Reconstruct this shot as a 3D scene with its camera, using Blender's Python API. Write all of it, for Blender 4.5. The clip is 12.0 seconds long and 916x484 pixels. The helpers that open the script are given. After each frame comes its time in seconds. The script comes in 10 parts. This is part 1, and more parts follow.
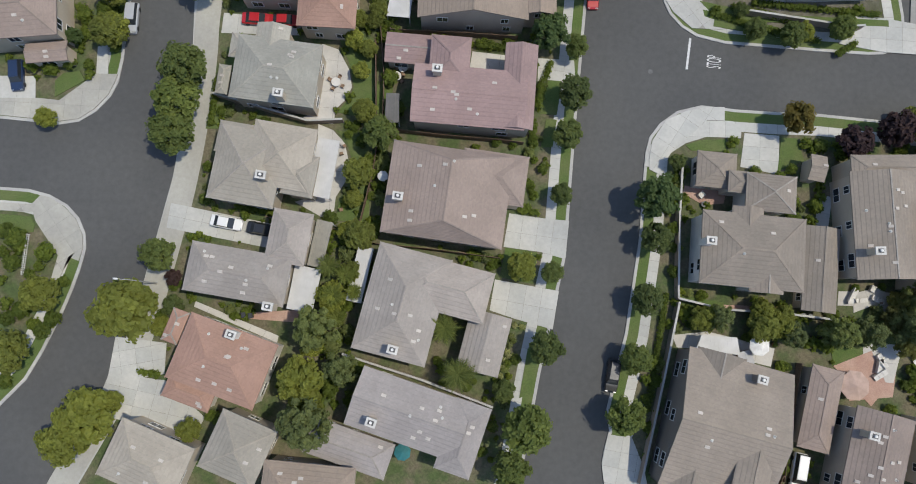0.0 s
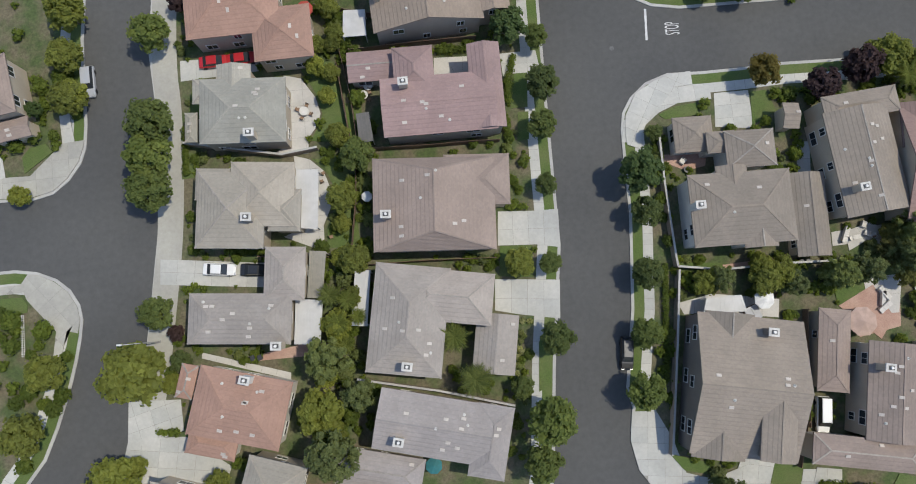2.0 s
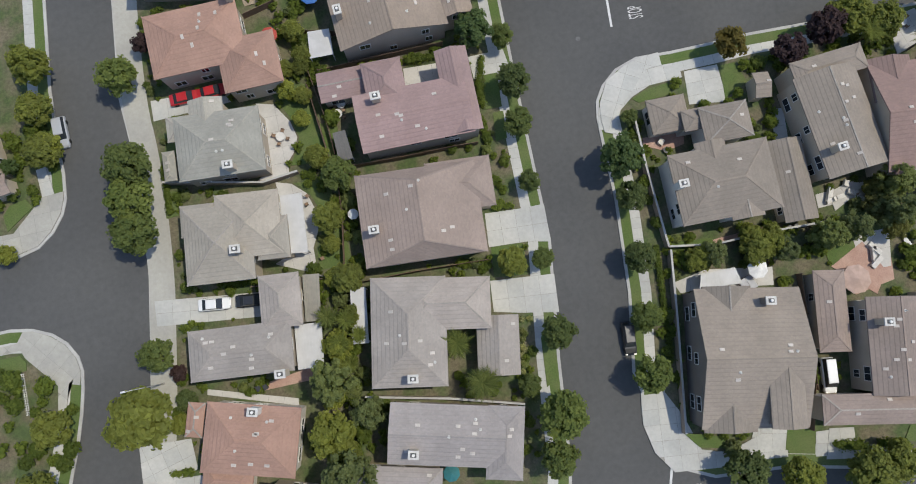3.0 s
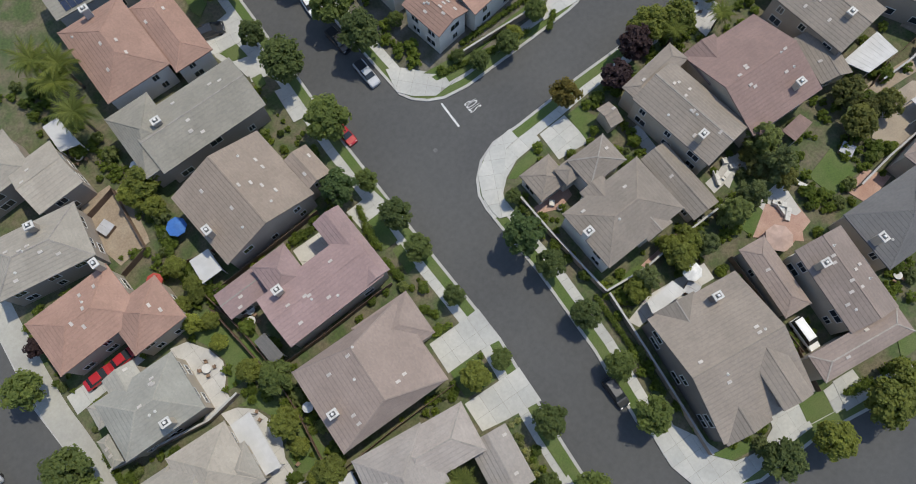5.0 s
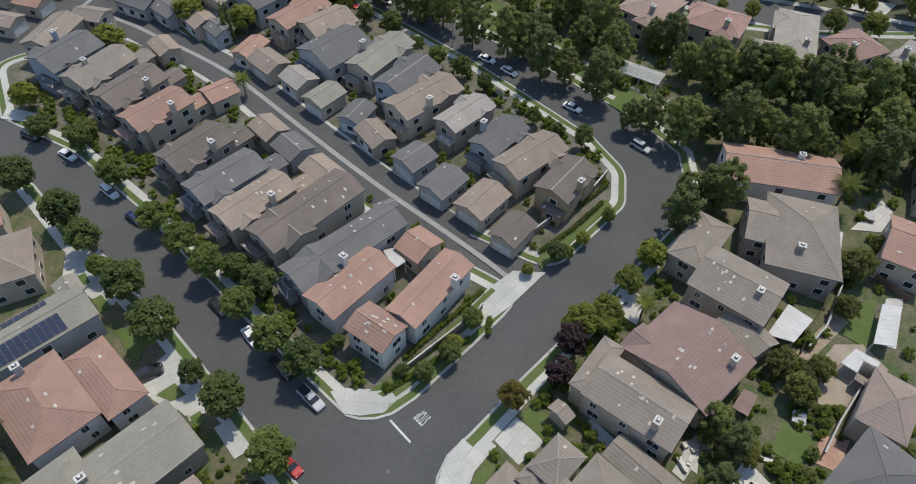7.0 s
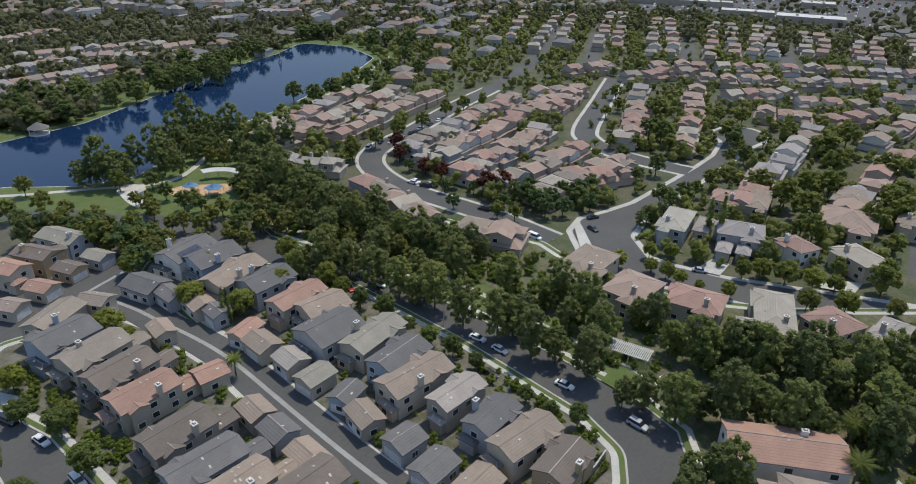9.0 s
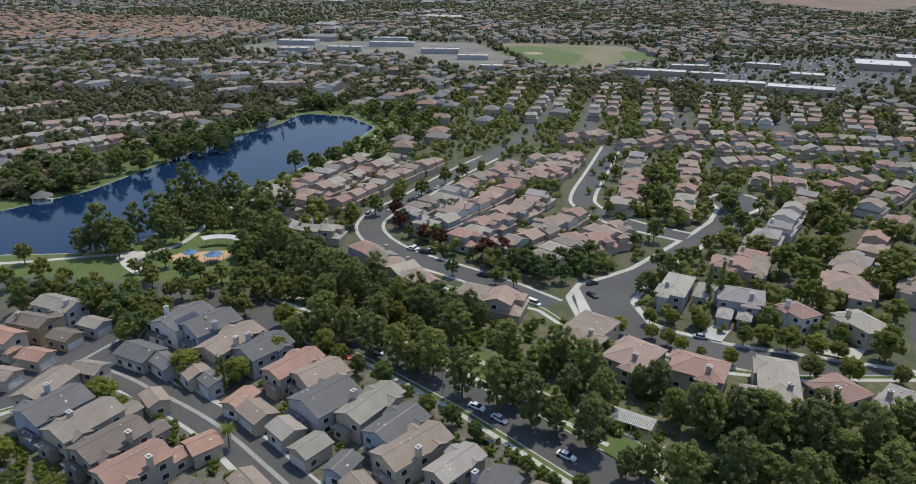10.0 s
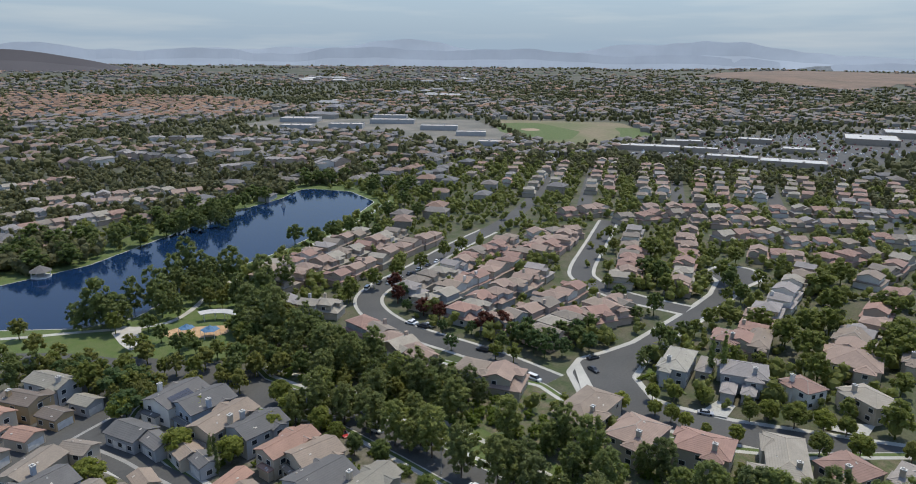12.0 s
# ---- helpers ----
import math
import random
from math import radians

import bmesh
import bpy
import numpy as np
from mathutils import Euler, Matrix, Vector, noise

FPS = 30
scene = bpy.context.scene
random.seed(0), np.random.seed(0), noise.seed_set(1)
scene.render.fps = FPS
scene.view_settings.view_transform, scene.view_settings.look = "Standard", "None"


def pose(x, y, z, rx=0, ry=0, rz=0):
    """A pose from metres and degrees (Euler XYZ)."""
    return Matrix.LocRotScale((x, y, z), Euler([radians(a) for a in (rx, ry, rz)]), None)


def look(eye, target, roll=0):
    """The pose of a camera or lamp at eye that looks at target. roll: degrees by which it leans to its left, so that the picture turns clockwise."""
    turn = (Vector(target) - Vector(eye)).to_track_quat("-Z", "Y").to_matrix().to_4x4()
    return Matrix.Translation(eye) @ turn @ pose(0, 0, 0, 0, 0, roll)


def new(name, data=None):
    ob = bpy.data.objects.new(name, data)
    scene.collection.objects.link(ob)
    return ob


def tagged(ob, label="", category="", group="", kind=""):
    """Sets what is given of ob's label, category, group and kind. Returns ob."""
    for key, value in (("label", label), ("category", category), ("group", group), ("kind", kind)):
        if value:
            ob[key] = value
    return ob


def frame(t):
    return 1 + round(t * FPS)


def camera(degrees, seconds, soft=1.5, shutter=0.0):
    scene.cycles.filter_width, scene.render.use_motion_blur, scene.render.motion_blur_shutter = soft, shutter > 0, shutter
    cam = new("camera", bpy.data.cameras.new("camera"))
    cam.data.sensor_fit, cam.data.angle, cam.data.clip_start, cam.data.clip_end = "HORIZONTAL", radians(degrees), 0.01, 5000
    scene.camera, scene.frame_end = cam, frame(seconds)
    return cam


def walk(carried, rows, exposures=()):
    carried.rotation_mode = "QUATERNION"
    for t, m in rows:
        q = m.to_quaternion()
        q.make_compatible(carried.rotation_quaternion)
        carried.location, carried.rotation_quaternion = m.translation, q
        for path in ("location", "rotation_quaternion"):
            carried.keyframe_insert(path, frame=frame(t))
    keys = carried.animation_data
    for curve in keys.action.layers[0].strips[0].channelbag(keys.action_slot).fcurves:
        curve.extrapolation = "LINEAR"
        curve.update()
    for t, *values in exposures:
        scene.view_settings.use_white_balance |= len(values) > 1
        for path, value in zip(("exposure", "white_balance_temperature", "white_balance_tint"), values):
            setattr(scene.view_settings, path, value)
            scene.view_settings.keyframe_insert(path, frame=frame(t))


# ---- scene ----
cam = camera(67.8, 12.0, soft=1.0)
PATH = [
    (0.0, pose(0.00, 0.00, 100.00, 6.40, -1.20, 0.00)),
    (0.5, pose(-0.33, 0.42, 100.06, 6.36, -1.18, -2.35)),
    (1.0, pose(-0.60, 0.80, 100.10, 6.33, -1.18, -4.75)),
    (1.5, pose(-0.82, 1.10, 100.12, 6.35, -1.21, -7.25)),
    (2.0, pose(-0.97, 1.42, 100.16, 6.36, -1.24, -9.93)),
    (2.5, pose(-1.10, 1.72, 100.23, 6.42, -1.30, -13.00)),
    (4.5, pose(2.91, 2.80, 101.10, 11.45, 0.11, -35.24)),
    (5.0, pose(4.10, 3.29, 101.15, 15.69, 0.09, -43.64)),
    (5.5, pose(4.80, 3.73, 101.12, 21.58, 0.00, -48.15)),
    (6.0, pose(5.05, 4.20, 101.00, 28.02, -0.34, -49.75)),
    (6.5, pose(5.45, 4.74, 100.98, 34.02, -0.60, -50.70)),
    (7.0, pose(5.70, 5.22, 100.88, 40.40, -0.80, -51.45)),
    (7.5, pose(5.90, 5.50, 100.74, 46.78, -0.86, -51.98)),
    (9.3, pose(6.92, 5.85, 100.78, 65.48, -0.70, -52.32)),
    (9.5, pose(7.00, 5.80, 100.76, 66.67, -0.67, -52.34)),
    (10.0, pose(7.11, 5.70, 100.80, 68.80, -0.63, -52.37)),
    (10.5, pose(7.22, 5.68, 100.92, 70.62, -0.58, -52.42)),
    (11.0, pose(7.35, 5.72, 100.94, 72.36, -0.55, -52.45)),
    (11.5, pose(7.47, 5.80, 100.95, 73.77, -0.52, -52.46)),
    (12.0, pose(7.50, 5.78, 101.03, 74.92, -0.46, -52.49)),
]
walk(cam, PATH)

# ---- daylight ----
SUN_EL, SUN_AZ = 66.0, 4.0          # degrees above the ground, degrees from +x towards +y
world = bpy.data.worlds.new("sky")
scene.world = world
world.use_nodes = True
wn, wl = world.node_tree.nodes, world.node_tree.links
sky = wn.new("ShaderNodeTexSky")
sky.sky_type, sky.sun_disc = "NISHITA", False
sky.sun_elevation, sky.sun_rotation = radians(SUN_EL), radians(90 - SUN_AZ)
sky.altitude, sky.dust_density, sky.ozone_density = 300, 0.6, 1.0
# summer haze towards the horizon, with thin streaks of high cloud
gaze = wn.new("ShaderNodeTexCoord")
height = wn.new("ShaderNodeSeparateXYZ")
wl.new(gaze.outputs["Generated"], height.inputs[0])
veil = wn.new("ShaderNodeMapRange")
veil.inputs[1].default_value, veil.inputs[2].default_value = 0.02, 0.5
veil.inputs[3].default_value, veil.inputs[4].default_value = 1.0, 0.0
wl.new(height.outputs[2], veil.inputs[0])
streak_map = wn.new("ShaderNodeMapping")
streak_map.inputs["Scale"].default_value = (2.2, 2.2, 26.0)
wl.new(gaze.outputs["Generated"], streak_map.inputs[0])
streak = wn.new("ShaderNodeTexNoise")
streak.inputs["Scale"].default_value, streak.inputs["Detail"].default_value = 1.6, 6.0
wl.new(streak_map.outputs[0], streak.inputs["Vector"])
streak_amount = wn.new("ShaderNodeMapRange")
streak_amount.inputs[1].default_value, streak_amount.inputs[2].default_value = 0.48, 0.85
wl.new(streak.outputs[0], streak_amount.inputs[0])
haze = wn.new("ShaderNodeMix")
haze.data_type = "RGBA"
haze.inputs[6].default_value, haze.inputs[7].default_value = (1.72, 2.22, 2.78, 1), (2.6, 2.9, 3.15, 1)
wl.new(streak_amount.outputs[0], haze.inputs[0])
dome = wn.new("ShaderNodeMix")
dome.data_type = "RGBA"
wl.new(veil.outputs[0], dome.inputs[0])
wl.new(sky.outputs[0], dome.inputs[6])
wl.new(haze.outputs[2], dome.inputs[7])
wl.new(dome.outputs[2], wn["Background"].inputs[0])
wn["Background"].inputs[1].default_value = 0.135
sun = new("sun", bpy.data.lights.new("sun", "SUN"))
sun.data.energy, sun.data.angle, sun.data.color = 2.2, radians(0.6), (1.0, 0.935, 0.79)
sx = math.cos(radians(SUN_EL)) * math.cos(radians(SUN_AZ))
sy = math.cos(radians(SUN_EL)) * math.sin(radians(SUN_AZ))
sun.matrix_world = look((sx * 300, sy * 300, math.sin(radians(SUN_EL)) * 300), (0, 0, 0))
scene.view_settings.exposure = 0.55


# ---- materials ----
def nodes_of(name):
    m = bpy.data.materials.new(name)
    m.use_nodes = True
    t = m.node_tree
    return m, t.nodes, t.links, t.nodes["Principled BSDF"]


def mixed(n, l, fac, a, b, mode="MIX"):
    x = n.new("ShaderNodeMix")
    x.data_type, x.blend_type = "RGBA", mode
    for socket, value in ((x.inputs[0], fac), (x.inputs[6], a), (x.inputs[7], b)):
        if hasattr(value, "links"):
            l.new(value, socket)
        elif isinstance(value, (int, float)):
            socket.default_value = value
        else:
            socket.default_value = (*value, 1)
    return x.outputs[2]


def ramp(n, l, value, low, high):
    r = n.new("ShaderNodeMapRange")
    r.inputs[1].default_value, r.inputs[2].default_value = low, high
    l.new(value, r.inputs[0])
    return r.outputs[0]


def noise_at(n, l, where, scale, detail=4.0, rough=0.55):
    x = n.new("ShaderNodeTexNoise")
    x.inputs["Scale"].default_value, x.inputs["Detail"].default_value, x.inputs["Roughness"].default_value = scale, detail, rough
    l.new(where, x.inputs["Vector"])
    return x.outputs[0]


def shaded(c, f):
    return tuple(min(1.0, v * f) for v in c)


def surface(name, colour, other=None, big=0.15, fine=3.0, rough=0.9, bump=0.2, grain=0.25, spread=0.0, metal=0.0, world_space=True):
    """A rough everyday surface: two colours blended at a large scale, grain at a fine one, and a little relief."""
    m, n, l, b = nodes_of(name)
    where = n.new("ShaderNodeNewGeometry").outputs["Position"] if world_space else n.new("ShaderNodeTexCoord").outputs["Object"]
    stain = ramp(n, l, noise_at(n, l, where, big), 0.38, 0.62)
    col = mixed(n, l, stain, colour, other or shaded(colour, 0.8))
    fine_n = noise_at(n, l, where, fine, 6.0, 0.65)
    tone = ramp(n, l, fine_n, 0.25, 0.75)
    dark = mixed(n, l, tone, (1 - grain,) * 3, (1 + grain,) * 3)
    col = mixed(n, l, 1.0, col, dark, "MULTIPLY")
    if spread:
        r = n.new("ShaderNodeObjectInfo").outputs["Random"]
        shade = mixed(n, l, r, (1 - spread, 1 - spread, 1 - spread), (1 + spread, 1 + spread * 0.8, 1 + spread * 0.6))
        col = mixed(n, l, 1.0, col, shade, "MULTIPLY")
    l.new(col, b.inputs["Base Color"])
    b.inputs["Roughness"].default_value, b.inputs["Metallic"].default_value = rough, metal
    if bump:
        bp = n.new("ShaderNodeBump")
        bp.inputs["Strength"].default_value, bp.inputs["Distance"].default_value = bump, 0.05
        l.new(fine_n, bp.inputs["Height"])
        l.new(bp.outputs[0], b.inputs["Normal"])
    return m


def roof_tile(name, colour, spread=0.12):
    """Concrete roof tiles: courses at even heights, tiles of uneven tone, weathered patches."""
    m, n, l, b = nodes_of(name)
    tc = n.new("ShaderNodeTexCoord").outputs["Object"]
    sep = n.new("ShaderNodeSeparateXYZ")
    l.new(tc, sep.inputs[0])
    step = n.new("ShaderNodeMath")
    step.operation = "MULTIPLY"
    step.inputs[1].default_value = 1 / 0.21
    l.new(sep.outputs[2], step.inputs[0])
    fract = n.new("ShaderNodeMath")
    fract.operation = "FRACT"
    l.new(step.outputs[0], fract.inputs[0])
    lap = ramp(n, l, fract.outputs[0], 0.0, 0.2)
    col = mixed(n, l, ramp(n, l, noise_at(n, l, tc, 0.22, 5.0, 0.6), 0.35, 0.65), shaded(colour, 0.9), shaded(colour, 1.1))
    flat = n.new("ShaderNodeMapping")
    flat.inputs["Scale"].default_value = (3.0, 3.0, 8.0)
    l.new(tc, flat.inputs[0])
    cell = n.new("ShaderNodeTexVoronoi")
    cell.inputs["Scale"].default_value = 1.0
    l.new(flat.outputs[0], cell.inputs["Vector"])
    tone = n.new("ShaderNodeSeparateColor")
    l.new(cell.outputs["Color"], tone.inputs[0])
    col = mixed(n, l, 1.0, col, mixed(n, l, tone.outputs[0], (0.93,) * 3, (1.06, 1.05, 1.04)), "MULTIPLY")
    # each course's lower edge is darkened in the colour, as shade under the lap
    col = mixed(n, l, 1.0, col, mixed(n, l, lap, (0.975,) * 3, (1.005,) * 3), "MULTIPLY")
    fall = n.new("ShaderNodeMath")
    fall.operation, fall.inputs[0].default_value = "SUBTRACT", 1.0
    l.new(fract.outputs[0], fall.inputs[1])
    lip = n.new("ShaderNodeMath")
    lip.operation = "MULTIPLY"
    l.new(fall.outputs[0], lip.inputs[0])
    l.new(lap, lip.inputs[1])
    r = n.new("ShaderNodeObjectInfo").outputs["Random"]
    col = mixed(n, l, 1.0, col, mixed(n, l, r, (1 - spread,) * 3, (1 + spread, 1 + spread * 0.7, 1 + spread * 0.5)), "MULTIPLY")
    l.new(col, b.inputs["Base Color"])
    b.inputs["Roughness"].default_value = 0.85
    bp = n.new("ShaderNodeBump")
    bp.inputs["Strength"].default_value, bp.inputs["Distance"].default_value = 1.0, 0.034
    l.new(lip.outputs[0], bp.inputs["Height"])
    l.new(bp.outputs[0], b.inputs["Normal"])
    return m


def foliage(name, dark, light, spread=0.2):
    m, n, l, b = nodes_of(name)
    g = n.new("ShaderNodeNewGeometry")
    col = mixed(n, l, g.outputs["Random Per Island"], dark, light)
    col = mixed(n, l, ramp(n, l, noise_at(n, l, g.outputs["Position"], 0.35), 0.3, 0.7), shaded(dark, 1.05), col)
    r = n.new("ShaderNodeObjectInfo").outputs["Random"]
    col = mixed(n, l, 1.0, col, mixed(n, l, r, (1 - spread,) * 3, (1 + spread * 1.25, 1 + spread, 1 - spread * 0.3)), "MULTIPLY")
    l.new(col, b.inputs["Base Color"])
    b.inputs["Roughness"].default_value = 0.6
    b.inputs["Specular IOR Level"].default_value = 0.25
    thin = n.new("ShaderNodeBsdfTranslucent")
    l.new(col, thin.inputs["Color"])
    both = n.new("ShaderNodeMixShader")
    both.inputs[0].default_value = 0.6
    l.new(b.outputs[0], both.inputs[1])
    l.new(thin.outputs[0], both.inputs[2])
    l.new(both.outputs[0], n["Material Output"].inputs["Surface"])
    return m


ROOFS = {"MAUVE": (0.270, 0.192, 0.182), "BROWN": (0.244, 0.196, 0.168), "GREY": (0.308, 0.278, 0.248), "GREYV": (0.275, 0.255, 0.244), "TAN": (0.255, 0.207, 0.165),
         "TANB": (0.225, 0.195, 0.162), "TANG": (0.313, 0.286, 0.238), "OLIVE": (0.225, 0.215, 0.18), "GREYG": (0.310, 0.300, 0.257), "TERRA": (0.314, 0.196, 0.149),
         "SLATE": (0.128, 0.126, 0.124), "DKBROWN": (0.14, 0.118, 0.1), "MAUVEB": (0.225, 0.155, 0.135), "PINK": (0.3, 0.222, 0.18), "PINKR": (0.29, 0.185, 0.15)}
MAUVE, BROWN, GREY, GREYV, TAN, TANB, TANG, OLIVE, GREYG, TERRA, SLATE, DKBROWN, MAUVEB, PINK, PINKR = [roof_tile("roof_tile_" + k.lower(), c) for k, c in ROOFS.items()]
WALLS = {"TAUPE": (0.2, 0.17, 0.145), "CREAM": (0.48, 0.41, 0.32), "BEIGE": (0.38, 0.32, 0.26), "WHITE": (0.7, 0.66, 0.6), "GREYW": (0.4, 0.4, 0.4), "BLUEW": (0.36, 0.4, 0.45), "OCHRE": (0.42, 0.31, 0.18)}
TAUPE, CREAM, BEIGE, WHITE, GREYW, BLUEW, OCHRE = [surface("stucco_" + k.lower(), c, shaded(c, 0.9), 0.3, 12.0, 0.95, 0.15, 0.08, 0.08, world_space=False) for k, c in WALLS.items()]
ASPHALT = surface("asphalt", (0.084, 0.083, 0.079), (0.07, 0.07, 0.068), 0.05, 1.2, 0.9, 0.25, 0.14)
CONCRETE = surface("concrete", (0.46, 0.445, 0.4), (0.37, 0.36, 0.325), 0.12, 2.0, 0.9, 0.1, 0.1)
CONCRETE_SLAB = surface("concrete_slab", (0.455, 0.45, 0.415), (0.385, 0.382, 0.355), 0.12, 2.0, 0.9, 0.1, 0.1, 0.07)
CONCRETE_OLD = surface("weathered_concrete", (0.385, 0.372, 0.325), (0.32, 0.31, 0.275), 0.12, 2.0, 0.9, 0.1, 0.1, 0.06)
JOINT = surface("dirty_joint", (0.29, 0.28, 0.245), None, 0.5, 3.0, 0.95, 0.2, 0.2)
KERB = surface("kerb_concrete", (0.42, 0.41, 0.38), (0.34, 0.33, 0.31), 0.2, 3.0, 0.9, 0.1, 0.1)
PATIO = surface("pale_patio_concrete", (0.5, 0.48, 0.44), (0.42, 0.4, 0.37), 0.2, 3.0, 0.9, 0.1, 0.08)
PAVER = surface("red_pavers", (0.36, 0.22, 0.17), (0.42, 0.28, 0.22), 0.4, 6.0, 0.9, 0.2, 0.2)
LAWN = surface("lawn", (0.075, 0.115, 0.026), (0.1, 0.125, 0.04), 0.25, 6.0, 0.95, 0.6, 0.35)
SOIL = surface("planted_soil", (0.13, 0.112, 0.07), (0.062, 0.088, 0.028), 0.3, 2.5, 0.95, 0.5, 0.4)
COURT_GROUND = surface("courtyard_ground", (0.15, 0.138, 0.112), (0.085, 0.085, 0.05), 0.3, 2.5, 0.95, 0.3, 0.3)
DRYGRASS = surface("dry_grass", (0.16, 0.13, 0.08), (0.07, 0.085, 0.035), 0.02, 0.6, 0.95, 0.5, 0.35)
PLAIN = surface("valley_floor", (0.11, 0.1, 0.075), (0.06, 0.07, 0.04), 0.006, 0.12, 0.95, 0.3, 0.4)
RIDGE = surface("ridge_mortar", (0.33, 0.3, 0.265), None, 0.8, 5.0, 0.9, 0.2, 0.2, 0.15, world_space=False)
TRIM = surface("white_trim", (0.72, 0.7, 0.66), None, 0.5, 6.0, 0.7, 0.05, 0.05, world_space=False)
PATIOWHITE = surface("white_patio_cover", (0.5, 0.49, 0.47), (0.44, 0.43, 0.41), 0.5, 4.0, 0.6, 0.05, 0.05)
VENT = surface("pale_vent_metal", (0.5, 0.45, 0.4), None, 1.0, 6.0, 0.6, 0.0, 0.1)
CAPSTONE = surface("weathered_chimney_cap", (0.56, 0.54, 0.5), None, 1.0, 6.0, 0.8, 0.1, 0.15)
THROAT_SHADE = surface("sooty_metal", (0.09, 0.088, 0.085), None, 1.0, 6.0, 0.7, 0.0, 0.1)
DARK = surface("dark_opening", (0.02, 0.02, 0.022), None, 1.0, 6.0, 0.6, 0.0, 0.1)
WOOD = surface("weathered_fence_wood", (0.2, 0.13, 0.085), (0.15, 0.1, 0.07), 0.5, 5.0, 0.9, 0.3, 0.25)
BLOCKWALL = surface("block_wall", (0.34, 0.27, 0.21), (0.29, 0.23, 0.18), 0.5, 5.0, 0.95, 0.2, 0.2)
BARK = surface("bark", (0.11, 0.08, 0.06), (0.16, 0.13, 0.1), 1.0, 8.0, 0.95, 0.5, 0.3)
PAINT = surface("road_paint", (0.6, 0.6, 0.58), (0.48, 0.48, 0.46), 1.0, 8.0, 0.8, 0.1, 0.15)
LEAF = foliage("street_tree_leaves", (0.121, 0.162, 0.055), (0.262, 0.316, 0.105))
LEAFLIGHT = foliage("light_leaves", (0.191, 0.218, 0.053), (0.376, 0.413, 0.100))
LEAFDEEP = foliage("deep_green_leaves", (0.155, 0.192, 0.075), (0.325, 0.37, 0.138))
LEAFPURPLE = foliage("purple_leaves", (0.06, 0.038, 0.044), (0.13, 0.085, 0.092))
LEAFRUST = foliage("rusty_leaves", (0.12, 0.1, 0.03), (0.21, 0.18, 0.052))
PALMLEAF = foliage("palm_fronds", (0.14, 0.175, 0.045), (0.29, 0.32, 0.09))
gm, gn, gl, gb = nodes_of("window_glass")
gb.inputs["Base Color"].default_value = (0.03, 0.035, 0.042, 1)
gb.inputs["Roughness"].default_value = 0.08
GLASS = gm
wm, wn2, wl2, wb = nodes_of("lake_water")
wb.inputs["Base Color"].default_value = (0.007, 0.023, 0.064, 1)
wb.inputs["Roughness"].default_value, wb.inputs["IOR"].default_value = 0.05, 1.33
wb.inputs["Specular IOR Level"].default_value = 0.26
wpos = wn2.new("ShaderNodeNewGeometry").outputs["Position"]
wbump = wn2.new("ShaderNodeBump")
wbump.inputs["Strength"].default_value, wbump.inputs["Distance"].default_value = 0.25, 0.12
wl2.new(noise_at(wn2, wl2, wpos, 0.5, 5.0), wbump.inputs["Height"])
wl2.new(wbump.outputs[0], wb.inputs["Normal"])
WATER = wm


# ---- mesh tools ----
def part(name, bm, material, parent, label=""):
    """Links a bmesh as one mesh object under a thing or a part."""
    me = bpy.data.meshes.new(name)
    bm.to_mesh(me)
    bm.free()
    for mt in (material if isinstance(material, (list, tuple)) else [material]):
        me.materials.append(mt)
    ob = new(name, me)
    ob.parent = parent
    if label:
        ob["label"] = label
    return ob


def again(ob, parent, m):
    """Another piece on the same mesh."""
    o = new(ob.name.split(".")[0], ob.data)
    o.parent = parent
    o.matrix_local = m
    return o


def thing(name, x, y, z, turn, label, category, group="", kind=""):
    e = new(name)
    e.empty_display_size = 0.5
    e.matrix_world = pose(x, y, z, 0, 0, turn)
    return tagged(e, label, category, group, kind)


def block(bm, x0, x1, y0, y1, z0, z1, mi=0):
    v = [bm.verts.new(p) for p in ((x0, y0, z0), (x1, y0, z0), (x1, y1, z0), (x0, y1, z0), (x0, y0, z1), (x1, y0, z1), (x1, y1, z1), (x0, y1, z1))]
    for f in ((3, 2, 1, 0), (4, 5, 6, 7), (0, 1, 5, 4), (1, 2, 6, 5), (2, 3, 7, 6), (3, 0, 4, 7)):
        bm.faces.new([v[i] for i in f]).material_index = mi
    return v


def solid(bm, pts, z0, z1):
    """A flat polygon raised into a slab."""
    low = [bm.verts.new((x, y, z0)) for x, y in pts]
    top = [bm.verts.new((x, y, z1)) for x, y in pts]
    bm.faces.new(top)
    k = len(pts)
    for i in range(k):
        bm.faces.new((low[i], low[(i + 1) % k], top[(i + 1) % k], top[i]))


def bar(bm, a, b, w, h):
    """A square bar from a to b."""
    a, b = Vector(a), Vector(b)
    d = (b - a).normalized()
    s = d.cross(Vector((0, 0, 1)))
    s = s.normalized() * w / 2 if s.length > 1e-4 else Vector((w / 2, 0, 0))
    u = s.cross(d).normalized() * h / 2
    v = [bm.verts.new(p) for p in (a - s - u, a + s - u, a + s + u, a - s + u, b - s - u, b + s - u, b + s + u, b - s + u)]
    for f in ((0, 1, 2, 3), (7, 6, 5, 4), (0, 4, 5, 1), (1, 5, 6, 2), (2, 6, 7, 3), (3, 7, 4, 0)):
        bm.faces.new([v[i] for i in f])


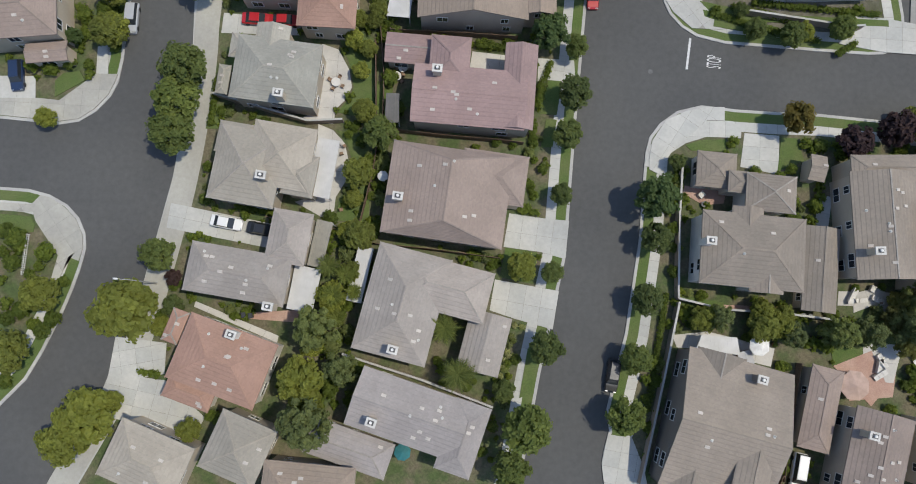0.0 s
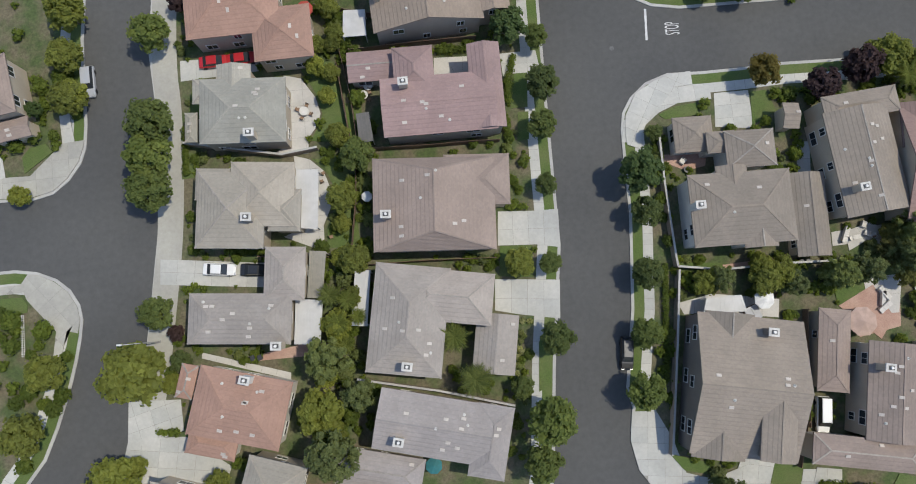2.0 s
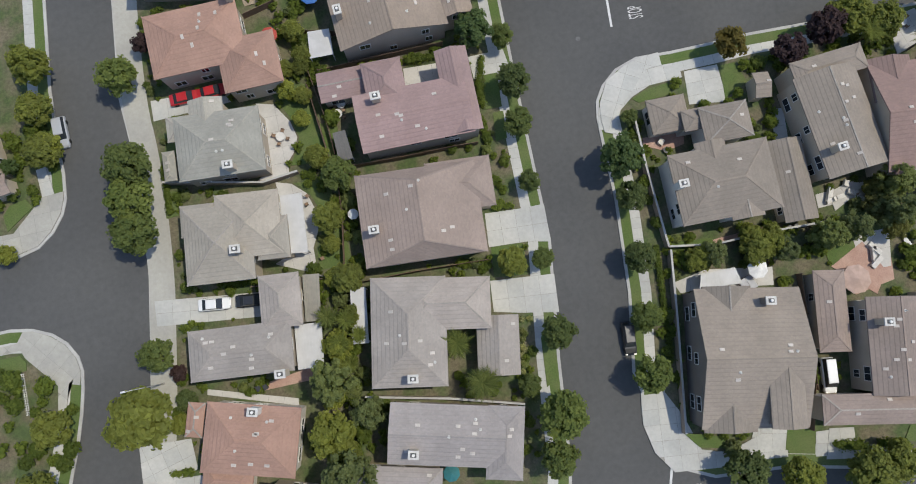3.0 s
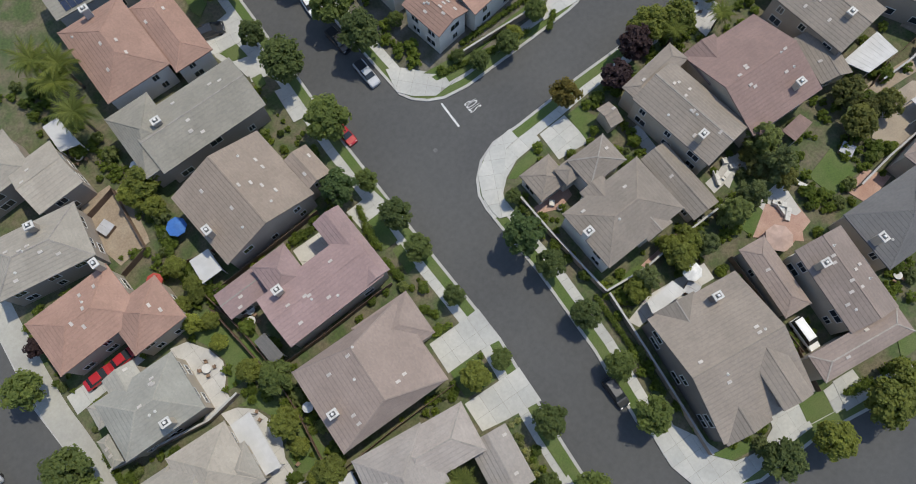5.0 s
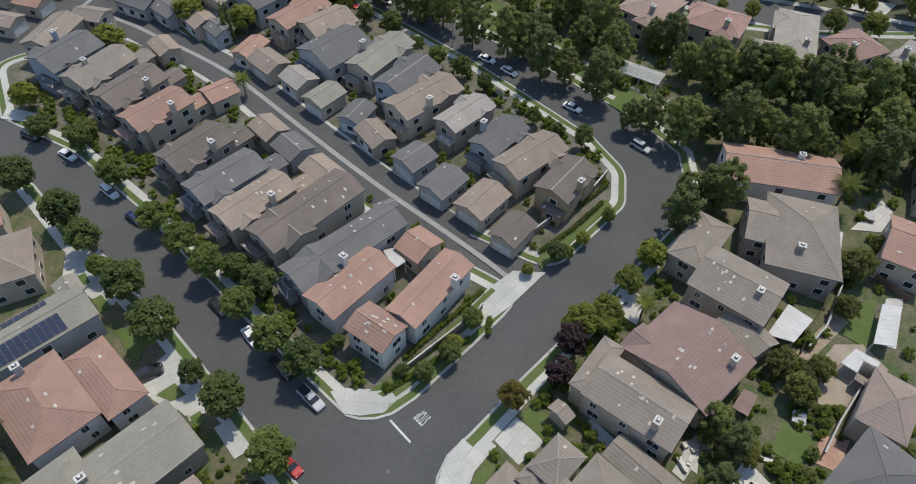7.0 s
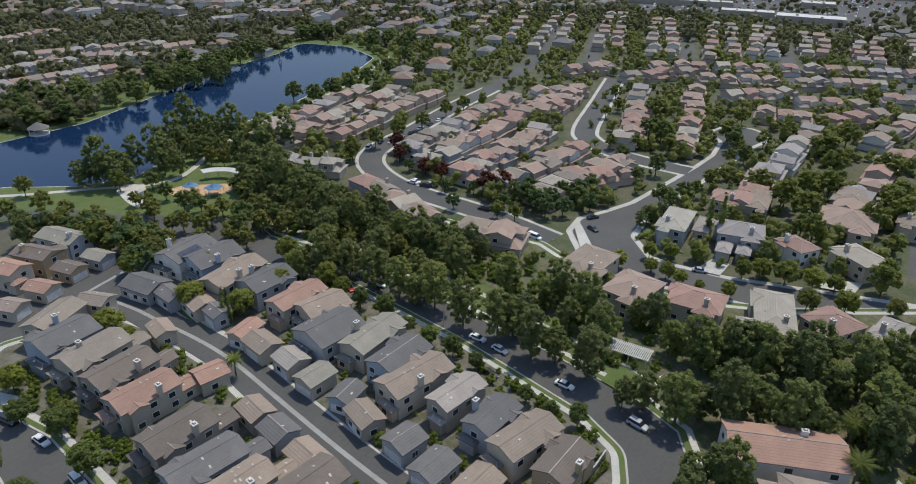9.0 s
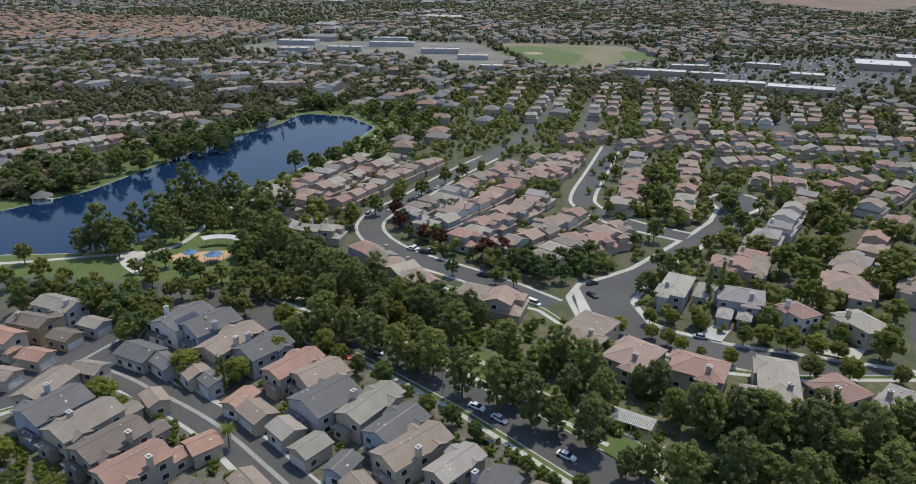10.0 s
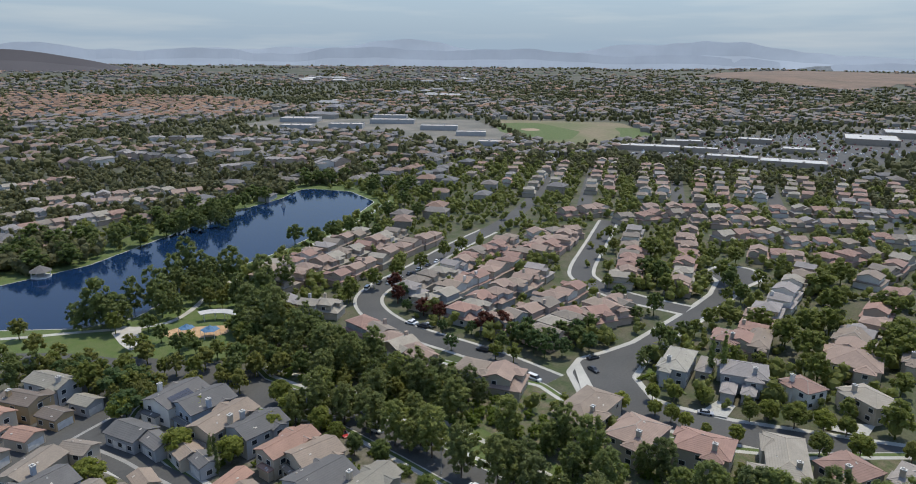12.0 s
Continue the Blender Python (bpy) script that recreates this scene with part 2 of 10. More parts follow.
def tube(bm, x, y, z0, z1, r0, r1, k=8):
    a = [bm.verts.new((x + r0 * math.cos(i * math.tau / k), y + r0 * math.sin(i * math.tau / k), z0)) for i in range(k)]
    b = [bm.verts.new((x + r1 * math.cos(i * math.tau / k), y + r1 * math.sin(i * math.tau / k), z1)) for i in range(k)]
    for i in range(k):
        bm.faces.new((a[i], a[(i + 1) % k], b[(i + 1) % k], b[i]))
    bm.faces.new(b)


def grown(pts, d):
    """The closed outline moved inwards by d (counter-clockwise outlines)."""
    out, k = [], len(pts)
    for i in range(k):
        p, q, r = Vector(pts[i - 1]), Vector(pts[i]), Vector(pts[(i + 1) % k])
        a, b = (q - p).normalized(), (r - q).normalized()
        na, nb = Vector((-a.y, a.x)), Vector((-b.y, b.x))
        m = na + nb
        m = m / max(0.4, m.dot(na))
        out.append(tuple(q + m * d))
    return out


def rounded(pts, radius=6.0, steps=5):
    """Corner points (x, y) or (x, y, radius) joined with rounded corners."""
    out, k = [], len(pts)
    for i in range(k):
        p, q, r = Vector(pts[i - 1][:2]), Vector(pts[i][:2]), Vector(pts[(i + 1) % k][:2])
        rad = pts[i][2] if len(pts[i]) > 2 else radius
        a, b = (p - q), (r - q)
        ang = a.angle(b)
        if ang > radians(172) or rad <= 0:
            out.append(tuple(q))
            continue
        cut = min(rad / math.tan(ang / 2), a.length * 0.45, b.length * 0.45)
        s, e = q + a.normalized() * cut, q + b.normalized() * cut
        for j in range(steps + 1):
            t = j / steps
            out.append(tuple(s * (1 - t) ** 2 + q * 2 * t * (1 - t) + e * t * t))
    return out


def ring(bm, a, b, z):
    va = [bm.verts.new((*p, z)) for p in a]
    vb = [bm.verts.new((*p, z)) for p in b]
    k = len(a)
    for i in range(k):
        bm.faces.new((va[i], va[(i + 1) % k], vb[(i + 1) % k], vb[i]))


def sheet(name, pts, z, material, label="", category="", kind="structure", thick=0.0):
    bm = bmesh.new()
    if thick:
        solid(bm, pts, z - thick, z)
    else:
        bm.faces.new([bm.verts.new((*p, z)) for p in pts])
    bmesh.ops.recalc_face_normals(bm, faces=bm.faces)
    if not thick and bm.faces:
        bm.faces.ensure_lookup_table()
        if bm.faces[0].normal.z < 0:
            bmesh.ops.reverse_faces(bm, faces=bm.faces)
    bmesh.ops.triangulate(bm, faces=bm.faces)
    ob = part(name, bm, material, None)
    return tagged(ob, label, category, "", kind)


def strip_points(pts, width, smooth=3):
    """Both edges of a band along a line of points, after smoothing the line."""
    p = [Vector(q) for q in pts]
    for _ in range(smooth):
        q = [p[0]]
        for a, b in zip(p, p[1:]):
            q += [a * 0.75 + b * 0.25, a * 0.25 + b * 0.75]
        p = q + [p[-1]]
    left, right = [], []
    for i, c in enumerate(p):
        d = (p[min(i + 1, len(p) - 1)] - p[max(i - 1, 0)]).normalized()
        s = Vector((-d.y, d.x)) * width / 2
        left.append(c + s)
        right.append(c - s)
    return left, right


ROAD_EDGES = []


def band(name, pts, width, z, material, label="", category="", smooth=3):
    left, right = strip_points(pts, width, smooth)
    bm = bmesh.new()
    vl = [bm.verts.new((*p, z)) for p in left]
    vr = [bm.verts.new((*p, z)) for p in right]
    for i in range(len(vl) - 1):
        bm.faces.new((vr[i], vr[i + 1], vl[i + 1], vl[i]))
    ob = part(name, bm, material, None)
    if name.startswith("road"):
        for a, b in zip(left + right, left[1:] + left[-1:] + right[1:] + right[-1:]):
            ROAD_EDGES.extend(a.lerp(b, k / 12)[:] for k in range(12))
        ROAD_EDGES.extend(((a + b) / 2)[:] for a, b in zip(left, right))
    return tagged(ob, label, category, "", "structure")


# ---- the ground, streets and blocks ----
def land(x, y):
    """The height of the valley floor, which climbs gently towards the hills."""
    r = math.hypot(x, y)
    if r < 1500:
        return 0.0
    swell = 1.0 + 0.35 * noise.noise((x * 0.0011, y * 0.0011, 3.0))
    mound = 26.0 * math.exp(-((x - 3150) / 620) ** 2 - ((y - 760) / 380) ** 2)
    return 52.0 * ((r - 1500) / 3300) ** 1.4 * swell + mound * min(1.0, (r - 1500) / 600)


bm = bmesh.new()
prev = [bm.verts.new((0, 0, 0))] * 144
for radius in [700, 1500] + [1500 + 150 * k for k in range(1, 23)]:
    row = []
    for k in range(144):
        a = k * math.tau / 144
        x, y = radius * math.cos(a), radius * math.sin(a)
        row.append(bm.verts.new((x, y, land(x, y))))
    for k in range(144):
        q = (prev[k], row[k], row[(k + 1) % 144], prev[(k + 1) % 144])
        bm.faces.new(q[:3] if radius == 700 else q)
    prev = row
tagged(part("ground", bm, PLAIN, None), "dry valley floor of soil and scrub", "ground", "", "structure").location.z = -0.06
road = sheet("road", [(-140, -110), (150, -110), (152, 20), (150, 120), (140, 160), (128, 200), (112, 228), (40, 228), (-20, 200), (-140, 110)], 0.0, ASPHALT, "dark grey asphalt residential street", "road")


BLOCK_EDGES = []


def city_block(pts, inner=SOIL, verge=1.5, walk_width=1.5, corner=7.0):
    """A raised block: kerb, planted verge, concrete footway and the lots inside."""
    edge = rounded(pts, corner)
    a, b, c = grown(edge, 0.45), grown(edge, 0.45 + verge), grown(edge, 0.45 + verge + walk_width)
    BLOCK_EDGES.append((edge, grown(c, 0.4)))
    bm = bmesh.new()
    ring(bm, edge, a, 0.15)
    k = len(edge)
    for i in range(k):
        p, q = edge[i], edge[(i + 1) % k]
        bm.faces.new([bm.verts.new(v) for v in ((*p, -0.05), (*q, -0.05), (*q, 0.15), (*p, 0.15))])
    tagged(part("kerb", bm, KERB, None), "pale concrete kerb along the street", "kerb", "", "structure")
    if verge:
        bm = bmesh.new()
        ring(bm, a, b, 0.155)
        tagged(part("verge", bm, LAWN, None), "grass verge between kerb and footway", "verge", "", "structure")
    bm = bmesh.new()
    ring(bm, b, c, 0.158)
    walk_base = tagged(part("pavement", bm, JOINT, None), "pale concrete footway of square slabs", "pavement", "", "structure")
    far_bm = bmesh.new()
    for i in range(k):
        p, q, r, t = Vector(b[i]), Vector(b[(i + 1) % k]), Vector(c[(i + 1) % k]), Vector(c[i])
        n = max(1, round((q - p).length / 1.6))
        for j in range(n):
            u, v = (j + 0.012) / n, (j + 0.988) / n
            quad = [p.lerp(q, u), p.lerp(q, v), t.lerp(r, v), t.lerp(r, u)]
            mid = sum(quad, Vector((0, 0))) / 4
            near = -46 < mid.x < 60 and -32 < mid.y < 62
            bm = bmesh.new() if near else far_bm
            solid(bm, [w[:] for w in quad], 0.15, 0.1655)
            if near:
                part("slab", bm, CONCRETE_SLAB, walk_base)
    if far_bm.faces:
        tagged(part("slabs", far_bm, CONCRETE_SLAB, walk_base), kind="stuff")
    else:
        far_bm.free()
    sheet("lot", c, 0.15, inner, "planted soil and lawn of the lots", "ground")


city_block([(-70, -70), (-5, -70, 0), (11, -23, 0), (14, -8, 0), (18, 9, 0), (20, 30, 0), (22, 49, 0), (24, 62, 0), (27, 84, 0), (28, 115, 0), (30.5, 135, 0), (30, 149), (10, 185), (-15, 170), (-33, 78, 0), (-38, 48, 0), (-38, 37, 0), (-40, 21, 0), (-42, 12, 0), (-45, -1, 0), (-48, -10, 0), (-55, -23, 0)])
city_block([(23.8, -16.0, 0), (22.9, -19.1, 0), (22.9, -22.8, 0), (24.4, -26.2, 0), (26.7, -28.6, 0), (30.3, -30.7, 0), (41, -32.5, 0), (55, -37, 0), (90, -60, 0), (140, -90), (200, -70), (232, -20), (192, 30, 0), (179, 55, 0), (174, 78, 0), (178, 90), (184, 105), (178, 140, 0), (170, 175), (135, 196), (130, 178, 0), (133, 150, 0), (136, 123, 0), (133, 99, 0), (132.5, 80, 0), (130, 61, 0), (128.5, 48, 0), (124, 36, 0), (114, 29, 6), (103, 27, 0), (87, 28, 0), (57, 31, 0), (50.7, 31.2, 0), (44.4, 31.6, 0), (39.1, 32.2, 0), (35.4, 31.3, 0), (32.7, 29.4, 0), (31.0, 27.2, 0), (30.3, 24.7, 0), (29.9, 21.3, 0), (29, 12, 0), (26.5, -2, 0), (23.5, -13, 0)])
city_block([(33.9, 48.7, 0), (34.7, 46.7, 0), (36.5, 44.6, 0), (38.8, 43.1, 0), (43.1, 42.0, 0), (57.5, 40.9, 0), (72, 40), (70, 62, 0), (71.5, 84, 0), (74.5, 108, 0), (78, 133, 0), (78, 157, 0), (75, 172, 0), (60, 178), (46, 183), (37, 161, 0), (41, 138, 0), (40, 112, 0), (36, 77, 0)], COURT_GROUND, verge=1.2)
city_block([(79, 39), (103, 37), (112, 42, 8), (117, 53, 0), (120, 72, 0), (123, 92, 0), (124.5, 112, 0), (126, 137, 0), (117, 165, 0), (98, 196), (86, 184), (84, 157, 0), (83.5, 133, 0), (80.5, 108, 0), (77.5, 82, 0), (76, 60, 0)], COURT_GROUND, verge=1.2)
city_block([(-160, 31), (-65.9, 29.5, 0), (-60.7, 29.0, 0), (-57.3, 28.6, 0), (-54.3, 29.1, 0), (-51.8, 30.7, 0), (-49.8, 33.0, 0), (-48.8, 35.2, 0), (-48.2, 38.9, 0), (-48.1, 42.5, 0), (-47.3, 52, 0), (-43, 78, 0), (-30, 160), (-160, 160)])
city_block([(-160, -60), (-95, -60), (-62.8, -12.3, 0), (-59.4, -8.7, 0), (-57.2, -4.6, 0), (-55.0, 0.4, 0), (-53.6, 4.2, 0), (-52.6, 7.6, 0), (-52.1, 10.1, 0), (-52.3, 12.3, 0), (-53.4, 14.7, 0), (-55.2, 16.6, 0), (-57.9, 18.1, 0), (-60.9, 18.9, 0), (-65.1, 19.2, 0), (-160, 19.5)])
ALLEY = [(72.5, 42), (74, 57), (75, 80), (78, 108), (81, 133), (80.2, 150), (79, 158), (78.6, 168), (77, 177), (75.6, 185)]
ALLEY_WEST = [(58, 181.5), (66, 185.6), (75, 189.1), (87, 192)]
band("alley", ALLEY[1:], 9.6, 0.178, ASPHALT, "dark asphalt alley between the garages", "alley")
GUTTER = surface("gutter_concrete", (0.3, 0.295, 0.28), (0.25, 0.245, 0.23), 0.2, 3.0, 0.9, 0.1, 0.1)
band("alley_gutter", ALLEY, 1.1, 0.19, GUTTER, "pale concrete gutter down the middle of the alley", "gutter")
band("alley", ALLEY_WEST, 8.6, 0.182, ASPHALT, "dark asphalt alley between the garages", "alley")
band("alley_gutter", ALLEY_WEST, 1.1, 0.194, GUTTER, "pale concrete gutter down the middle of the alley", "gutter")
band("pavement_west", [(-57, -30), (-53, -22), (-46, -9.5), (-43, -1), (-40, 12), (-38, 21), (-36, 37), (-36, 48), (-31, 78)], 3.7, 0.172, CONCRETE_OLD, "wide pale concrete footway", "pavement")
sheet("parkway_lawn", [(131, 50), (142, 50), (146, 80), (150, 120), (144, 152), (135, 150), (138, 123), (136, 99), (134.5, 80)], 0.162, LAWN, "green lawn of the greenbelt", "lawn")


# ---- windows, shared ----
def window_mesh(w, h):
    bm = bmesh.new()
    for x0, x1, z0, z1 in ((-w / 2 - 0.1, w / 2 + 0.1, -h / 2 - 0.1, -h / 2), (-w / 2 - 0.1, w / 2 + 0.1, h / 2, h / 2 + 0.1), (-w / 2 - 0.1, -w / 2, -h / 2, h / 2), (w / 2, w / 2 + 0.1, -h / 2, h / 2), (-0.03, 0.03, -h / 2, h / 2)):
        block(bm, x0, x1, -0.07, 0.03, z0, z1)
    me = bpy.data.meshes.new("window")
    bm.to_mesh(me)
    bm.free()
    me.materials.append(TRIM)
    bm = bmesh.new()
    block(bm, -w / 2, w / 2, -0.02, 0.02, -h / 2, h / 2)
    pane = bpy.data.meshes.new("pane")
    bm.to_mesh(pane)
    bm.free()
    pane.materials.append(GLASS)
    return me, pane


WINDOWS = [window_mesh(1.5, 1.3), window_mesh(1.0, 1.3), window_mesh(1.9, 1.4)]
bm = bmesh.new()
block(bm, -0.33, 0.33, -0.2, 0.2, 0.0, 0.11)
VENT_MESH = bpy.data.meshes.new("roof_vent")
bm.to_mesh(VENT_MESH)
bm.free()
VENT_MESH.materials.append(VENT)
bm = bmesh.new()
tube(bm, 0, 0, -0.05, 0.06, 0.24, 0.2, 10)
tube(bm, 0, 0, 0.06, 0.4, 0.07, 0.07, 8)
PIPE_MESH = bpy.data.meshes.new("roof_vent")
bm.to_mesh(PIPE_MESH)
bm.free()
PIPE_MESH.materials.append(CAPSTONE)
PITCH, EAVE = 0.36, 0.45
bm = bmesh.new()
block(bm, -0.85, 0.85, -0.06, 0.03, -0.75, 0.75)
block(bm, -0.72, 0.72, -0.08, 0.0, -0.62, 0.62, 1)
FAR_WINDOW = bpy.data.meshes.new("window")
bm.to_mesh(FAR_WINDOW)
bm.free()
FAR_WINDOW.materials.append(TRIM)
FAR_WINDOW.materials.append(GLASS)
FAR_BLIND = (90, 180)


def roof_mesh(w, d, z, style, axis):
    """A hipped or gabled roof over w x d, its eaves at z, and its ridge and hip lines."""
    bm = bmesh.new()
    lw, ld = (w, d) if axis == "x" else (d, w)
    rise = ld / 2 * PITCH
    inset = min(ld / 2, lw / 2 - 0.05) if style == "h" else 0.0
    if style == "j":
        style, inset = "h", ld * 0.14

    def at(u, v, h):
        return (u, v, h) if axis == "x" else (-v, u, h)
    e = [at(-lw / 2, -ld / 2, z), at(lw / 2, -ld / 2, z), at(lw / 2, ld / 2, z), at(-lw / 2, ld / 2, z)]
    r = [at(-lw / 2 + inset, 0, z + rise), at(lw / 2 - inset, 0, z + rise)]
    top = [bm.verts.new(p) for p in e]
    rv = [bm.verts.new(p) for p in r]
    low = [bm.verts.new((p[0], p[1], p[2] - 0.22)) for p in e]
    bm.faces.new((top[0], top[1], rv[1], rv[0]))
    bm.faces.new((top[2], top[3], rv[0], rv[1]))
    if style == "h":
        bm.faces.new((top[1], top[2], rv[1]))
        bm.faces.new((top[3], top[0], rv[0]))
    else:
        lr = [bm.verts.new((p[0], p[1], p[2] - 0.22)) for p in r]
        bm.faces.new((top[1], low[1], lr[1], rv[1]))
        bm.faces.new((low[2], top[2], rv[1], lr[1]))
        bm.faces.new((low[0], top[0], rv[0], lr[0]))
        bm.faces.new((top[3], low[3], lr[0], rv[0]))
        bm.faces.new((low[1], low[0], lr[0], lr[1]))
        bm.faces.new((low[3], low[2], lr[1], lr[0]))
    for i in range(4):
        if style == "h" or i in (0, 2):
            bm.faces.new((low[i], low[(i + 1) % 4], top[(i + 1) % 4], top[i]))
    if style == "h":
        bm.faces.new(low[::-1])
    lines = [(r[0], r[1])]
    if style == "h":
        lines += [(e[0], r[0]), (e[3], r[0]), (e[1], r[1]), (e[2], r[1])]
    return bm, lines, rise


def inside(wing, x, y, z):
    return abs(x - wing[0]) < wing[2] / 2 - 0.2 and abs(y - wing[1]) < wing[3] / 2 - 0.2 and z < wing[4] + 0.4


rnd = random.Random(7)


def house(label, roof, wall, x, y, turn, wings, chimney=None, vents=11, category="house", group="", far=False, door=""):
    """A stucco house of one or more wings (x, y, width, depth, eaves, hipped or gabled, ridge along x or y)."""
    small = wings[0][4] < 4.5
    if door == "s" and wings[0][3] < 17:
        w0, d0 = wings[0][2:4]
        wings = wings + [(w0 * 0.16, d0 / 2 + 1.5, w0 * 0.56, 6.4, 3.3, "g", "y")]
    home = thing("garage" if small else "house", x, y, 0.15, turn, label, "garage" if small else category, group or ("garages" if small else "houses"))
    for i, (cx, cy, w, d, z, style, axis) in enumerate(wings):
        bm = bmesh.new()
        x0, x1, y0, y1 = cx - w / 2 + EAVE, cx + w / 2 - EAVE, cy - d / 2 + EAVE, cy + d / 2 - EAVE
        block(bm, x0, x1, y0, y1, -0.1, z + 0.08)
        if style == "g":
            k = PITCH * ((d if axis == "x" else w) / 2 - EAVE)
            for s in (0, 1):
                if axis == "x":
                    px = x0 if s == 0 else x1
                    q = x0 + 0.2 if s == 0 else x1 - 0.2
                    a = [(px, y0, z + 0.08), (px, y1, z + 0.08), (px, cy, z + 0.08 + k)]
                    b = [(q, y0, z + 0.08), (q, y1, z + 0.08), (q, cy, z + 0.08 + k)]
                else:
                    py = y0 if s == 0 else y1
                    q = y0 + 0.2 if s == 0 else y1 - 0.2
                    a = [(x0, py, z + 0.08), (x1, py, z + 0.08), (cx, py, z + 0.08 + k)]
                    b = [(x0, q, z + 0.08), (x1, q, z + 0.08), (cx, q, z + 0.08 + k)]
                va, vb = [bm.verts.new(p) for p in a], [bm.verts.new(p) for p in b]
                bm.faces.new(va)
                bm.faces.new(vb[::-1])
                for j in range(3):
                    bm.faces.new((va[j], va[(j + 1) % 3], vb[(j + 1) % 3], vb[j]))
            bmesh.ops.recalc_face_normals(bm, faces=bm.faces)
        part("wall", bm, wall, home)
        rz = z + 0.2 - 0.015 * i
        bm, lines, rise = roof_mesh(w, d, rz, style, axis)
        bmesh.ops.recalc_face_normals(bm, faces=bm.faces)
        r = part("roof", bm, roof, home)
        r.location = (cx, cy, 0)
        if not far:
            bm = bmesh.new()
            for a, b in lines:
                bar(bm, a, b, 0.2, 0.09)
            part("ridge_cap", bm, RIDGE if (i + int(abs(x) * 3 + abs(y))) % 4 == 0 else roof, r)
        # windows on the walls that stand free
        floors = (1.6, 4.2) if z > 4.5 else (1.6,)
        for (ax, ay), (bx, by), rot in (((x0, y0), (x1, y0), 0), ((x1, y0), (x1, y1), 90), ((x1, y1), (x0, y1), 180), ((x0, y1), (x0, y0), 270)):
            span = math.hypot(bx - ax, by - ay)
            count = min(3, int(span / (5.5 if far else 3.6)))
            if far and rot in FAR_BLIND:
                continue
            plain = far or x > 95 or y > 88
            reach = math.hypot(x, y)
            if far and (reach > 330 or (reach > 250 and rot != 270)):
                continue
            if far:
                count = min(count, 2)
            for f in floors:
                for j in range(count):
                    t = (j + 0.5 + rnd.uniform(-0.12, 0.12)) / count
                    wx, wy = ax + (bx - ax) * t, ay + (by - ay) * t
                    ox, oy = math.sin(radians(rot)) * 0.6, -math.cos(radians(rot)) * 0.6
                    if rnd.random() < 0.25 or any(inside(o, wx + ox, wy + oy, f) for k2, o in enumerate(wings) if k2 != i):
                        continue
                    if plain:
                        wo = new("window", FAR_WINDOW)
                        wo.parent = home
                        wo.matrix_local = pose(wx, wy, f, 0, 0, rot)
                        continue
                    fr, pa = rnd.choice(WINDOWS)
                    wo = new("window", fr)
                    wo.parent = home
                    wo.matrix_local = pose(wx, wy, f, 0, 0, rot)
                    po = new("pane", pa)
                    po.parent = wo
        # vents on the slopes
        for _ in range((vents if x < 95 and y < 95 else min(vents, 3)) if i == 0 and not small else (2 if not small else 1)):
            u, v = rnd.uniform(-0.36, 0.36) * w, rnd.uniform(-0.36, 0.36) * d
            if any(inside((o[0], o[1], o[2] + 1, o[3] + 1, 99), cx + u, cy + v, 0) for k2, o in enumerate(wings) if k2 != i):
                continue
            across, half, along = (v, d / 2, u) if axis == "x" else (u, w / 2, v)
            gap = half - abs(across)
            tilt = math.degrees(math.atan(PITCH)) * (1 if across < 0 else -1)
            if style == "h":
                end = (w if axis == "x" else d) / 2 - abs(along)
                if end < gap + 0.3:
                    continue
            vo = new("roof_vent", PIPE_MESH if _ % 3 == 2 else VENT_MESH)
            vo.parent = home
            vo.matrix_local = pose(cx + u, cy + v, rz + gap * PITCH, tilt if axis == "x" else 0, 0 if axis == "x" else -tilt, 0)
    if door in ("e", "w"):
        cx, cy, w, d, z, style, axis = wings[0]
        half, px = min(2.45, d / 2 - 1.0), (cx + w / 2 - EAVE if door == "e" else cx - w / 2 + EAVE)
        for k in range(4):
            bm = bmesh.new()
            block(bm, px - 0.06, px + 0.06, cy - half, cy + half, 0.05 + k * 0.55, 0.05 + k * 0.55 + 0.52)
            if k == 0:
                leaf = part("garage_door", bm, TRIM, home, "white sectional garage door")
            else:
                part("door_panel", bm, TRIM, leaf)
    elif door == "s":
        cx, cy, w, d, z, style, axis = wings[0]
        bm = bmesh.new()
        block(bm, cx + w * 0.15 - 0.5, cx + w * 0.15 + 0.5, cy - d / 2 + EAVE - 0.06, cy - d / 2 + EAVE + 0.05, 0.1, 2.2)
        part("front_door", bm, WOOD, home, "brown wooden front door")
    if chimney:
        zc = wings[0][4]
        bm = bmesh.new()
        block(bm, -0.6, 0.6, -0.45, 0.45, zc - 0.2, zc + 2.7)
        c = part("chimney", bm, wall, home)
        c.location = (chimney[0], chimney[1], 0)
        if far:
            return home
        bm = bmesh.new()
        block(bm, -0.72, 0.72, -0.57, 0.57, zc + 2.7, zc + 2.95)
        part("chimney_cap", bm, CAPSTONE, c)
        # a flat slab; the opening's shade is put into its dark colour
        bm = bmesh.new()
        block(bm, -0.4, 0.4, -0.3, 0.3, zc + 2.95, zc + 2.99)
        part("chimney_throat", bm, THROAT_SHADE, c, "flat dark slab coloured like a shaded chimney opening")
        bm = bmesh.new()
        tube(bm, 0, 0, zc + 2.99, zc + 3.25, 0.2, 0.2)
        part("flue", bm, TRIM, c, "pale metal flue cap")
    return home


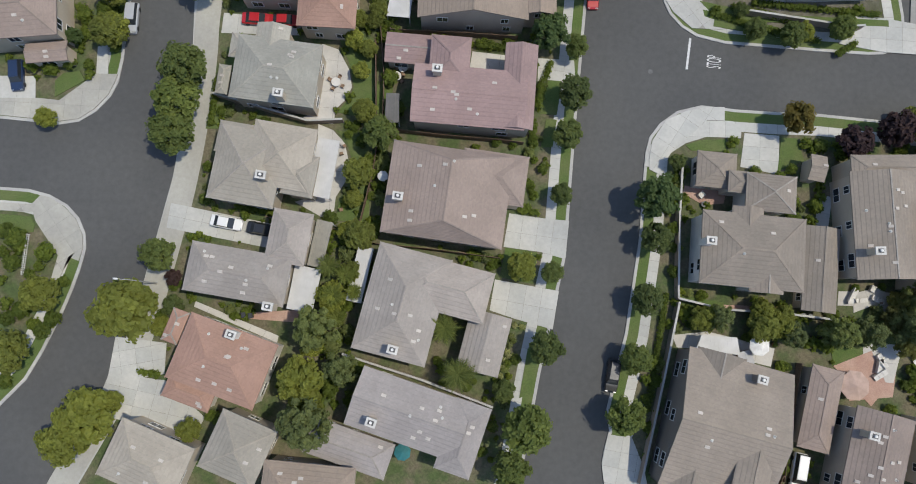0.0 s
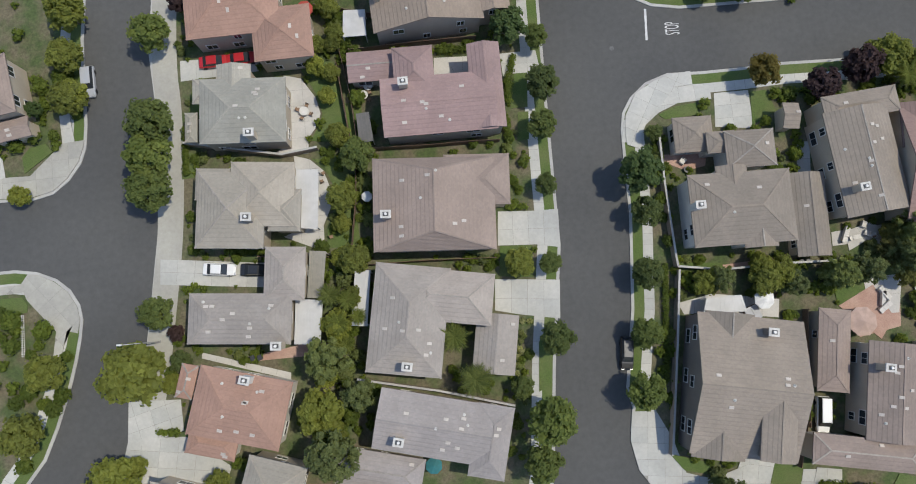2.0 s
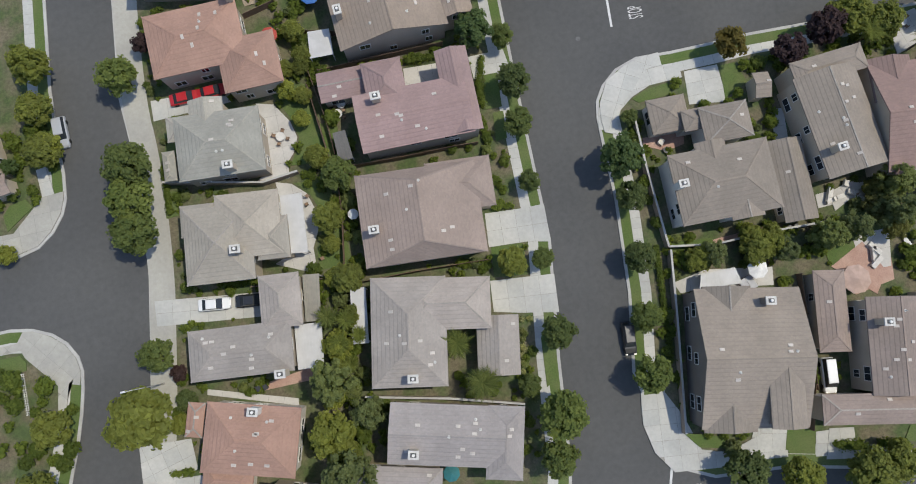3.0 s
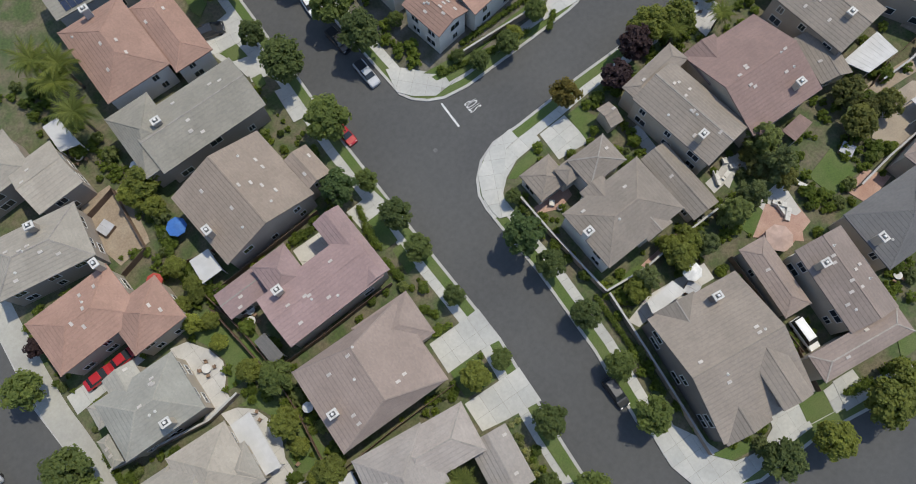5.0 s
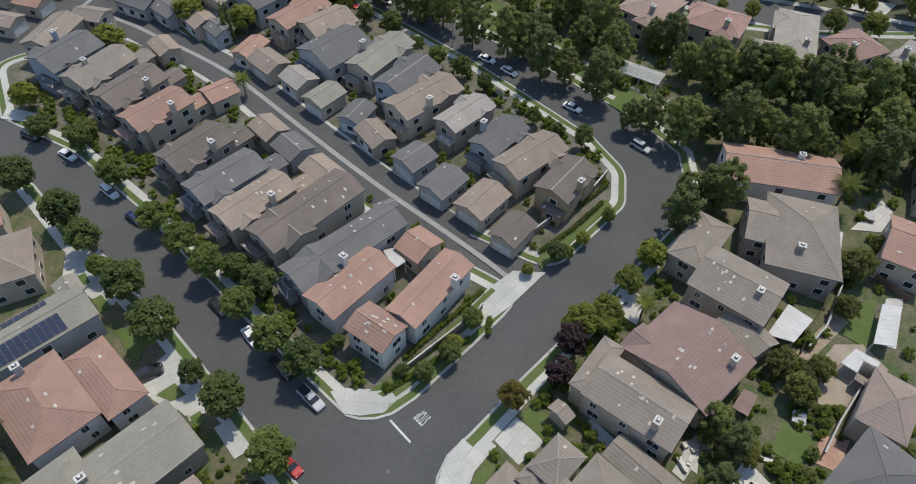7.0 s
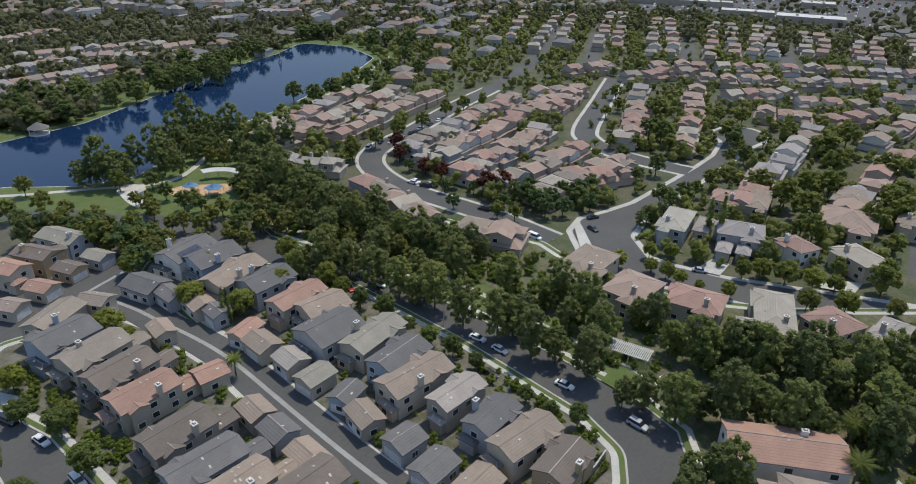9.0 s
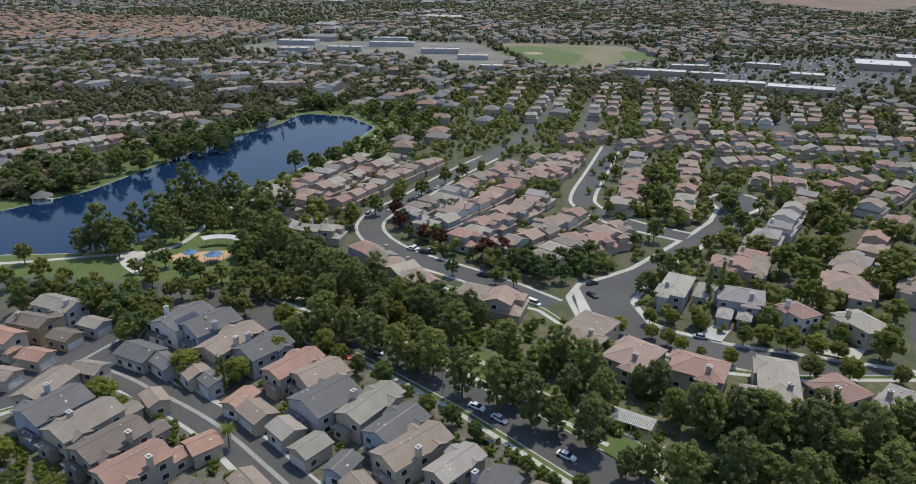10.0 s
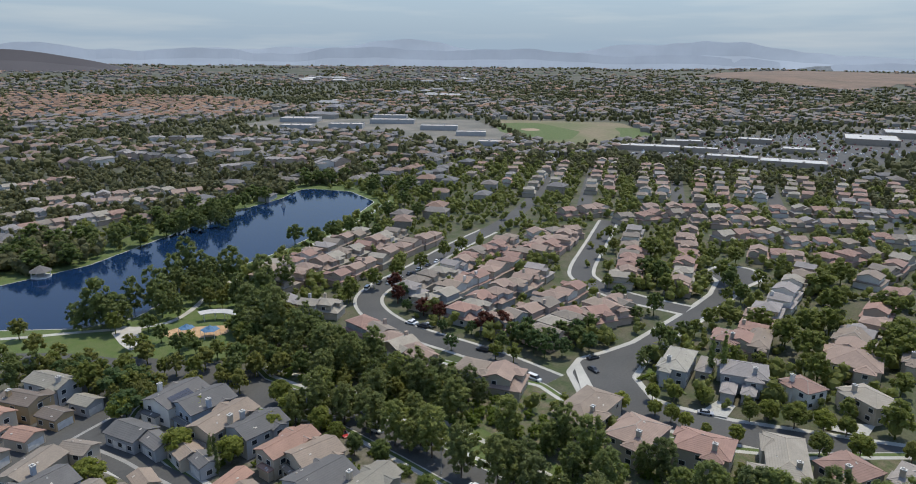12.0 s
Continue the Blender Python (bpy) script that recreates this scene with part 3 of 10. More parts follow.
house("two-storey stucco house with a mauve brown tile roof", MAUVE, CREAM, 3.6, 31.4, 355.4, [(0.0, 0.0, 16.3, 8.6, 5.6, 'g', 'x'), (7.0, 2.2, 4.7, 12.6, 5.5, 'g', 'y'), (-6.9, 7.2, 11.8, 4.6, 3.4, 'g', 'x'), (-3.2, 5.4, 5.8, 6.9, 5.4, 'h', 'y')], chimney=(-4.8, 2.8))
house("two-storey stucco house with a brown tile roof", BROWN, CREAM, 0.5, 17.3, 351.8, [(0.0, 0.0, 17.1, 13.2, 5.6, 'j', 'y'), (6.1, 3.4, 9.3, 7.3, 5.2, 'h', 'x')], chimney=(-6.6, -1.7))
house("two-storey stucco house with a grey brown tile roof", GREY, CREAM, -5.7, 2.0, 345.2, [(0.0, 0.0, 10.4, 15.1, 5.4, 'h', 'y'), (5.2, 3.7, 12.4, 7.2, 5.4, 'h', 'x'), (12.4, -2.3, 6.0, 8.4, 3.4, 'g', 'y')], chimney=(0.5, -6.2))
house("two-storey stucco house with a grey tile roof", GREYV, CREAM, -4.7, -12.8, 340.9, [(0.0, 0.0, 15.7, 8.2, 5.4, 'g', 'x'), (8.0, -0.7, 5.0, 9.8, 5.4, 'h', 'y'), (-6.2, -7.3, 11.8, 5.0, 3.4, 'h', 'x')], chimney=(-4.3, -2.3))
house("two-storey stucco house with a tan tile roof", TAN, CREAM, -18.2, -23.3, 354.2, [(0.0, 0.0, 12.3, 8.0, 5.4, 'h', 'x')])
house("two-storey stucco house with a tan tile roof", TAN, BEIGE, 4.3, 49.9, 268.8, [(0.0, 0.0, 13.8, 16.1, 5.6, 'g', 'x'), (2.8, 9.6, 6.1, 5.0, 5.4, 'g', 'x')], chimney=(1.9, -6.9))
house("two-storey stucco house with a grey olive tile roof", OLIVE, BEIGE, 7.6, 65.2, 354.8, [(0.0, 0.0, 18.4, 10.5, 5.4, 'g', 'x'), (-7.9, 1.9, 7.5, 12.4, 5.4, 'h', 'x')], chimney=(-5.4, 1.3))
house("two-storey stucco house with a terracotta tile roof", TERRA, WHITE, 5.0, 83.3, 264.6, [(0.0, 0.0, 15.8, 11.2, 5.6, 'h', 'x'), (2.2, 8.9, 14.7, 6.7, 5.2, 'h', 'x')])
solar_house = house("two-storey stucco house with solar panels on its grey roof", OLIVE, GREYW, 11.2, 96.8, 352.1, [(0.0, 0.0, 18.6, 9.0, 5.6, 'g', 'x'), (7.8, 4.5, 4.2, 4.8, 5.4, 'g', 'y')], chimney=(-4.5, -7.4))
house("two-storey stucco house with a tan tile roof", TAN, CREAM, 13.6, 115.7, 333.8, [(0.0, 0.0, 14.7, 12.0, 5.5, 'h', 'x')])
house("two-storey stucco house with a terracotta tile roof", TERRA, CREAM, 17.8, 128.1, 339.4, [(0.0, 0.0, 8.1, 9.4, 5.5, 'h', 'x')])
house("two-storey stucco house with a tan tile roof", TAN, CREAM, 25.3, 146.4, 337.4, [(0.0, 0.0, 7.3, 6.8, 5.5, 'h', 'x')])
house("two-storey stucco house with a terracotta tile roof", TERRA, CREAM, -23.4, 51.0, 267.2, [(0.0, 0.0, 9.6, 13.5, 5.6, 'h', 'y'), (5.1, 6.8, 7.9, 8.5, 5.4, 'h', 'x')], chimney=(-4.5, 6.1))
house("two-storey stucco house with a grey green tile roof", GREYG, CREAM, -23.9, 35.0, 352.5, [(0.0, 0.0, 12.1, 9.4, 5.6, 'h', 'x'), (-1.4, 5.0, 4.9, 3.9, 5.2, 'g', 'y'), (-4.5, 3.2, 5.6, 3.6, 4.9, 'h', 'x'), (-8.1, -1.5, 1.8, 4.4, 3.2, 'h', 'y')], chimney=(1.5, -3.9))
house("two-storey stucco house with a tan grey tile roof", TANG, CREAM, -22.9, 22.7, 350.1, [(0.0, 0.0, 8.9, 9.1, 5.6, 'h', 'y'), (-4.3, -2.3, 9.4, 10.7, 5.6, 'h', 'x'), (3.1, -2.2, 4.5, 6.0, 5.3, 'h', 'x'), (-7.0, 1.4, 4.8, 4.5, 5.3, 'h', 'y')], chimney=(-1.4, -3.6))
house("two-storey stucco house with a grey brown tile roof", GREY, CREAM, -28.3, 6.1, 350.1, [(0.0, 0.0, 14.0, 6.9, 5.6, 'h', 'x'), (5.9, 6.2, 5.6, 7.4, 5.6, 'h', 'y')], chimney=(5.6, -3.6))
house("two-storey stucco house with a terracotta tile roof", TERRA, WHITE, -30.0, -5.7, 339.4, [(0.0, 0.0, 12.7, 9.3, 5.6, 'h', 'x'), (-8.4, 1.8, 2.4, 4.7, 3.6, 'h', 'y'), (-3.1, -5.8, 6.9, 3.5, 3.6, 'h', 'x')], chimney=(0.5, 4.0))
house("two-storey stucco house with a grey tan tile roof", TANG, CREAM, -39.6, -18.9, 336.8, [(0.0, 0.0, 10.7, 8.0, 5.5, 'h', 'x'), (10.5, 6.2, 8.0, 8.2, 5.5, 'h', 'y')])
house("two-storey stucco house with a tan grey tile roof", TANG, BEIGE, -22.7, 63.9, 345.2, [(0.0, 0.0, 14.8, 9.3, 5.5, 'h', 'x')], chimney=(1.4, 2.8))
house("two-storey stucco house with a tan grey tile roof", TANG, BEIGE, -22.2, 79.6, 358.7, [(0.0, 0.0, 13.3, 8.6, 5.5, 'h', 'x'), (7.1, -6.7, 7.7, 9.1, 5.5, 'g', 'x')])
house("two-storey stucco house with a brown tile roof", BROWN, CREAM, -62.3, 43.9, 4.9, [(0.0, 0.0, 13.8, 8.8, 5.6, 'h', 'x'), (4.1, -5.8, 6.0, 3.0, 3.2, 'g', 'x')])
house("two-storey stucco house with a tan brown tile roof", TANB, WHITE, 43.3, 9.4, 354.5, [(0.0, 0.0, 14.7, 10.4, 5.6, 'h', 'x'), (2.3, 8.5, 7.2, 5.4, 5.4, 'h', 'y'), (-4.9, 11.6, 5.8, 5.3, 3.4, 'h', 'y'), (-1.5, 9.9, 4.1, 3.2, 4.6, 'h', 'x'), (-0.9, 3.6, 4.5, 5.2, 5.5, 'g', 'y'), (2.2, -3.0, 4.8, 5.5, 5.5, 'g', 'y')], chimney=(-6.9, 0.5))
house("detached stucco garage with a tan brown tile roof", TANB, CREAM, 54.1, 7.0, 352.9, [(0.0, 0.0, 5.0, 12.3, 3.2, 'g', 'y')])
house("two-storey stucco house with a tan brown tile roof", TANB, CREAM, 62.4, 13.1, 0.5, [(0.0, 0.0, 9.5, 15.4, 5.8, 'g', 'y'), (1.3, 8.2, 11.2, 3.9, 5.6, 'h', 'x')], chimney=(-2.9, -3.9))
house("small stucco garage with a tan brown tile roof", TANB, CREAM, 54.5, 21.8, 349.2, [(0.0, 0.0, 2.4, 3.9, 3.2, 'g', 'x')])
house("two-storey stucco house with a red brown tile roof", MAUVEB, CREAM, 74.6, 10.7, 350.8, [(0.0, 0.0, 14.1, 16.1, 5.6, 'g', 'x'), (-3.6, 5.6, 6.4, 6.6, 5.5, 'g', 'y'), (-4.6, -7.2, 2.8, 2.6, 5.4, 'g', 'y')], chimney=(3.2, -5.6))
house("two-storey stucco house with a tan brown tile roof", TANB, BEIGE, 93.2, 10.5, 359.3, [(0.0, 0.0, 11.6, 14.2, 5.7, 'g', 'y'), (5.3, 9.6, 13.5, 7.2, 5.5, 'h', 'x')], chimney=(-1.1, -3.7))
house("detached stucco garage with a tan brown tile roof", TANB, CREAM, 87.0, 5.3, 338.0, [(0.0, 0.0, 5.8, 9.0, 3.2, 'g', 'y')])
house("two-storey stucco house with a tan brown tile roof", TANB, BEIGE, 111.8, 5.9, 290.8, [(0.0, 0.0, 13.2, 19.2, 5.7, 'h', 'x'), (-7.5, 1.5, 5.5, 11.3, 5.4, 'g', 'x')], chimney=(-1.1, -5.5))
house("two-storey stucco house with a terracotta tile roof", TERRA, WHITE, 126.8, 16.2, 297.1, [(0.0, 0.0, 22.5, 11.4, 5.6, 'g', 'x')], chimney=(3.8, 2.0))
house("two-storey stucco house with a tan brown tile roof", TANB, TAUPE, 38.5, -15.0, 344.5, [(0.0, 0.0, 14.9, 19.2, 5.6, 'g', 'x'), (-3.4, -6.9, 7.4, 6.3, 5.5, 'g', 'y'), (-2.8, 7.0, 6.9, 5.8, 5.5, 'g', 'y'), (3.7, -4.7, 4.8, 9.4, 7.8, 'g', 'y')], chimney=(2.1, 7.7))
house("two-storey stucco house with a brown tile roof", BROWN, CREAM, 58.8, -19.4, 344.3, [(0.0, 0.0, 8.2, 13.6, 5.7, 'g', 'y'), (-3.5, -8.6, 15.3, 4.2, 5.4, 'h', 'x')], chimney=(-2.7, 3.3))
house("detached stucco garage with a brown tile roof", BROWN, CREAM, 52.9, -12.6, 345.3, [(0.0, 0.0, 4.6, 11.7, 3.2, 'h', 'y')])
house("two-storey stucco house with a grey blue tile roof", SLATE, CREAM, 72.5, -19.5, 259.4, [(0.0, 0.0, 9.9, 14.7, 5.6, 'h', 'x')], chimney=(0.5, -6.5))
house("two-storey stucco house with a brown tile roof", BROWN, CREAM, 86.0, -17.4, 271.1, [(0.0, 0.0, 7.6, 11.2, 5.6, 'h', 'x')])
house("two-storey stucco house with a terracotta tile roof", TERRA, CREAM, 122.2, -10.7, 278.1, [(0.0, 0.0, 8.9, 12.6, 5.6, 'g', 'x')])
house("two-storey stucco house with a brown tile roof", BROWN, CREAM, 145.9, -11.6, 283.3, [(0.0, 0.0, 9.5, 16.9, 5.6, 'h', 'x')])
house("two-storey stucco house with a terracotta tile roof", TERRA, WHITE, 46.7, 53.5, 272.4, [(0.0, 0.0, 8.5, 6.8, 5.8, 'g', 'x'), (2.2, 11.9, 6.7, 16.8, 5.8, 'g', 'y')], chimney=(5.6, 14.4))
house("two-storey stucco house with a terracotta tile roof", TERRA, WHITE, 50.8, 63.5, 268.1, [(0.0, 0.0, 7.9, 15.1, 5.8, 'g', 'y')], chimney=(-3.2, 1.9))
house("stucco garage with a terracotta tile roof", TERRA, CREAM, 65.8, 60.7, 357.8, [(0.0, 0.0, 7.3, 6.2, 4.0, 'g', 'y')])
house("two-storey stucco house with a dark grey tile roof", SLATE, GREYW, 56.1, 69.9, 261.5, [(0.0, 0.0, 7.7, 23.7, 5.8, 'g', 'y'), (0.5, -5.7, 8.6, 7.6, 5.6, 'g', 'x'), (-1.4, -12.4, 4.6, 2.6, 3.0, 'h', 'x')], door="s")
house("two-storey stucco house with a dark brown tile roof", DKBROWN, CREAM, 57.9, 81.9, 266.3, [(0.0, 0.0, 8.9, 22.2, 5.8, 'g', 'y'), (0.5, -5.3, 9.8, 7.1, 5.6, 'g', 'x'), (-1.6, -11.6, 5.3, 2.6, 3.0, 'h', 'x')], door="s")
house("two-storey stucco house with a tan tile roof", TAN, CREAM, 53.3, 91.6, 266.1, [(0.0, 0.0, 7.9, 15.7, 5.8, 'g', 'y'), (0.5, -3.8, 8.8, 5.0, 5.6, 'g', 'x'), (-1.4, -8.4, 4.7, 2.6, 3.0, 'h', 'x')], chimney=(3.7, 1.9), door="s")
house("two-storey stucco house with a grey tile roof", SLATE, GREYW, 54.0, 100.9, 264.8, [(0.0, 0.0, 8.5, 15.1, 5.8, 'g', 'y'), (0.5, -3.6, 9.4, 4.8, 5.6, 'g', 'x'), (-1.5, -8.0, 5.1, 2.6, 3.0, 'h', 'x')], door="s")
house("two-storey stucco house with a dark brown tile roof", DKBROWN, BEIGE, 55.6, 112.5, 269.1, [(0.0, 0.0, 9.0, 14.2, 5.8, 'g', 'y'), (0.5, -3.4, 9.9, 4.5, 5.6, 'g', 'x'), (-1.6, -7.6, 5.4, 2.6, 3.0, 'h', 'x')], chimney=(4.2, 1.7), door="s")
house("two-storey stucco house with a terracotta tile roof", TERRA, CREAM, 57.9, 129.0, 269.3, [(0.0, 0.0, 8.9, 14.1, 5.8, 'g', 'y'), (0.5, -3.4, 9.8, 4.5, 5.6, 'g', 'x'), (-1.6, -7.6, 5.3, 2.6, 3.0, 'h', 'x')], chimney=(4.2, 1.7), door="s")
house("two-storey stucco house with a dark brown tile roof", DKBROWN, BEIGE, 59.0, 140.3, 274.3, [(0.0, 0.0, 9.6, 14.7, 5.8, 'g', 'y'), (0.6, -3.5, 10.5, 4.7, 5.6, 'g', 'x'), (-1.7, -7.8, 5.8, 2.6, 3.0, 'h', 'x')], chimney=(4.5, 1.8), door="s")
house("two-storey stucco house with a tan brown tile roof", TANB, CREAM, 58.8, 151.9, 277.0, [(0.0, 0.0, 9.6, 15.2, 5.8, 'g', 'y'), (0.6, -3.6, 10.5, 4.9, 5.6, 'g', 'x'), (-1.7, -8.1, 5.8, 2.6, 3.0, 'h', 'x')], chimney=(-1.5, -2.0), door="s")
house("two-storey stucco house with a grey tile roof", SLATE, BLUEW, 57.2, 163.3, 275.8, [(0.0, 0.0, 11.2, 14.2, 5.8, 'g', 'y'), (-0.7, -3.4, 12.1, 4.5, 5.6, 'g', 'x'), (2.0, -7.6, 6.7, 2.6, 3.0, 'h', 'x')], chimney=(-5.3, 1.7), door="s")
house("two-storey stucco house with a tan brown tile roof", TANB, CREAM, 60.0, 174.0, 25.0, [(0.0, 0.0, 14.0, 8.8, 5.6, 'g', 'x'), (10.0, -4.0, 6.6, 8.6, 5.0, 'g', 'y'), (-2.0, -4.6, 6.0, 4.0, 3.0, 'g', 'x')])
house("detached stucco garage on the alley with a brown tile roof", BROWN, CREAM, 56.6, 191.8, 114, [(0.0, 0.0, 7.6, 6.6, 3.3, 'g', 'x')], door="w")
house("detached stucco garage on the alley with a tan tile roof", TAN, CREAM, 68.7, 89.2, 353.8, [(0.0, 0.0, 6.4, 8.3, 3.6, 'g', 'y')], door="e")
house("detached stucco garage on the alley with a tan tile roof", TAN, CREAM, 70.7, 107.8, 351.5, [(0.0, 0.0, 6.3, 7.7, 3.6, 'g', 'y')], door="e")
house("detached stucco garage on the alley with a terracotta tile roof", TERRA, CREAM, 72.1, 126.2, 349.9, [(0.0, 0.0, 7.3, 6.9, 3.6, 'g', 'x')], door="e")
house("detached stucco garage on the alley with a grey tile roof", SLATE, GREYW, 69.8, 99.2, 353.1, [(0.0, 0.0, 6.7, 7.5, 3.6, 'g', 'y')], door="e")
house("detached stucco garage on the alley with a tan tile roof", TAN, CREAM, 75.0, 150.8, 349.0, [(0.0, 0.0, 5.7, 7.8, 3.6, 'g', 'y')], door="e")
house("detached stucco garage on the alley with a grey tile roof", SLATE, GREYW, 69.4, 72.4, 338.2, [(0.0, 0.0, 4.5, 2.8, 3.6, 'g', 'x')], door="e")
house("detached stucco garage on the alley with a dark brown tile roof", DKBROWN, CREAM, 80.3, 49.5, 0.5, [(0.0, 0.0, 8.1, 6.2, 3.6, 'g', 'x')], door="w")
house("detached stucco garage on the alley with a tan tile roof", TAN, CREAM, 82.9, 58.8, 358.2, [(0.0, 0.0, 9.7, 7.4, 3.6, 'g', 'x')], door="w")
house("detached stucco garage on the alley with a grey tile roof", SLATE, GREYW, 81.8, 68.0, 358.1, [(0.0, 0.0, 8.6, 7.2, 3.6, 'g', 'x')], door="w")
house("detached stucco garage on the alley with a grey tile roof", SLATE, GREYW, 83.7, 77.3, 353.5, [(0.0, 0.0, 7.4, 7.2, 3.6, 'g', 'x')], door="w")
house("detached stucco garage on the alley with a tan tile roof", TAN, BEIGE, 83.9, 88.6, 344.3, [(0.0, 0.0, 6.3, 8.4, 3.6, 'g', 'y')], door="w")
house("detached stucco garage on the alley with a grey tile roof", SLATE, BLUEW, 86.6, 96.7, 10.1, [(0.0, 0.0, 7.6, 6.1, 3.6, 'g', 'x')], door="w")
house("detached stucco garage on the alley with a grey olive tile roof", OLIVE, CREAM, 86.4, 106.8, 358.8, [(0.0, 0.0, 8.2, 6.8, 3.6, 'g', 'x')], door="w")
house("detached stucco garage on the alley with a grey brown tile roof", GREY, CREAM, 87.1, 116.0, 352.4, [(0.0, 0.0, 6.8, 7.7, 3.6, 'g', 'y')], door="w")
house("detached stucco garage on the alley with a tan tile roof", TAN, CREAM, 87.0, 126.4, 354.1, [(0.0, 0.0, 7.1, 9.0, 3.6, 'g', 'y')], door="w")
house("detached stucco garage on the alley with a terracotta tile roof", TERRA, CREAM, 88.0, 134.3, 12.1, [(0.0, 0.0, 8.6, 5.9, 3.6, 'g', 'x')], door="w")
house("detached stucco garage on the alley with a grey tile roof", SLATE, GREYW, 84.5, 174.4, 11.3, [(0.0, 0.0, 9.2, 11.8, 3.6, 'g', 'y')], door="w")
house("detached stucco garage on the alley with a grey tile roof", SLATE, GREYW, 85.9, 164.7, 357.6, [(0.0, 0.0, 6.2, 9.7, 3.6, 'g', 'y')], door="w")
house("detached stucco garage on the alley with a tan tile roof", TAN, CREAM, 88.3, 155.2, 350.8, [(0.0, 0.0, 6.9, 10.1, 3.6, 'g', 'y')], door="w")
house("detached stucco garage on the alley with a grey tile roof", SLATE, GREYW, 88.4, 147.1, 352.7, [(0.0, 0.0, 5.6, 7.3, 3.6, 'g', 'y')], door="w")
house("two-storey stucco house with a dark brown tile roof", DKBROWN, OCHRE, 96.3, 48.0, 0.2, [(0.0, 0.0, 12.1, 8.1, 5.8, 'g', 'x'), (2.7, 0.3, 4.1, 9.1, 5.6, 'g', 'y'), (-6.4, -1.2, 2.4, 4.9, 3.0, 'h', 'y')], chimney=(-1.2, -3.6))
house("two-storey stucco house with a tan tile roof", TAN, CREAM, 97.6, 57.6, 349.1, [(0.0, 0.0, 14.9, 8.0, 5.8, 'g', 'x'), (3.3, -0.3, 5.1, 9.0, 5.6, 'g', 'y'), (-7.8, 1.2, 2.4, 4.8, 3.0, 'h', 'y')])
house("two-storey stucco house with a grey tile roof", SLATE, GREYW, 98.4, 66.2, 358.3, [(0.0, 0.0, 12.2, 7.5, 5.8, 'g', 'x'), (2.7, -0.3, 4.1, 8.5, 5.6, 'g', 'y'), (-6.4, 1.1, 2.4, 4.5, 3.0, 'h', 'y')], chimney=(-1.2, 3.4))
house("two-storey stucco house with a grey brown tile roof", GREY, BEIGE, 99.6, 76.4, 354.3, [(0.0, 0.0, 13.0, 7.0, 5.8, 'g', 'x'), (2.9, 0.3, 4.4, 8.0, 5.6, 'g', 'y'), (-6.8, -1.0, 2.4, 4.2, 3.0, 'h', 'y')])
house("two-storey stucco house with a tan tile roof", TAN, CREAM, 98.4, 87.3, 351.3, [(0.0, 0.0, 17.0, 9.1, 5.8, 'g', 'x'), (3.7, 0.3, 5.8, 10.1, 5.6, 'g', 'y'), (-8.8, -1.4, 2.4, 5.5, 3.0, 'h', 'y')], chimney=(-1.7, -4.1))
house("two-storey stucco house with a grey tile roof", SLATE, BLUEW, 101.9, 95.0, 0.3, [(0.0, 0.0, 14.3, 9.2, 5.8, 'g', 'x'), (3.1, 0.3, 4.9, 10.2, 5.6, 'g', 'y'), (-7.4, -1.4, 2.4, 5.5, 3.0, 'h', 'y')])
house("two-storey stucco house with a grey olive tile roof", OLIVE, CREAM, 104.3, 105.7, 3.3, [(0.0, 0.0, 16.8, 8.4, 5.8, 'g', 'x'), (3.7, -0.3, 5.7, 9.4, 5.6, 'g', 'y'), (-8.7, 1.3, 2.4, 5.0, 3.0, 'h', 'y')], chimney=(-1.7, 3.8))
house("two-storey stucco house with a grey tile roof", SLATE, GREYW, 99.4, 115.9, 356.2, [(0.0, 0.0, 14.5, 12.5, 5.8, 'g', 'x'), (3.2, -0.3, 4.9, 13.5, 5.6, 'g', 'y'), (-7.6, 1.9, 2.4, 7.5, 3.0, 'h', 'y')])
house("two-storey stucco house with a tan tile roof", TAN, CREAM, 105.7, 125.3, 350.2, [(0.0, 0.0, 12.6, 10.2, 5.8, 'g', 'x'), (2.8, -0.3, 4.3, 11.2, 5.6, 'g', 'y'), (-6.6, 1.5, 2.4, 6.1, 3.0, 'h', 'y')])
house("two-storey stucco house with a terracotta tile roof", TERRA, CREAM, 104.4, 134.0, 359.7, [(0.0, 0.0, 15.5, 8.2, 5.8, 'g', 'x'), (3.4, 0.3, 5.3, 9.2, 5.6, 'g', 'y'), (-8.0, -1.2, 2.4, 4.9, 3.0, 'h', 'y')])
house("two-storey stucco house with a grey tile roof", SLATE, GREYW, 105.1, 147.5, 357.8, [(0.0, 0.0, 14.1, 10.4, 5.8, 'g', 'x'), (3.1, -0.3, 4.8, 11.4, 5.6, 'g', 'y'), (-7.4, 1.6, 2.4, 6.2, 3.0, 'h', 'y')], chimney=(-1.4, 4.7))
house("two-storey stucco house with a tan tile roof", TAN, CREAM, 101.7, 157.8, 9.4, [(0.0, 0.0, 18.1, 9.7, 5.8, 'g', 'x'), (4.0, 0.3, 6.2, 10.7, 5.6, 'g', 'y'), (-9.4, -1.5, 2.4, 5.8, 3.0, 'h', 'y')], chimney=(-1.8, -4.4))
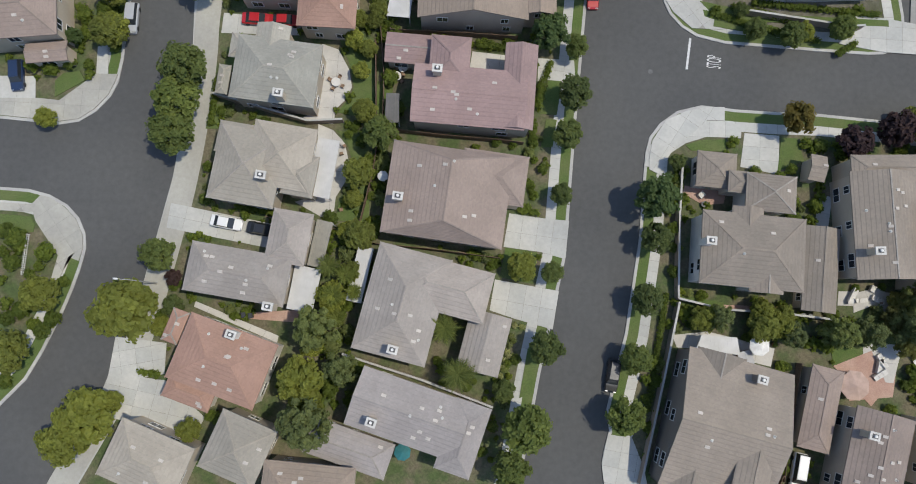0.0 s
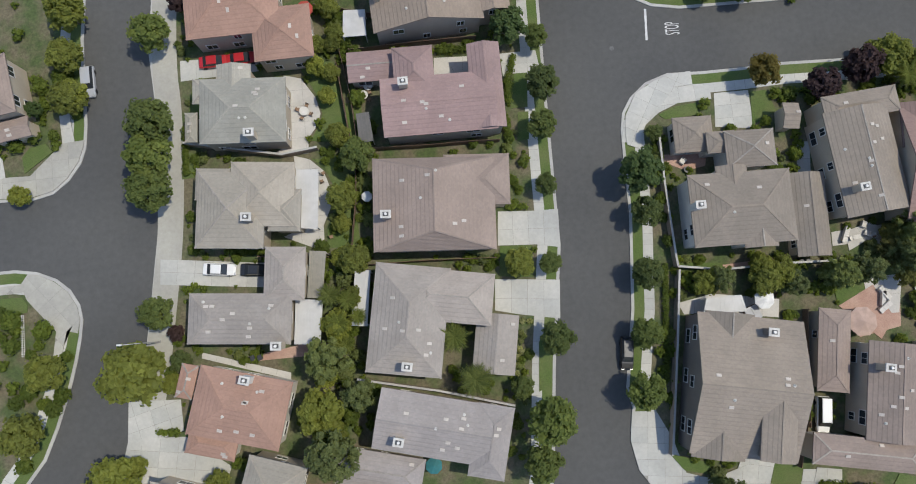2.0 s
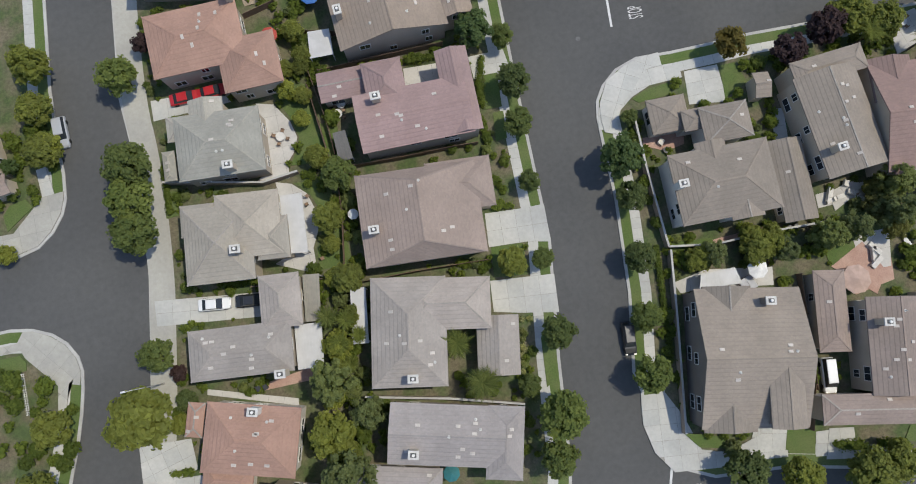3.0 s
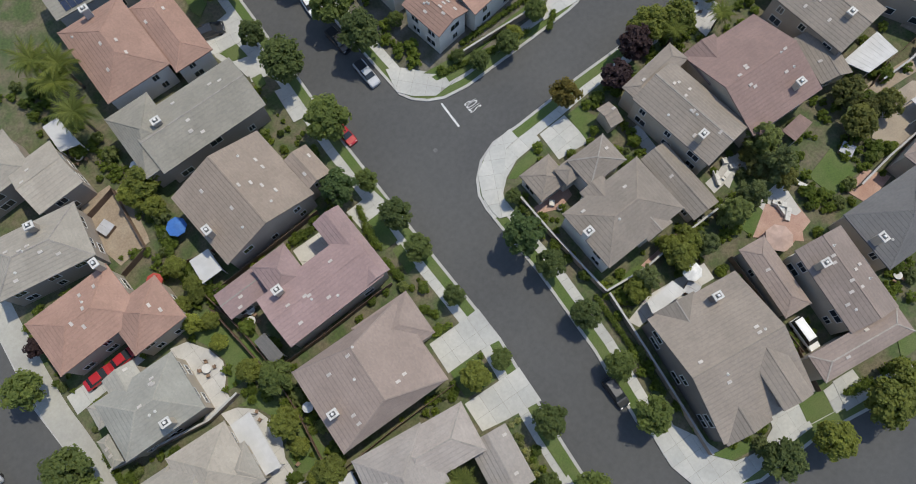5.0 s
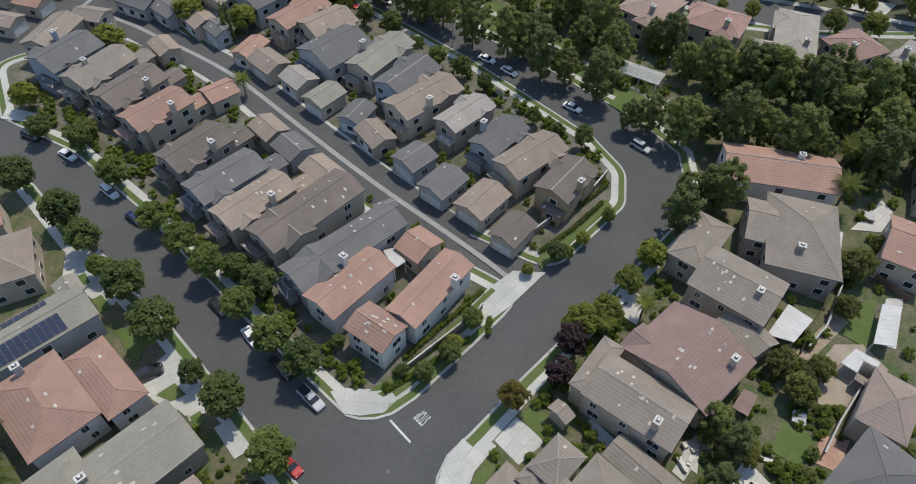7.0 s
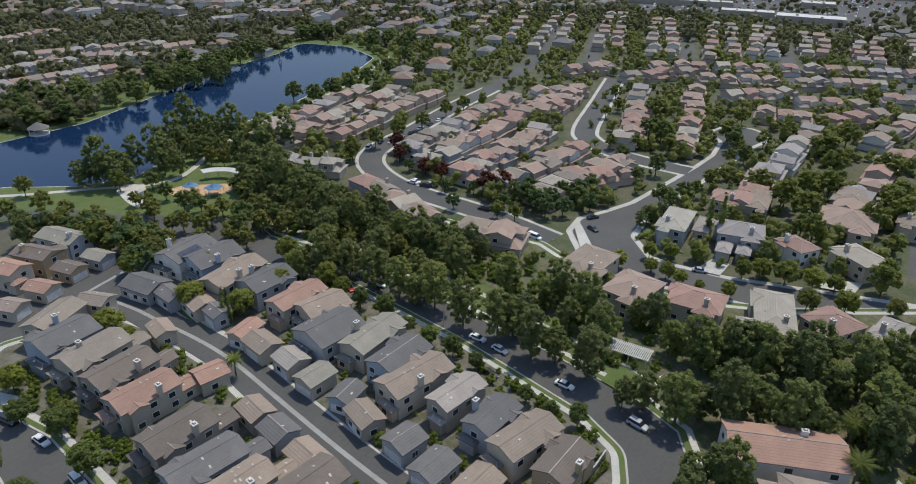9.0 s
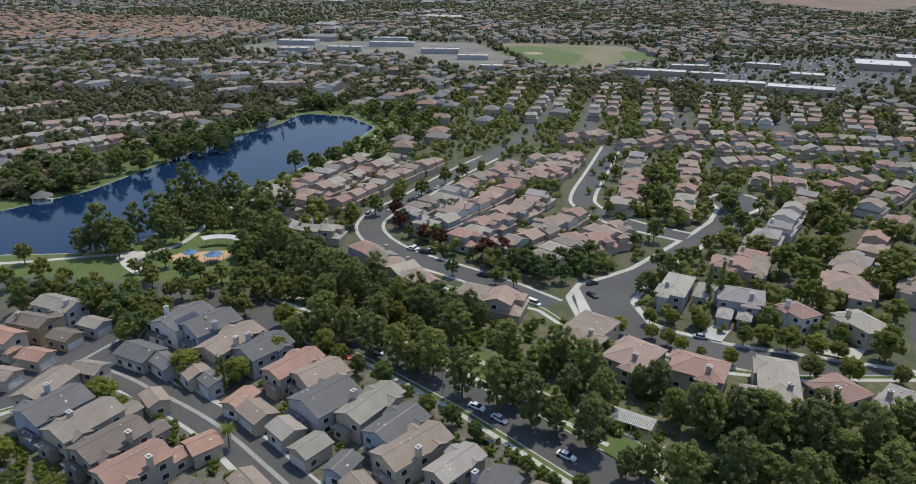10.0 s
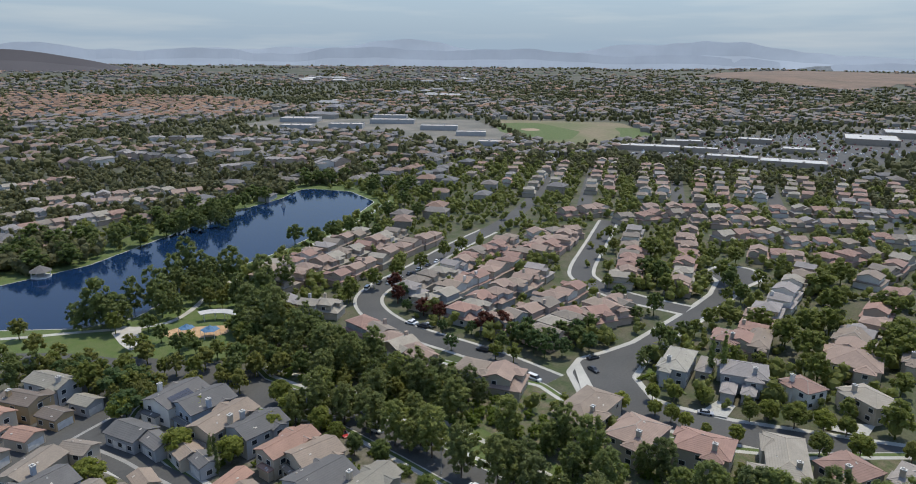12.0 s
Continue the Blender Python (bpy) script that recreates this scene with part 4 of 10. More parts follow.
house("two-storey stucco house with a grey tile roof", SLATE, BLUEW, 103.8, 170.8, 358.4, [(0.0, 0.0, 15.0, 12.2, 5.8, 'g', 'x'), (3.3, 0.3, 5.1, 13.2, 5.6, 'g', 'y'), (-7.8, -1.8, 2.4, 7.3, 3.0, 'h', 'y')], chimney=(-1.5, -5.5))
house("two-storey stucco house with a grey tile roof", SLATE, WHITE, 101.1, 179.8, 9.0, [(0.0, 0.0, 15.8, 11.5, 5.8, 'g', 'x'), (3.5, -0.3, 5.4, 12.5, 5.6, 'g', 'y'), (-8.2, 1.7, 2.4, 6.9, 3.0, 'h', 'y')], chimney=(-1.6, 5.2))
house("two-storey stucco house with a grey olive tile roof", OLIVE, GREYW, 82.6, 217.6, 16.0, [(0.0, 0.0, 8.8, 15.0, 5.7, 'g', 'y'), (-3.2, -4.2, 5.0, 5.6, 5.4, 'g', 'x')], chimney=(-1.6, -5.0))
house("two-storey stucco house with a dark brown tile roof", DKBROWN, OCHRE, 72.6, 212.6, 20.0, [(0.0, 0.0, 8.0, 12.8, 5.6, 'g', 'y'), (2.6, -3.4, 6.0, 5.4, 5.3, 'g', 'x')], chimney=(-1.6, 3.0))
house("detached stucco garage on the alley with a dark brown tile roof", DKBROWN, OCHRE, 75.9, 200.6, 106, [(0.0, 0.0, 8.4, 6.8, 3.3, 'g', 'x')], door="w")
house("detached stucco garage on the alley with a terracotta tile roof", TERRA, CREAM, 66.0, 195.6, 111, [(0.0, 0.0, 8.4, 6.8, 3.3, 'g', 'x')], door="w")
house("detached stucco garage on the alley with a grey olive tile roof", OLIVE, GREYW, 84.9, 201.6, 106, [(0.0, 0.0, 8.2, 6.6, 3.3, 'g', 'x')], door="w")
house("two-storey stucco house with a terracotta tile roof", TERRA, CREAM, 63.4, 209.6, 18.0, [(0.0, 0.0, 8.0, 11.0, 5.6, 'g', 'y'), (-2.0, -5.0, 5.0, 4.0, 3.0, 'h', 'x')], chimney=(-1.2, 3.0))
house("two-storey stucco house with a tan tile roof", TAN, CREAM, 170.2, 82.9, 358.8, [(0.0, 0.0, 21.5, 12.2, 5.5, 'h', 'x'), (-4.3, -4.6, 8.6, 6.1, 5.3, 'h', 'y'), (-6.4, -3.0, 11.8, 5.1, 5.2, 'h', 'x')], chimney=(-4.3, -3.7), vents=4)
house("two-storey stucco house with a pinkish tan tile roof", PINK, CREAM, 166.1, 66.0, 265.1, [(0.0, 0.0, 12.3, 15.5, 5.5, 'h', 'y'), (2.5, -5.9, 4.9, 7.8, 5.3, 'h', 'y'), (-3.7, 3.9, 6.8, 6.5, 5.2, 'h', 'x')], chimney=(2.5, -4.6), vents=4)
house("two-storey stucco house with a pinkish red tile roof", PINKR, CREAM, 170.6, 49.7, 277.4, [(0.0, 0.0, 14.5, 11.9, 5.5, 'h', 'x'), (2.9, -4.5, 5.8, 6.0, 5.3, 'h', 'y'), (-4.4, 3.0, 8.0, 5.0, 5.2, 'h', 'x')], chimney=(2.9, -3.6), vents=4)
house("two-storey stucco house with a grey tan tile roof", TANG, CREAM, 177.2, 31.6, 286.8, [(0.0, 0.0, 10.3, 21.5, 5.6, 'h', 'y'), (2.1, -8.2, 4.1, 10.8, 5.3, 'h', 'y'), (-3.1, 5.4, 5.7, 9.0, 5.2, 'h', 'x')], chimney=(2.1, -6.5), vents=4)
house("two-storey stucco house with a pinkish red tile roof", PINKR, CREAM, 181.7, 18.4, 241.5, [(0.0, 0.0, 11.1, 12.2, 5.5, 'h', 'y'), (2.2, -4.6, 4.4, 6.1, 5.3, 'h', 'y'), (-3.3, 3.0, 6.1, 5.1, 5.2, 'h', 'x')], chimney=(2.2, -3.7), vents=4)
house("two-storey stucco house with a grey brown tile roof", GREY, CREAM, 186.8, 5.8, 261.3, [(0.0, 0.0, 7.5, 11.5, 5.5, 'h', 'y'), (-1.5, -4.4, 3.0, 5.8, 5.3, 'h', 'y'), (-2.2, -2.9, 4.1, 4.8, 5.2, 'h', 'x')], chimney=(-1.5, -3.4), vents=4)
house("two-storey stucco house with a grey tan tile roof", TANG, CREAM, 164.9, 34.7, 290.4, [(0.0, 0.0, 5.3, 10.1, 5.4, 'h', 'y'), (-1.1, -3.8, 2.1, 5.0, 5.3, 'h', 'y'), (-1.6, -2.5, 2.9, 4.2, 5.2, 'h', 'x')], vents=4)
house("two-storey stucco house with a grey green tile roof", GREYG, GREYW, 216.8, 73.7, 278.4, [(0.0, 0.0, 9.4, 19.0, 5.6, 'h', 'y'), (-1.9, -7.2, 3.8, 9.5, 5.3, 'h', 'y'), (-2.8, -4.8, 5.2, 8.0, 5.2, 'h', 'x')], chimney=(-1.9, -5.7), vents=4)
house("small stucco garage with a grey brown tile roof", GREY, CREAM, 222.8, 66.4, 278.9, [(0.0, 0.0, 5.3, 13.2, 3.4, 'h', 'y')])
house("two-storey stucco house with a grey tile roof", GREYV, GREYW, 221.7, 54.0, 285.7, [(0.0, 0.0, 14.6, 12.5, 5.8, 'h', 'x'), (2.9, -4.8, 5.8, 6.2, 5.3, 'h', 'y'), (-4.4, 3.1, 8.0, 5.2, 5.2, 'h', 'x')], chimney=(2.9, -3.8), vents=4)
house("small stucco garage with a grey tile roof", GREYV, GREYW, 210.8, 55.4, 280.4, [(0.0, 0.0, 4.8, 8.7, 3.2, 'h', 'y')])
house("small stucco garage with a grey tile roof", GREYV, GREYW, 212.7, 49.9, 279.6, [(0.0, 0.0, 4.6, 7.7, 3.2, 'h', 'y')])
house("two-storey stucco house with a pinkish red tile roof", PINKR, WHITE, 222.5, 36.8, 239.7, [(0.0, 0.0, 10.9, 8.8, 5.6, 'h', 'x'), (-2.2, -3.3, 4.4, 4.4, 5.3, 'h', 'y'), (-3.3, -2.2, 6.0, 3.7, 5.2, 'h', 'x')], chimney=(-2.2, -2.6), vents=4)
house("two-storey stucco house with a grey tan tile roof", TANG, CREAM, 226.6, 19.8, 235.9, [(0.0, 0.0, 13.8, 10.4, 5.6, 'h', 'x'), (-2.8, -4.0, 5.5, 5.2, 5.3, 'h', 'y'), (-4.1, -2.6, 7.6, 4.4, 5.2, 'h', 'x')], chimney=(-2.8, -3.1), vents=4)
house("two-storey stucco house with a pinkish tan tile roof", PINK, CREAM, 254.4, 27.7, 275.4, [(0.0, 0.0, 16.8, 18.6, 5.6, 'h', 'y'), (3.4, -7.1, 6.7, 9.3, 5.3, 'h', 'y'), (-5.0, 4.6, 9.2, 7.8, 5.2, 'h', 'x')], vents=4)
house("two-storey stucco house with a tan tile roof", TAN, CREAM, 276.6, 30.9, 269.4, [(0.0, 0.0, 11.3, 17.5, 5.6, 'h', 'y'), (-2.3, -6.6, 4.5, 8.8, 5.3, 'h', 'y'), (-3.4, -4.4, 6.2, 7.4, 5.2, 'h', 'x')], vents=4)
house("two-storey stucco house with a pinkish red tile roof", PINKR, BEIGE, 247.2, 66.8, 277.1, [(0.0, 0.0, 10.0, 12.4, 5.6, 'h', 'y'), (2.0, -4.7, 4.0, 6.2, 5.3, 'h', 'y'), (-3.0, 3.1, 5.5, 5.2, 5.2, 'h', 'x')], chimney=(2.0, -3.7), vents=4)
house("two-storey stucco house with a tan tile roof", TAN, BEIGE, 252.5, 57.0, 278.7, [(0.0, 0.0, 7.6, 20.1, 5.6, 'h', 'y'), (1.5, -7.6, 3.0, 10.0, 5.3, 'h', 'y'), (-2.3, 5.0, 4.2, 8.4, 5.2, 'h', 'x')], vents=4)
house("two-storey stucco house with a tan tile roof", TAN, CREAM, 270.0, 10.4, 270.4, [(0.0, 0.0, 8.8, 18.7, 5.6, 'h', 'y'), (-1.8, -7.1, 3.5, 9.4, 5.3, 'h', 'y'), (-2.6, -4.7, 4.8, 7.9, 5.2, 'h', 'x')], chimney=(-1.8, -5.6), vents=4)



# ---- trees ----
def leaves_mesh(name, clumps, per, size, material, seed, flat=0.25, filled=False):
    """A crown of leaf clumps: each has a small core and many leaf sprays on its outside. clumps: (x, y, z, radius)."""
    rg = np.random.default_rng(seed)
    verts, faces = [], []
    bmc = bmesh.new()
    bmesh.ops.create_icosphere(bmc, subdivisions=1, radius=1.0)
    core_v = np.array([v.co[:] for v in bmc.verts])
    core_f = [[v.index for v in f.verts] for f in bmc.faces]
    bmc.free()
    mid = np.mean([c[:3] for c in clumps], axis=0)
    lo, hi = min(c[2] for c in clumps), max(c[2] for c in clumps)
    wide = max(math.hypot(c[0], c[1]) for c in clumps)
    inner = [(mid[0], mid[1], lo + (hi - lo) * u, wide * v) for u, v in ((0.3, 0.62), (0.55, 0.6))] if filled else []
    for cx, cy, cz, r in list(clumps) + inner:
        base = len(verts)
        wob = 0.62 + 0.25 * rg.random(len(core_v))
        verts += [tuple(p) for p in core_v * (wob * r)[:, None] * np.array([1, 1, 0.85]) + (cx, cy, cz)]
        faces += [[base + i for i in f] for f in core_f]
        d = rg.normal(size=(per, 3))
        d += 0.6 * (np.array([cx, cy, cz]) - mid) / (np.linalg.norm(np.array([cx, cy, cz]) - mid) + 1e-6) + (0, 0, 0.25)
        d /= np.linalg.norm(d, axis=1)[:, None]
        pos = d * r * (0.72 + 0.42 * rg.random(per))[:, None] * np.array([1, 1, 0.9]) + (cx, cy, cz)
        nrm = d + rg.normal(size=(per, 3)) * 0.32 + (0, 0, 0.85)
        nrm /= np.linalg.norm(nrm, axis=1)[:, None]
        a = np.cross(nrm, rg.normal(size=(per, 3)))
        a /= np.linalg.norm(a, axis=1)[:, None]
        b = np.cross(nrm, a)
        s = size * (0.6 + 0.8 * rg.random(per))
        for i in range(per):
            base = len(verts)
            p, u, v, w = pos[i], a[i] * s[i], b[i] * s[i] * 0.7, nrm[i] * s[i] * flat
            verts += [tuple(p - u - w), tuple(p - v), tuple(p + u - w), tuple(p + v)]
            faces.append([base, base + 1, base + 2, base + 3])
    me = bpy.data.meshes.new(name)
    me.from_pydata(verts, [], faces)
    me.materials.append(material)
    return me


def trunk_mesh(height, r, spread, seed):
    """A tapered trunk that forks into limbs."""
    rg = random.Random(seed)
    bm = bmesh.new()
    fork = height * 0.45
    tube(bm, 0, 0, -0.3, fork, r, r * 0.7, 8)
    for i in range(5):
        a = i * math.tau / 5 + rg.uniform(-0.4, 0.4)
        e = Vector((math.cos(a) * spread * rg.uniform(0.4, 0.7), math.sin(a) * spread * rg.uniform(0.4, 0.7), height * rg.uniform(0.75, 1.0)))
        bar(bm, (0, 0, fork - 0.1), e * 0.55 + Vector((0, 0, fork * 0.45)), r * 0.9, r * 0.9)
        bar(bm, e * 0.55 + Vector((0, 0, fork * 0.45)), e, r * 0.5, r * 0.5)
    me = bpy.data.meshes.new("trunk")
    bm.to_mesh(me)
    bm.free()
    me.materials.append(BARK)
    return me


def crown_clumps(seed, count, rx, rz, z, clump):
    """Clump places over an uneven dome."""
    rg = random.Random(seed)
    out = []
    for i in range(count):
        u = (i + 0.5) / count
        phi = i * 2.39996 + rg.uniform(-0.3, 0.3)
        h = 1 - 1.75 * u
        rad = math.sqrt(max(0.0, 1 - h * h)) * rg.uniform(0.62, 0.95)
        out.append((math.cos(phi) * rad * rx, math.sin(phi) * rad * rx, z + h * rz * rg.uniform(0.75, 1.0), clump * rg.uniform(0.75, 1.25)))
    return out


def oval_clumps(seed, count, rx, low, high, clump):
    """Clump places over an uneven upright oval."""
    rg = random.Random(seed)
    out = []
    for i in range(count):
        u = (i + 0.5) / count
        phi = i * 2.39996 + rg.uniform(-0.5, 0.5)
        rad = rx * math.sin(math.pi * (0.14 + 0.8 * u)) ** 0.7 * rg.uniform(0.5, 1.0)
        out.append((math.cos(phi) * rad, math.sin(phi) * rad, low + (high - low) * u + rg.uniform(-0.4, 0.4), clump * rg.uniform(0.7, 1.3)))
    return out


def oval_kind(label, material, rx, low, high, count, clump, per, leaf, trunk_r, seeds):
    return [(leaves_mesh("crown", oval_clumps(s, count, rx - clump * 0.5, low, high, clump), per, leaf, material, s, filled=True), trunk_mesh(high * 0.75, trunk_r, rx * 0.35, s), rx, label, "tree") for s in seeds]


def tree_kind(label, category, material, rx, rz, z, count, clump, per, leaf, trunk_h, trunk_r, seeds):
    """Several crowns of one kind, each (crown mesh, trunk mesh); radius rx."""
    return [(leaves_mesh("crown", crown_clumps(s, count, rx - clump * 0.6, rz - clump * 0.5, z, clump), per, leaf, material, s, filled=rx > 1.5), trunk_mesh(trunk_h, trunk_r, rx * 0.7, s), rx, label, category) for s in seeds]


def palm_kind(seeds):
    out = []
    for s in seeds:
        rg = random.Random(s)
        bm = bmesh.new()
        for i in range(34):
            a = i * 2.39996
            droop = 0.05 + 0.95 * i / 34
            length = rg.uniform(2.3, 3.0)
            d = Vector((math.cos(a), math.sin(a), 0))
            side = Vector((-d.y, d.x, 0))
            rib = [d * (length * t * (1 - 0.25 * droop)) + Vector((0, 0, 6.0 + (1.2 - droop) * 1.7 * t - 2.5 * droop * t * t)) for t in (k / 10 for k in range(11))]
            for j in range(1, 11):
                reach = 0.62 * math.sin(math.pi * min(0.96, 0.2 + 0.75 * j / 10)) * rg.uniform(0.85, 1.15)
                step = rib[j] - rib[j - 1]
                for q in (-1, 1):
                    tip = rib[j] + side * q * reach + step * 1.5 - Vector((0, 0, 0.2 + 0.2 * droop))
                    bm.faces.new([bm.verts.new(p) for p in (rib[j - 1], rib[j], tip)])
        me = bpy.data.meshes.new("crown")
        bm.to_mesh(me)
        bm.free()
        me.materials.append(PALMLEAF)
        bm = bmesh.new()
        for j in range(6):
            tube(bm, 0.05 * math.sin(j), 0, j - 0.3, j + 1.0, 0.24 - 0.012 * j, 0.2 - 0.012 * j, 8)
        tm = bpy.data.meshes.new("trunk")
        bm.to_mesh(tm)
        bm.free()
        tm.materials.append(BARK)
        out.append((me, tm, 2.7, "feathery green palm with a slim brown trunk", "palm"))
    return out


ROUND_TREES = tree_kind("dense dark green broadleaf street tree", "tree", LEAF, 2.6, 2.5, 4.1, 34, 0.75, 40, 0.2, 4.2, 0.16, (1, 2, 3))
LUSH_TREES = tree_kind("rounded fresh green street tree", "tree", foliage("lush_leaves", (0.09, 0.14, 0.05), (0.19, 0.26, 0.1), 0.1), 2.6, 2.5, 4.0, 36, 0.62, 44, 0.2, 4.4, 0.16, (4,))
LIGHT_TREES = tree_kind("loose yellow-green garden tree", "tree", LEAFLIGHT, 2.4, 2.2, 3.2, 32, 0.68, 40, 0.2, 3.4, 0.13, (5, 6, 7))
DEEP_TREES = oval_kind("tall dark green tree with an uneven crown", LEAFDEEP, 4.2, 2.2, 12.0, 66, 0.82, 26, 0.27, 0.28, (8, 9, 10))
TALL_TREES = oval_kind("tall grey-green parkway tree with an open crown", foliage("greygreen_leaves", (0.17, 0.2, 0.075), (0.36, 0.39, 0.15)), 3.8, 2.4, 11.0, 62, 0.72, 26, 0.25, 0.22, (11, 12, 13))
OLIVE_TREES = tree_kind("spreading olive green park tree", "tree", foliage("olive_leaves", (0.15, 0.16, 0.055), (0.29, 0.3, 0.1)), 3.6, 2.9, 4.3, 44, 0.8, 36, 0.26, 4.6, 0.2, (26, 27))
PURPLE_TREES = tree_kind("plum tree with dark purple leaves", "tree", LEAFPURPLE, 2.2, 1.7, 3.2, 20, 0.75, 40, 0.22, 3.0, 0.1, (14,))
RUST_TREES = tree_kind("thin tree with rusty olive leaves", "tree", LEAFRUST, 2.3, 1.9, 3.8, 22, 0.7, 36, 0.2, 3.6, 0.1, (15,))
RED_TREES = tree_kind("small tree with dark red leaves", "tree", foliage("red_leaves", (0.09, 0.032, 0.025), (0.2, 0.07, 0.055)), 2.0, 1.8, 3.0, 18, 0.75, 34, 0.22, 2.8, 0.1, (16,))
PALM_TREES = palm_kind((17, 18))
CYPRESS_TREES = [(leaves_mesh("crown", [(0.12 * math.sin(i * 2.1), 0.12 * math.cos(i * 2.1), 0.8 + i * 0.62, 0.55 * math.sin(math.pi * (0.18 + 0.78 * i / 11)) + 0.12) for i in range(12)], 40, 0.16, LEAFDEEP, 19), trunk_mesh(3.0, 0.1, 0.2, 19), 0.75, "slim columnar dark green cypress", "cypress")]
HEDGE_MAT = foliage("hedge_leaves", (0.100, 0.144, 0.029), (0.237, 0.294, 0.060))
SHRUBS = tree_kind("rounded clipped green shrub", "shrub", HEDGE_MAT, 0.9, 0.75, 0.75, 9, 0.45, 20, 0.16, 0.5, 0.05, (20, 21))
SHRUBS_DARK = tree_kind("dark green garden shrub", "shrub", LEAFDEEP, 0.9, 0.8, 0.75, 9, 0.45, 20, 0.17, 0.5, 0.05, (22, 23))
plant_rnd = random.Random(11)
FAR_TRUNK = trunk_mesh(3.0, 0.16, 1.2, 55)
FAR_REACH = 215.0
FAR_CROWNS = {}
far_stands = {}
for kinds in (ROUND_TREES, LUSH_TREES, LIGHT_TREES, RED_TREES, OLIVE_TREES):
    FAR_CROWNS[kinds[0][3]] = [leaves_mesh("crown", crown_clumps(s, 20, 2.1, 2.0, 3.6, 0.72), 12, 0.32, kinds[0][0].materials[0], s, filled=True) for s in (51, 52)]
for kinds in (DEEP_TREES, TALL_TREES):
    FAR_CROWNS[kinds[0][3]] = [leaves_mesh("crown", oval_clumps(s, 30, 3.3, 2.2, 11.5, 1.0), 12, 0.4, kinds[0][0].materials[0], s, filled=True) for s in (53, 54)]


def join_tree(label, crown, trunk, x, y, z, s, up, turn):
    """Adds a distant tree to the joined stand of its kind."""
    v, f = far_stands.setdefault(label, ([], []))
    for me in (crown, trunk):
        b = len(v)
        c, n = math.cos(turn), math.sin(turn)
        v.extend((x + s * (p.co.x * c - p.co.y * n), y + s * (p.co.x * n + p.co.y * c), z + up * p.co.z) for p in me.vertices)
        f.extend(tuple(b + i for i in q.vertices) for q in me.polygons)



def plant(kinds, x, y, radius, z=0.15, tall=1.0, group=""):
    crown, trunk, rx, label, category = plant_rnd.choice(kinds)
    away = math.hypot(x, y) > FAR_REACH and label in FAR_CROWNS
    s = min(radius, (7.0 if away else 5.2) if category == "tree" else 3.3) / rx
    up = s * tall * plant_rnd.uniform(0.92, 1.15)
    if category == "tree":
        up = max(min(up, 2.0 if away else 1.5), 0.6 * s)
    if away:
        join_tree(label, plant_rnd.choice(FAR_CROWNS[label]), FAR_TRUNK, x, y, z, s, up, plant_rnd.uniform(0, 6.28))
        return
    e = thing(category, x, y, z, plant_rnd.uniform(0, 360), label, category, group or category + "s of the neighbourhood")
    for name, me in (("trunk", trunk), ("crown", crown)):
        o = new(name, me)
        o.parent = e
        o.scale = (s, s, up)
    return e


def plant_all(kinds, places):
    for x, y, r in places:
        if kinds is DEEP_TREES and 132 < x < 153 and 95 < y < 205:
            plant(TALL_TREES, x, y, r * 0.72)
            continue
        if kinds is LIGHT_TREES and (r > 4.3 and y > 150 or x > 60 and y < 10):
            plant(OLIVE_TREES, x, y, r * 0.8)
            continue
        if r > 5 and kinds in (DEEP_TREES, TALL_TREES):
            # a close pair, one of them smaller
            for k in range(2):
                plant(kinds, x + 0.45 * r * math.cos(k * 3.1 + x), y + 0.45 * r * math.sin(k * 3.1 + x), (0.72 - 0.2 * k) * r)
        else:
            plant(kinds, x, y, r)



plant_all(ROUND_TREES, [(19.6, 40.1, 1.8), (19.0, 32.7, 2.6), (18.1, 26.6, 2.3), (17.0, 18.0, 1.7), (15.5, 6.5, 1.7), (14.3, -4.3, 2.5), (11.3, -14.7, 3.5), (9.2, -20.6, 2.7), (8.5, -10.0, 1.7), (30.4, 11.5, 2.4), (28.7, 2.7, 2.4), (26.9, -5.6, 2.3), (25.2, -13.5, 2.8), (-35.7, 49.3, 2.9), (-37.0, 35.4, 3.5), (-37.9, 30.9, 3.5), (-38.5, 25.9, 3.2), (-40.1, 8.9, 2.5), (-38.3, 1.9, 1.6), (-9.3, 26.6, 2.6), (34.4, 23.0, 1.3), (25.8, 103.1, 2.0), (26.2, 94.2, 4.0), (24.3, 82.9, 4.1), (22.8, 71.8, 2.3), (22.9, 63.1, 3.7), (21.3, 50.8, 3.7), (38.0, 86.7, 3.2), (41.4, 83.7, 2.5), (41.5, 77.1, 3.3)])
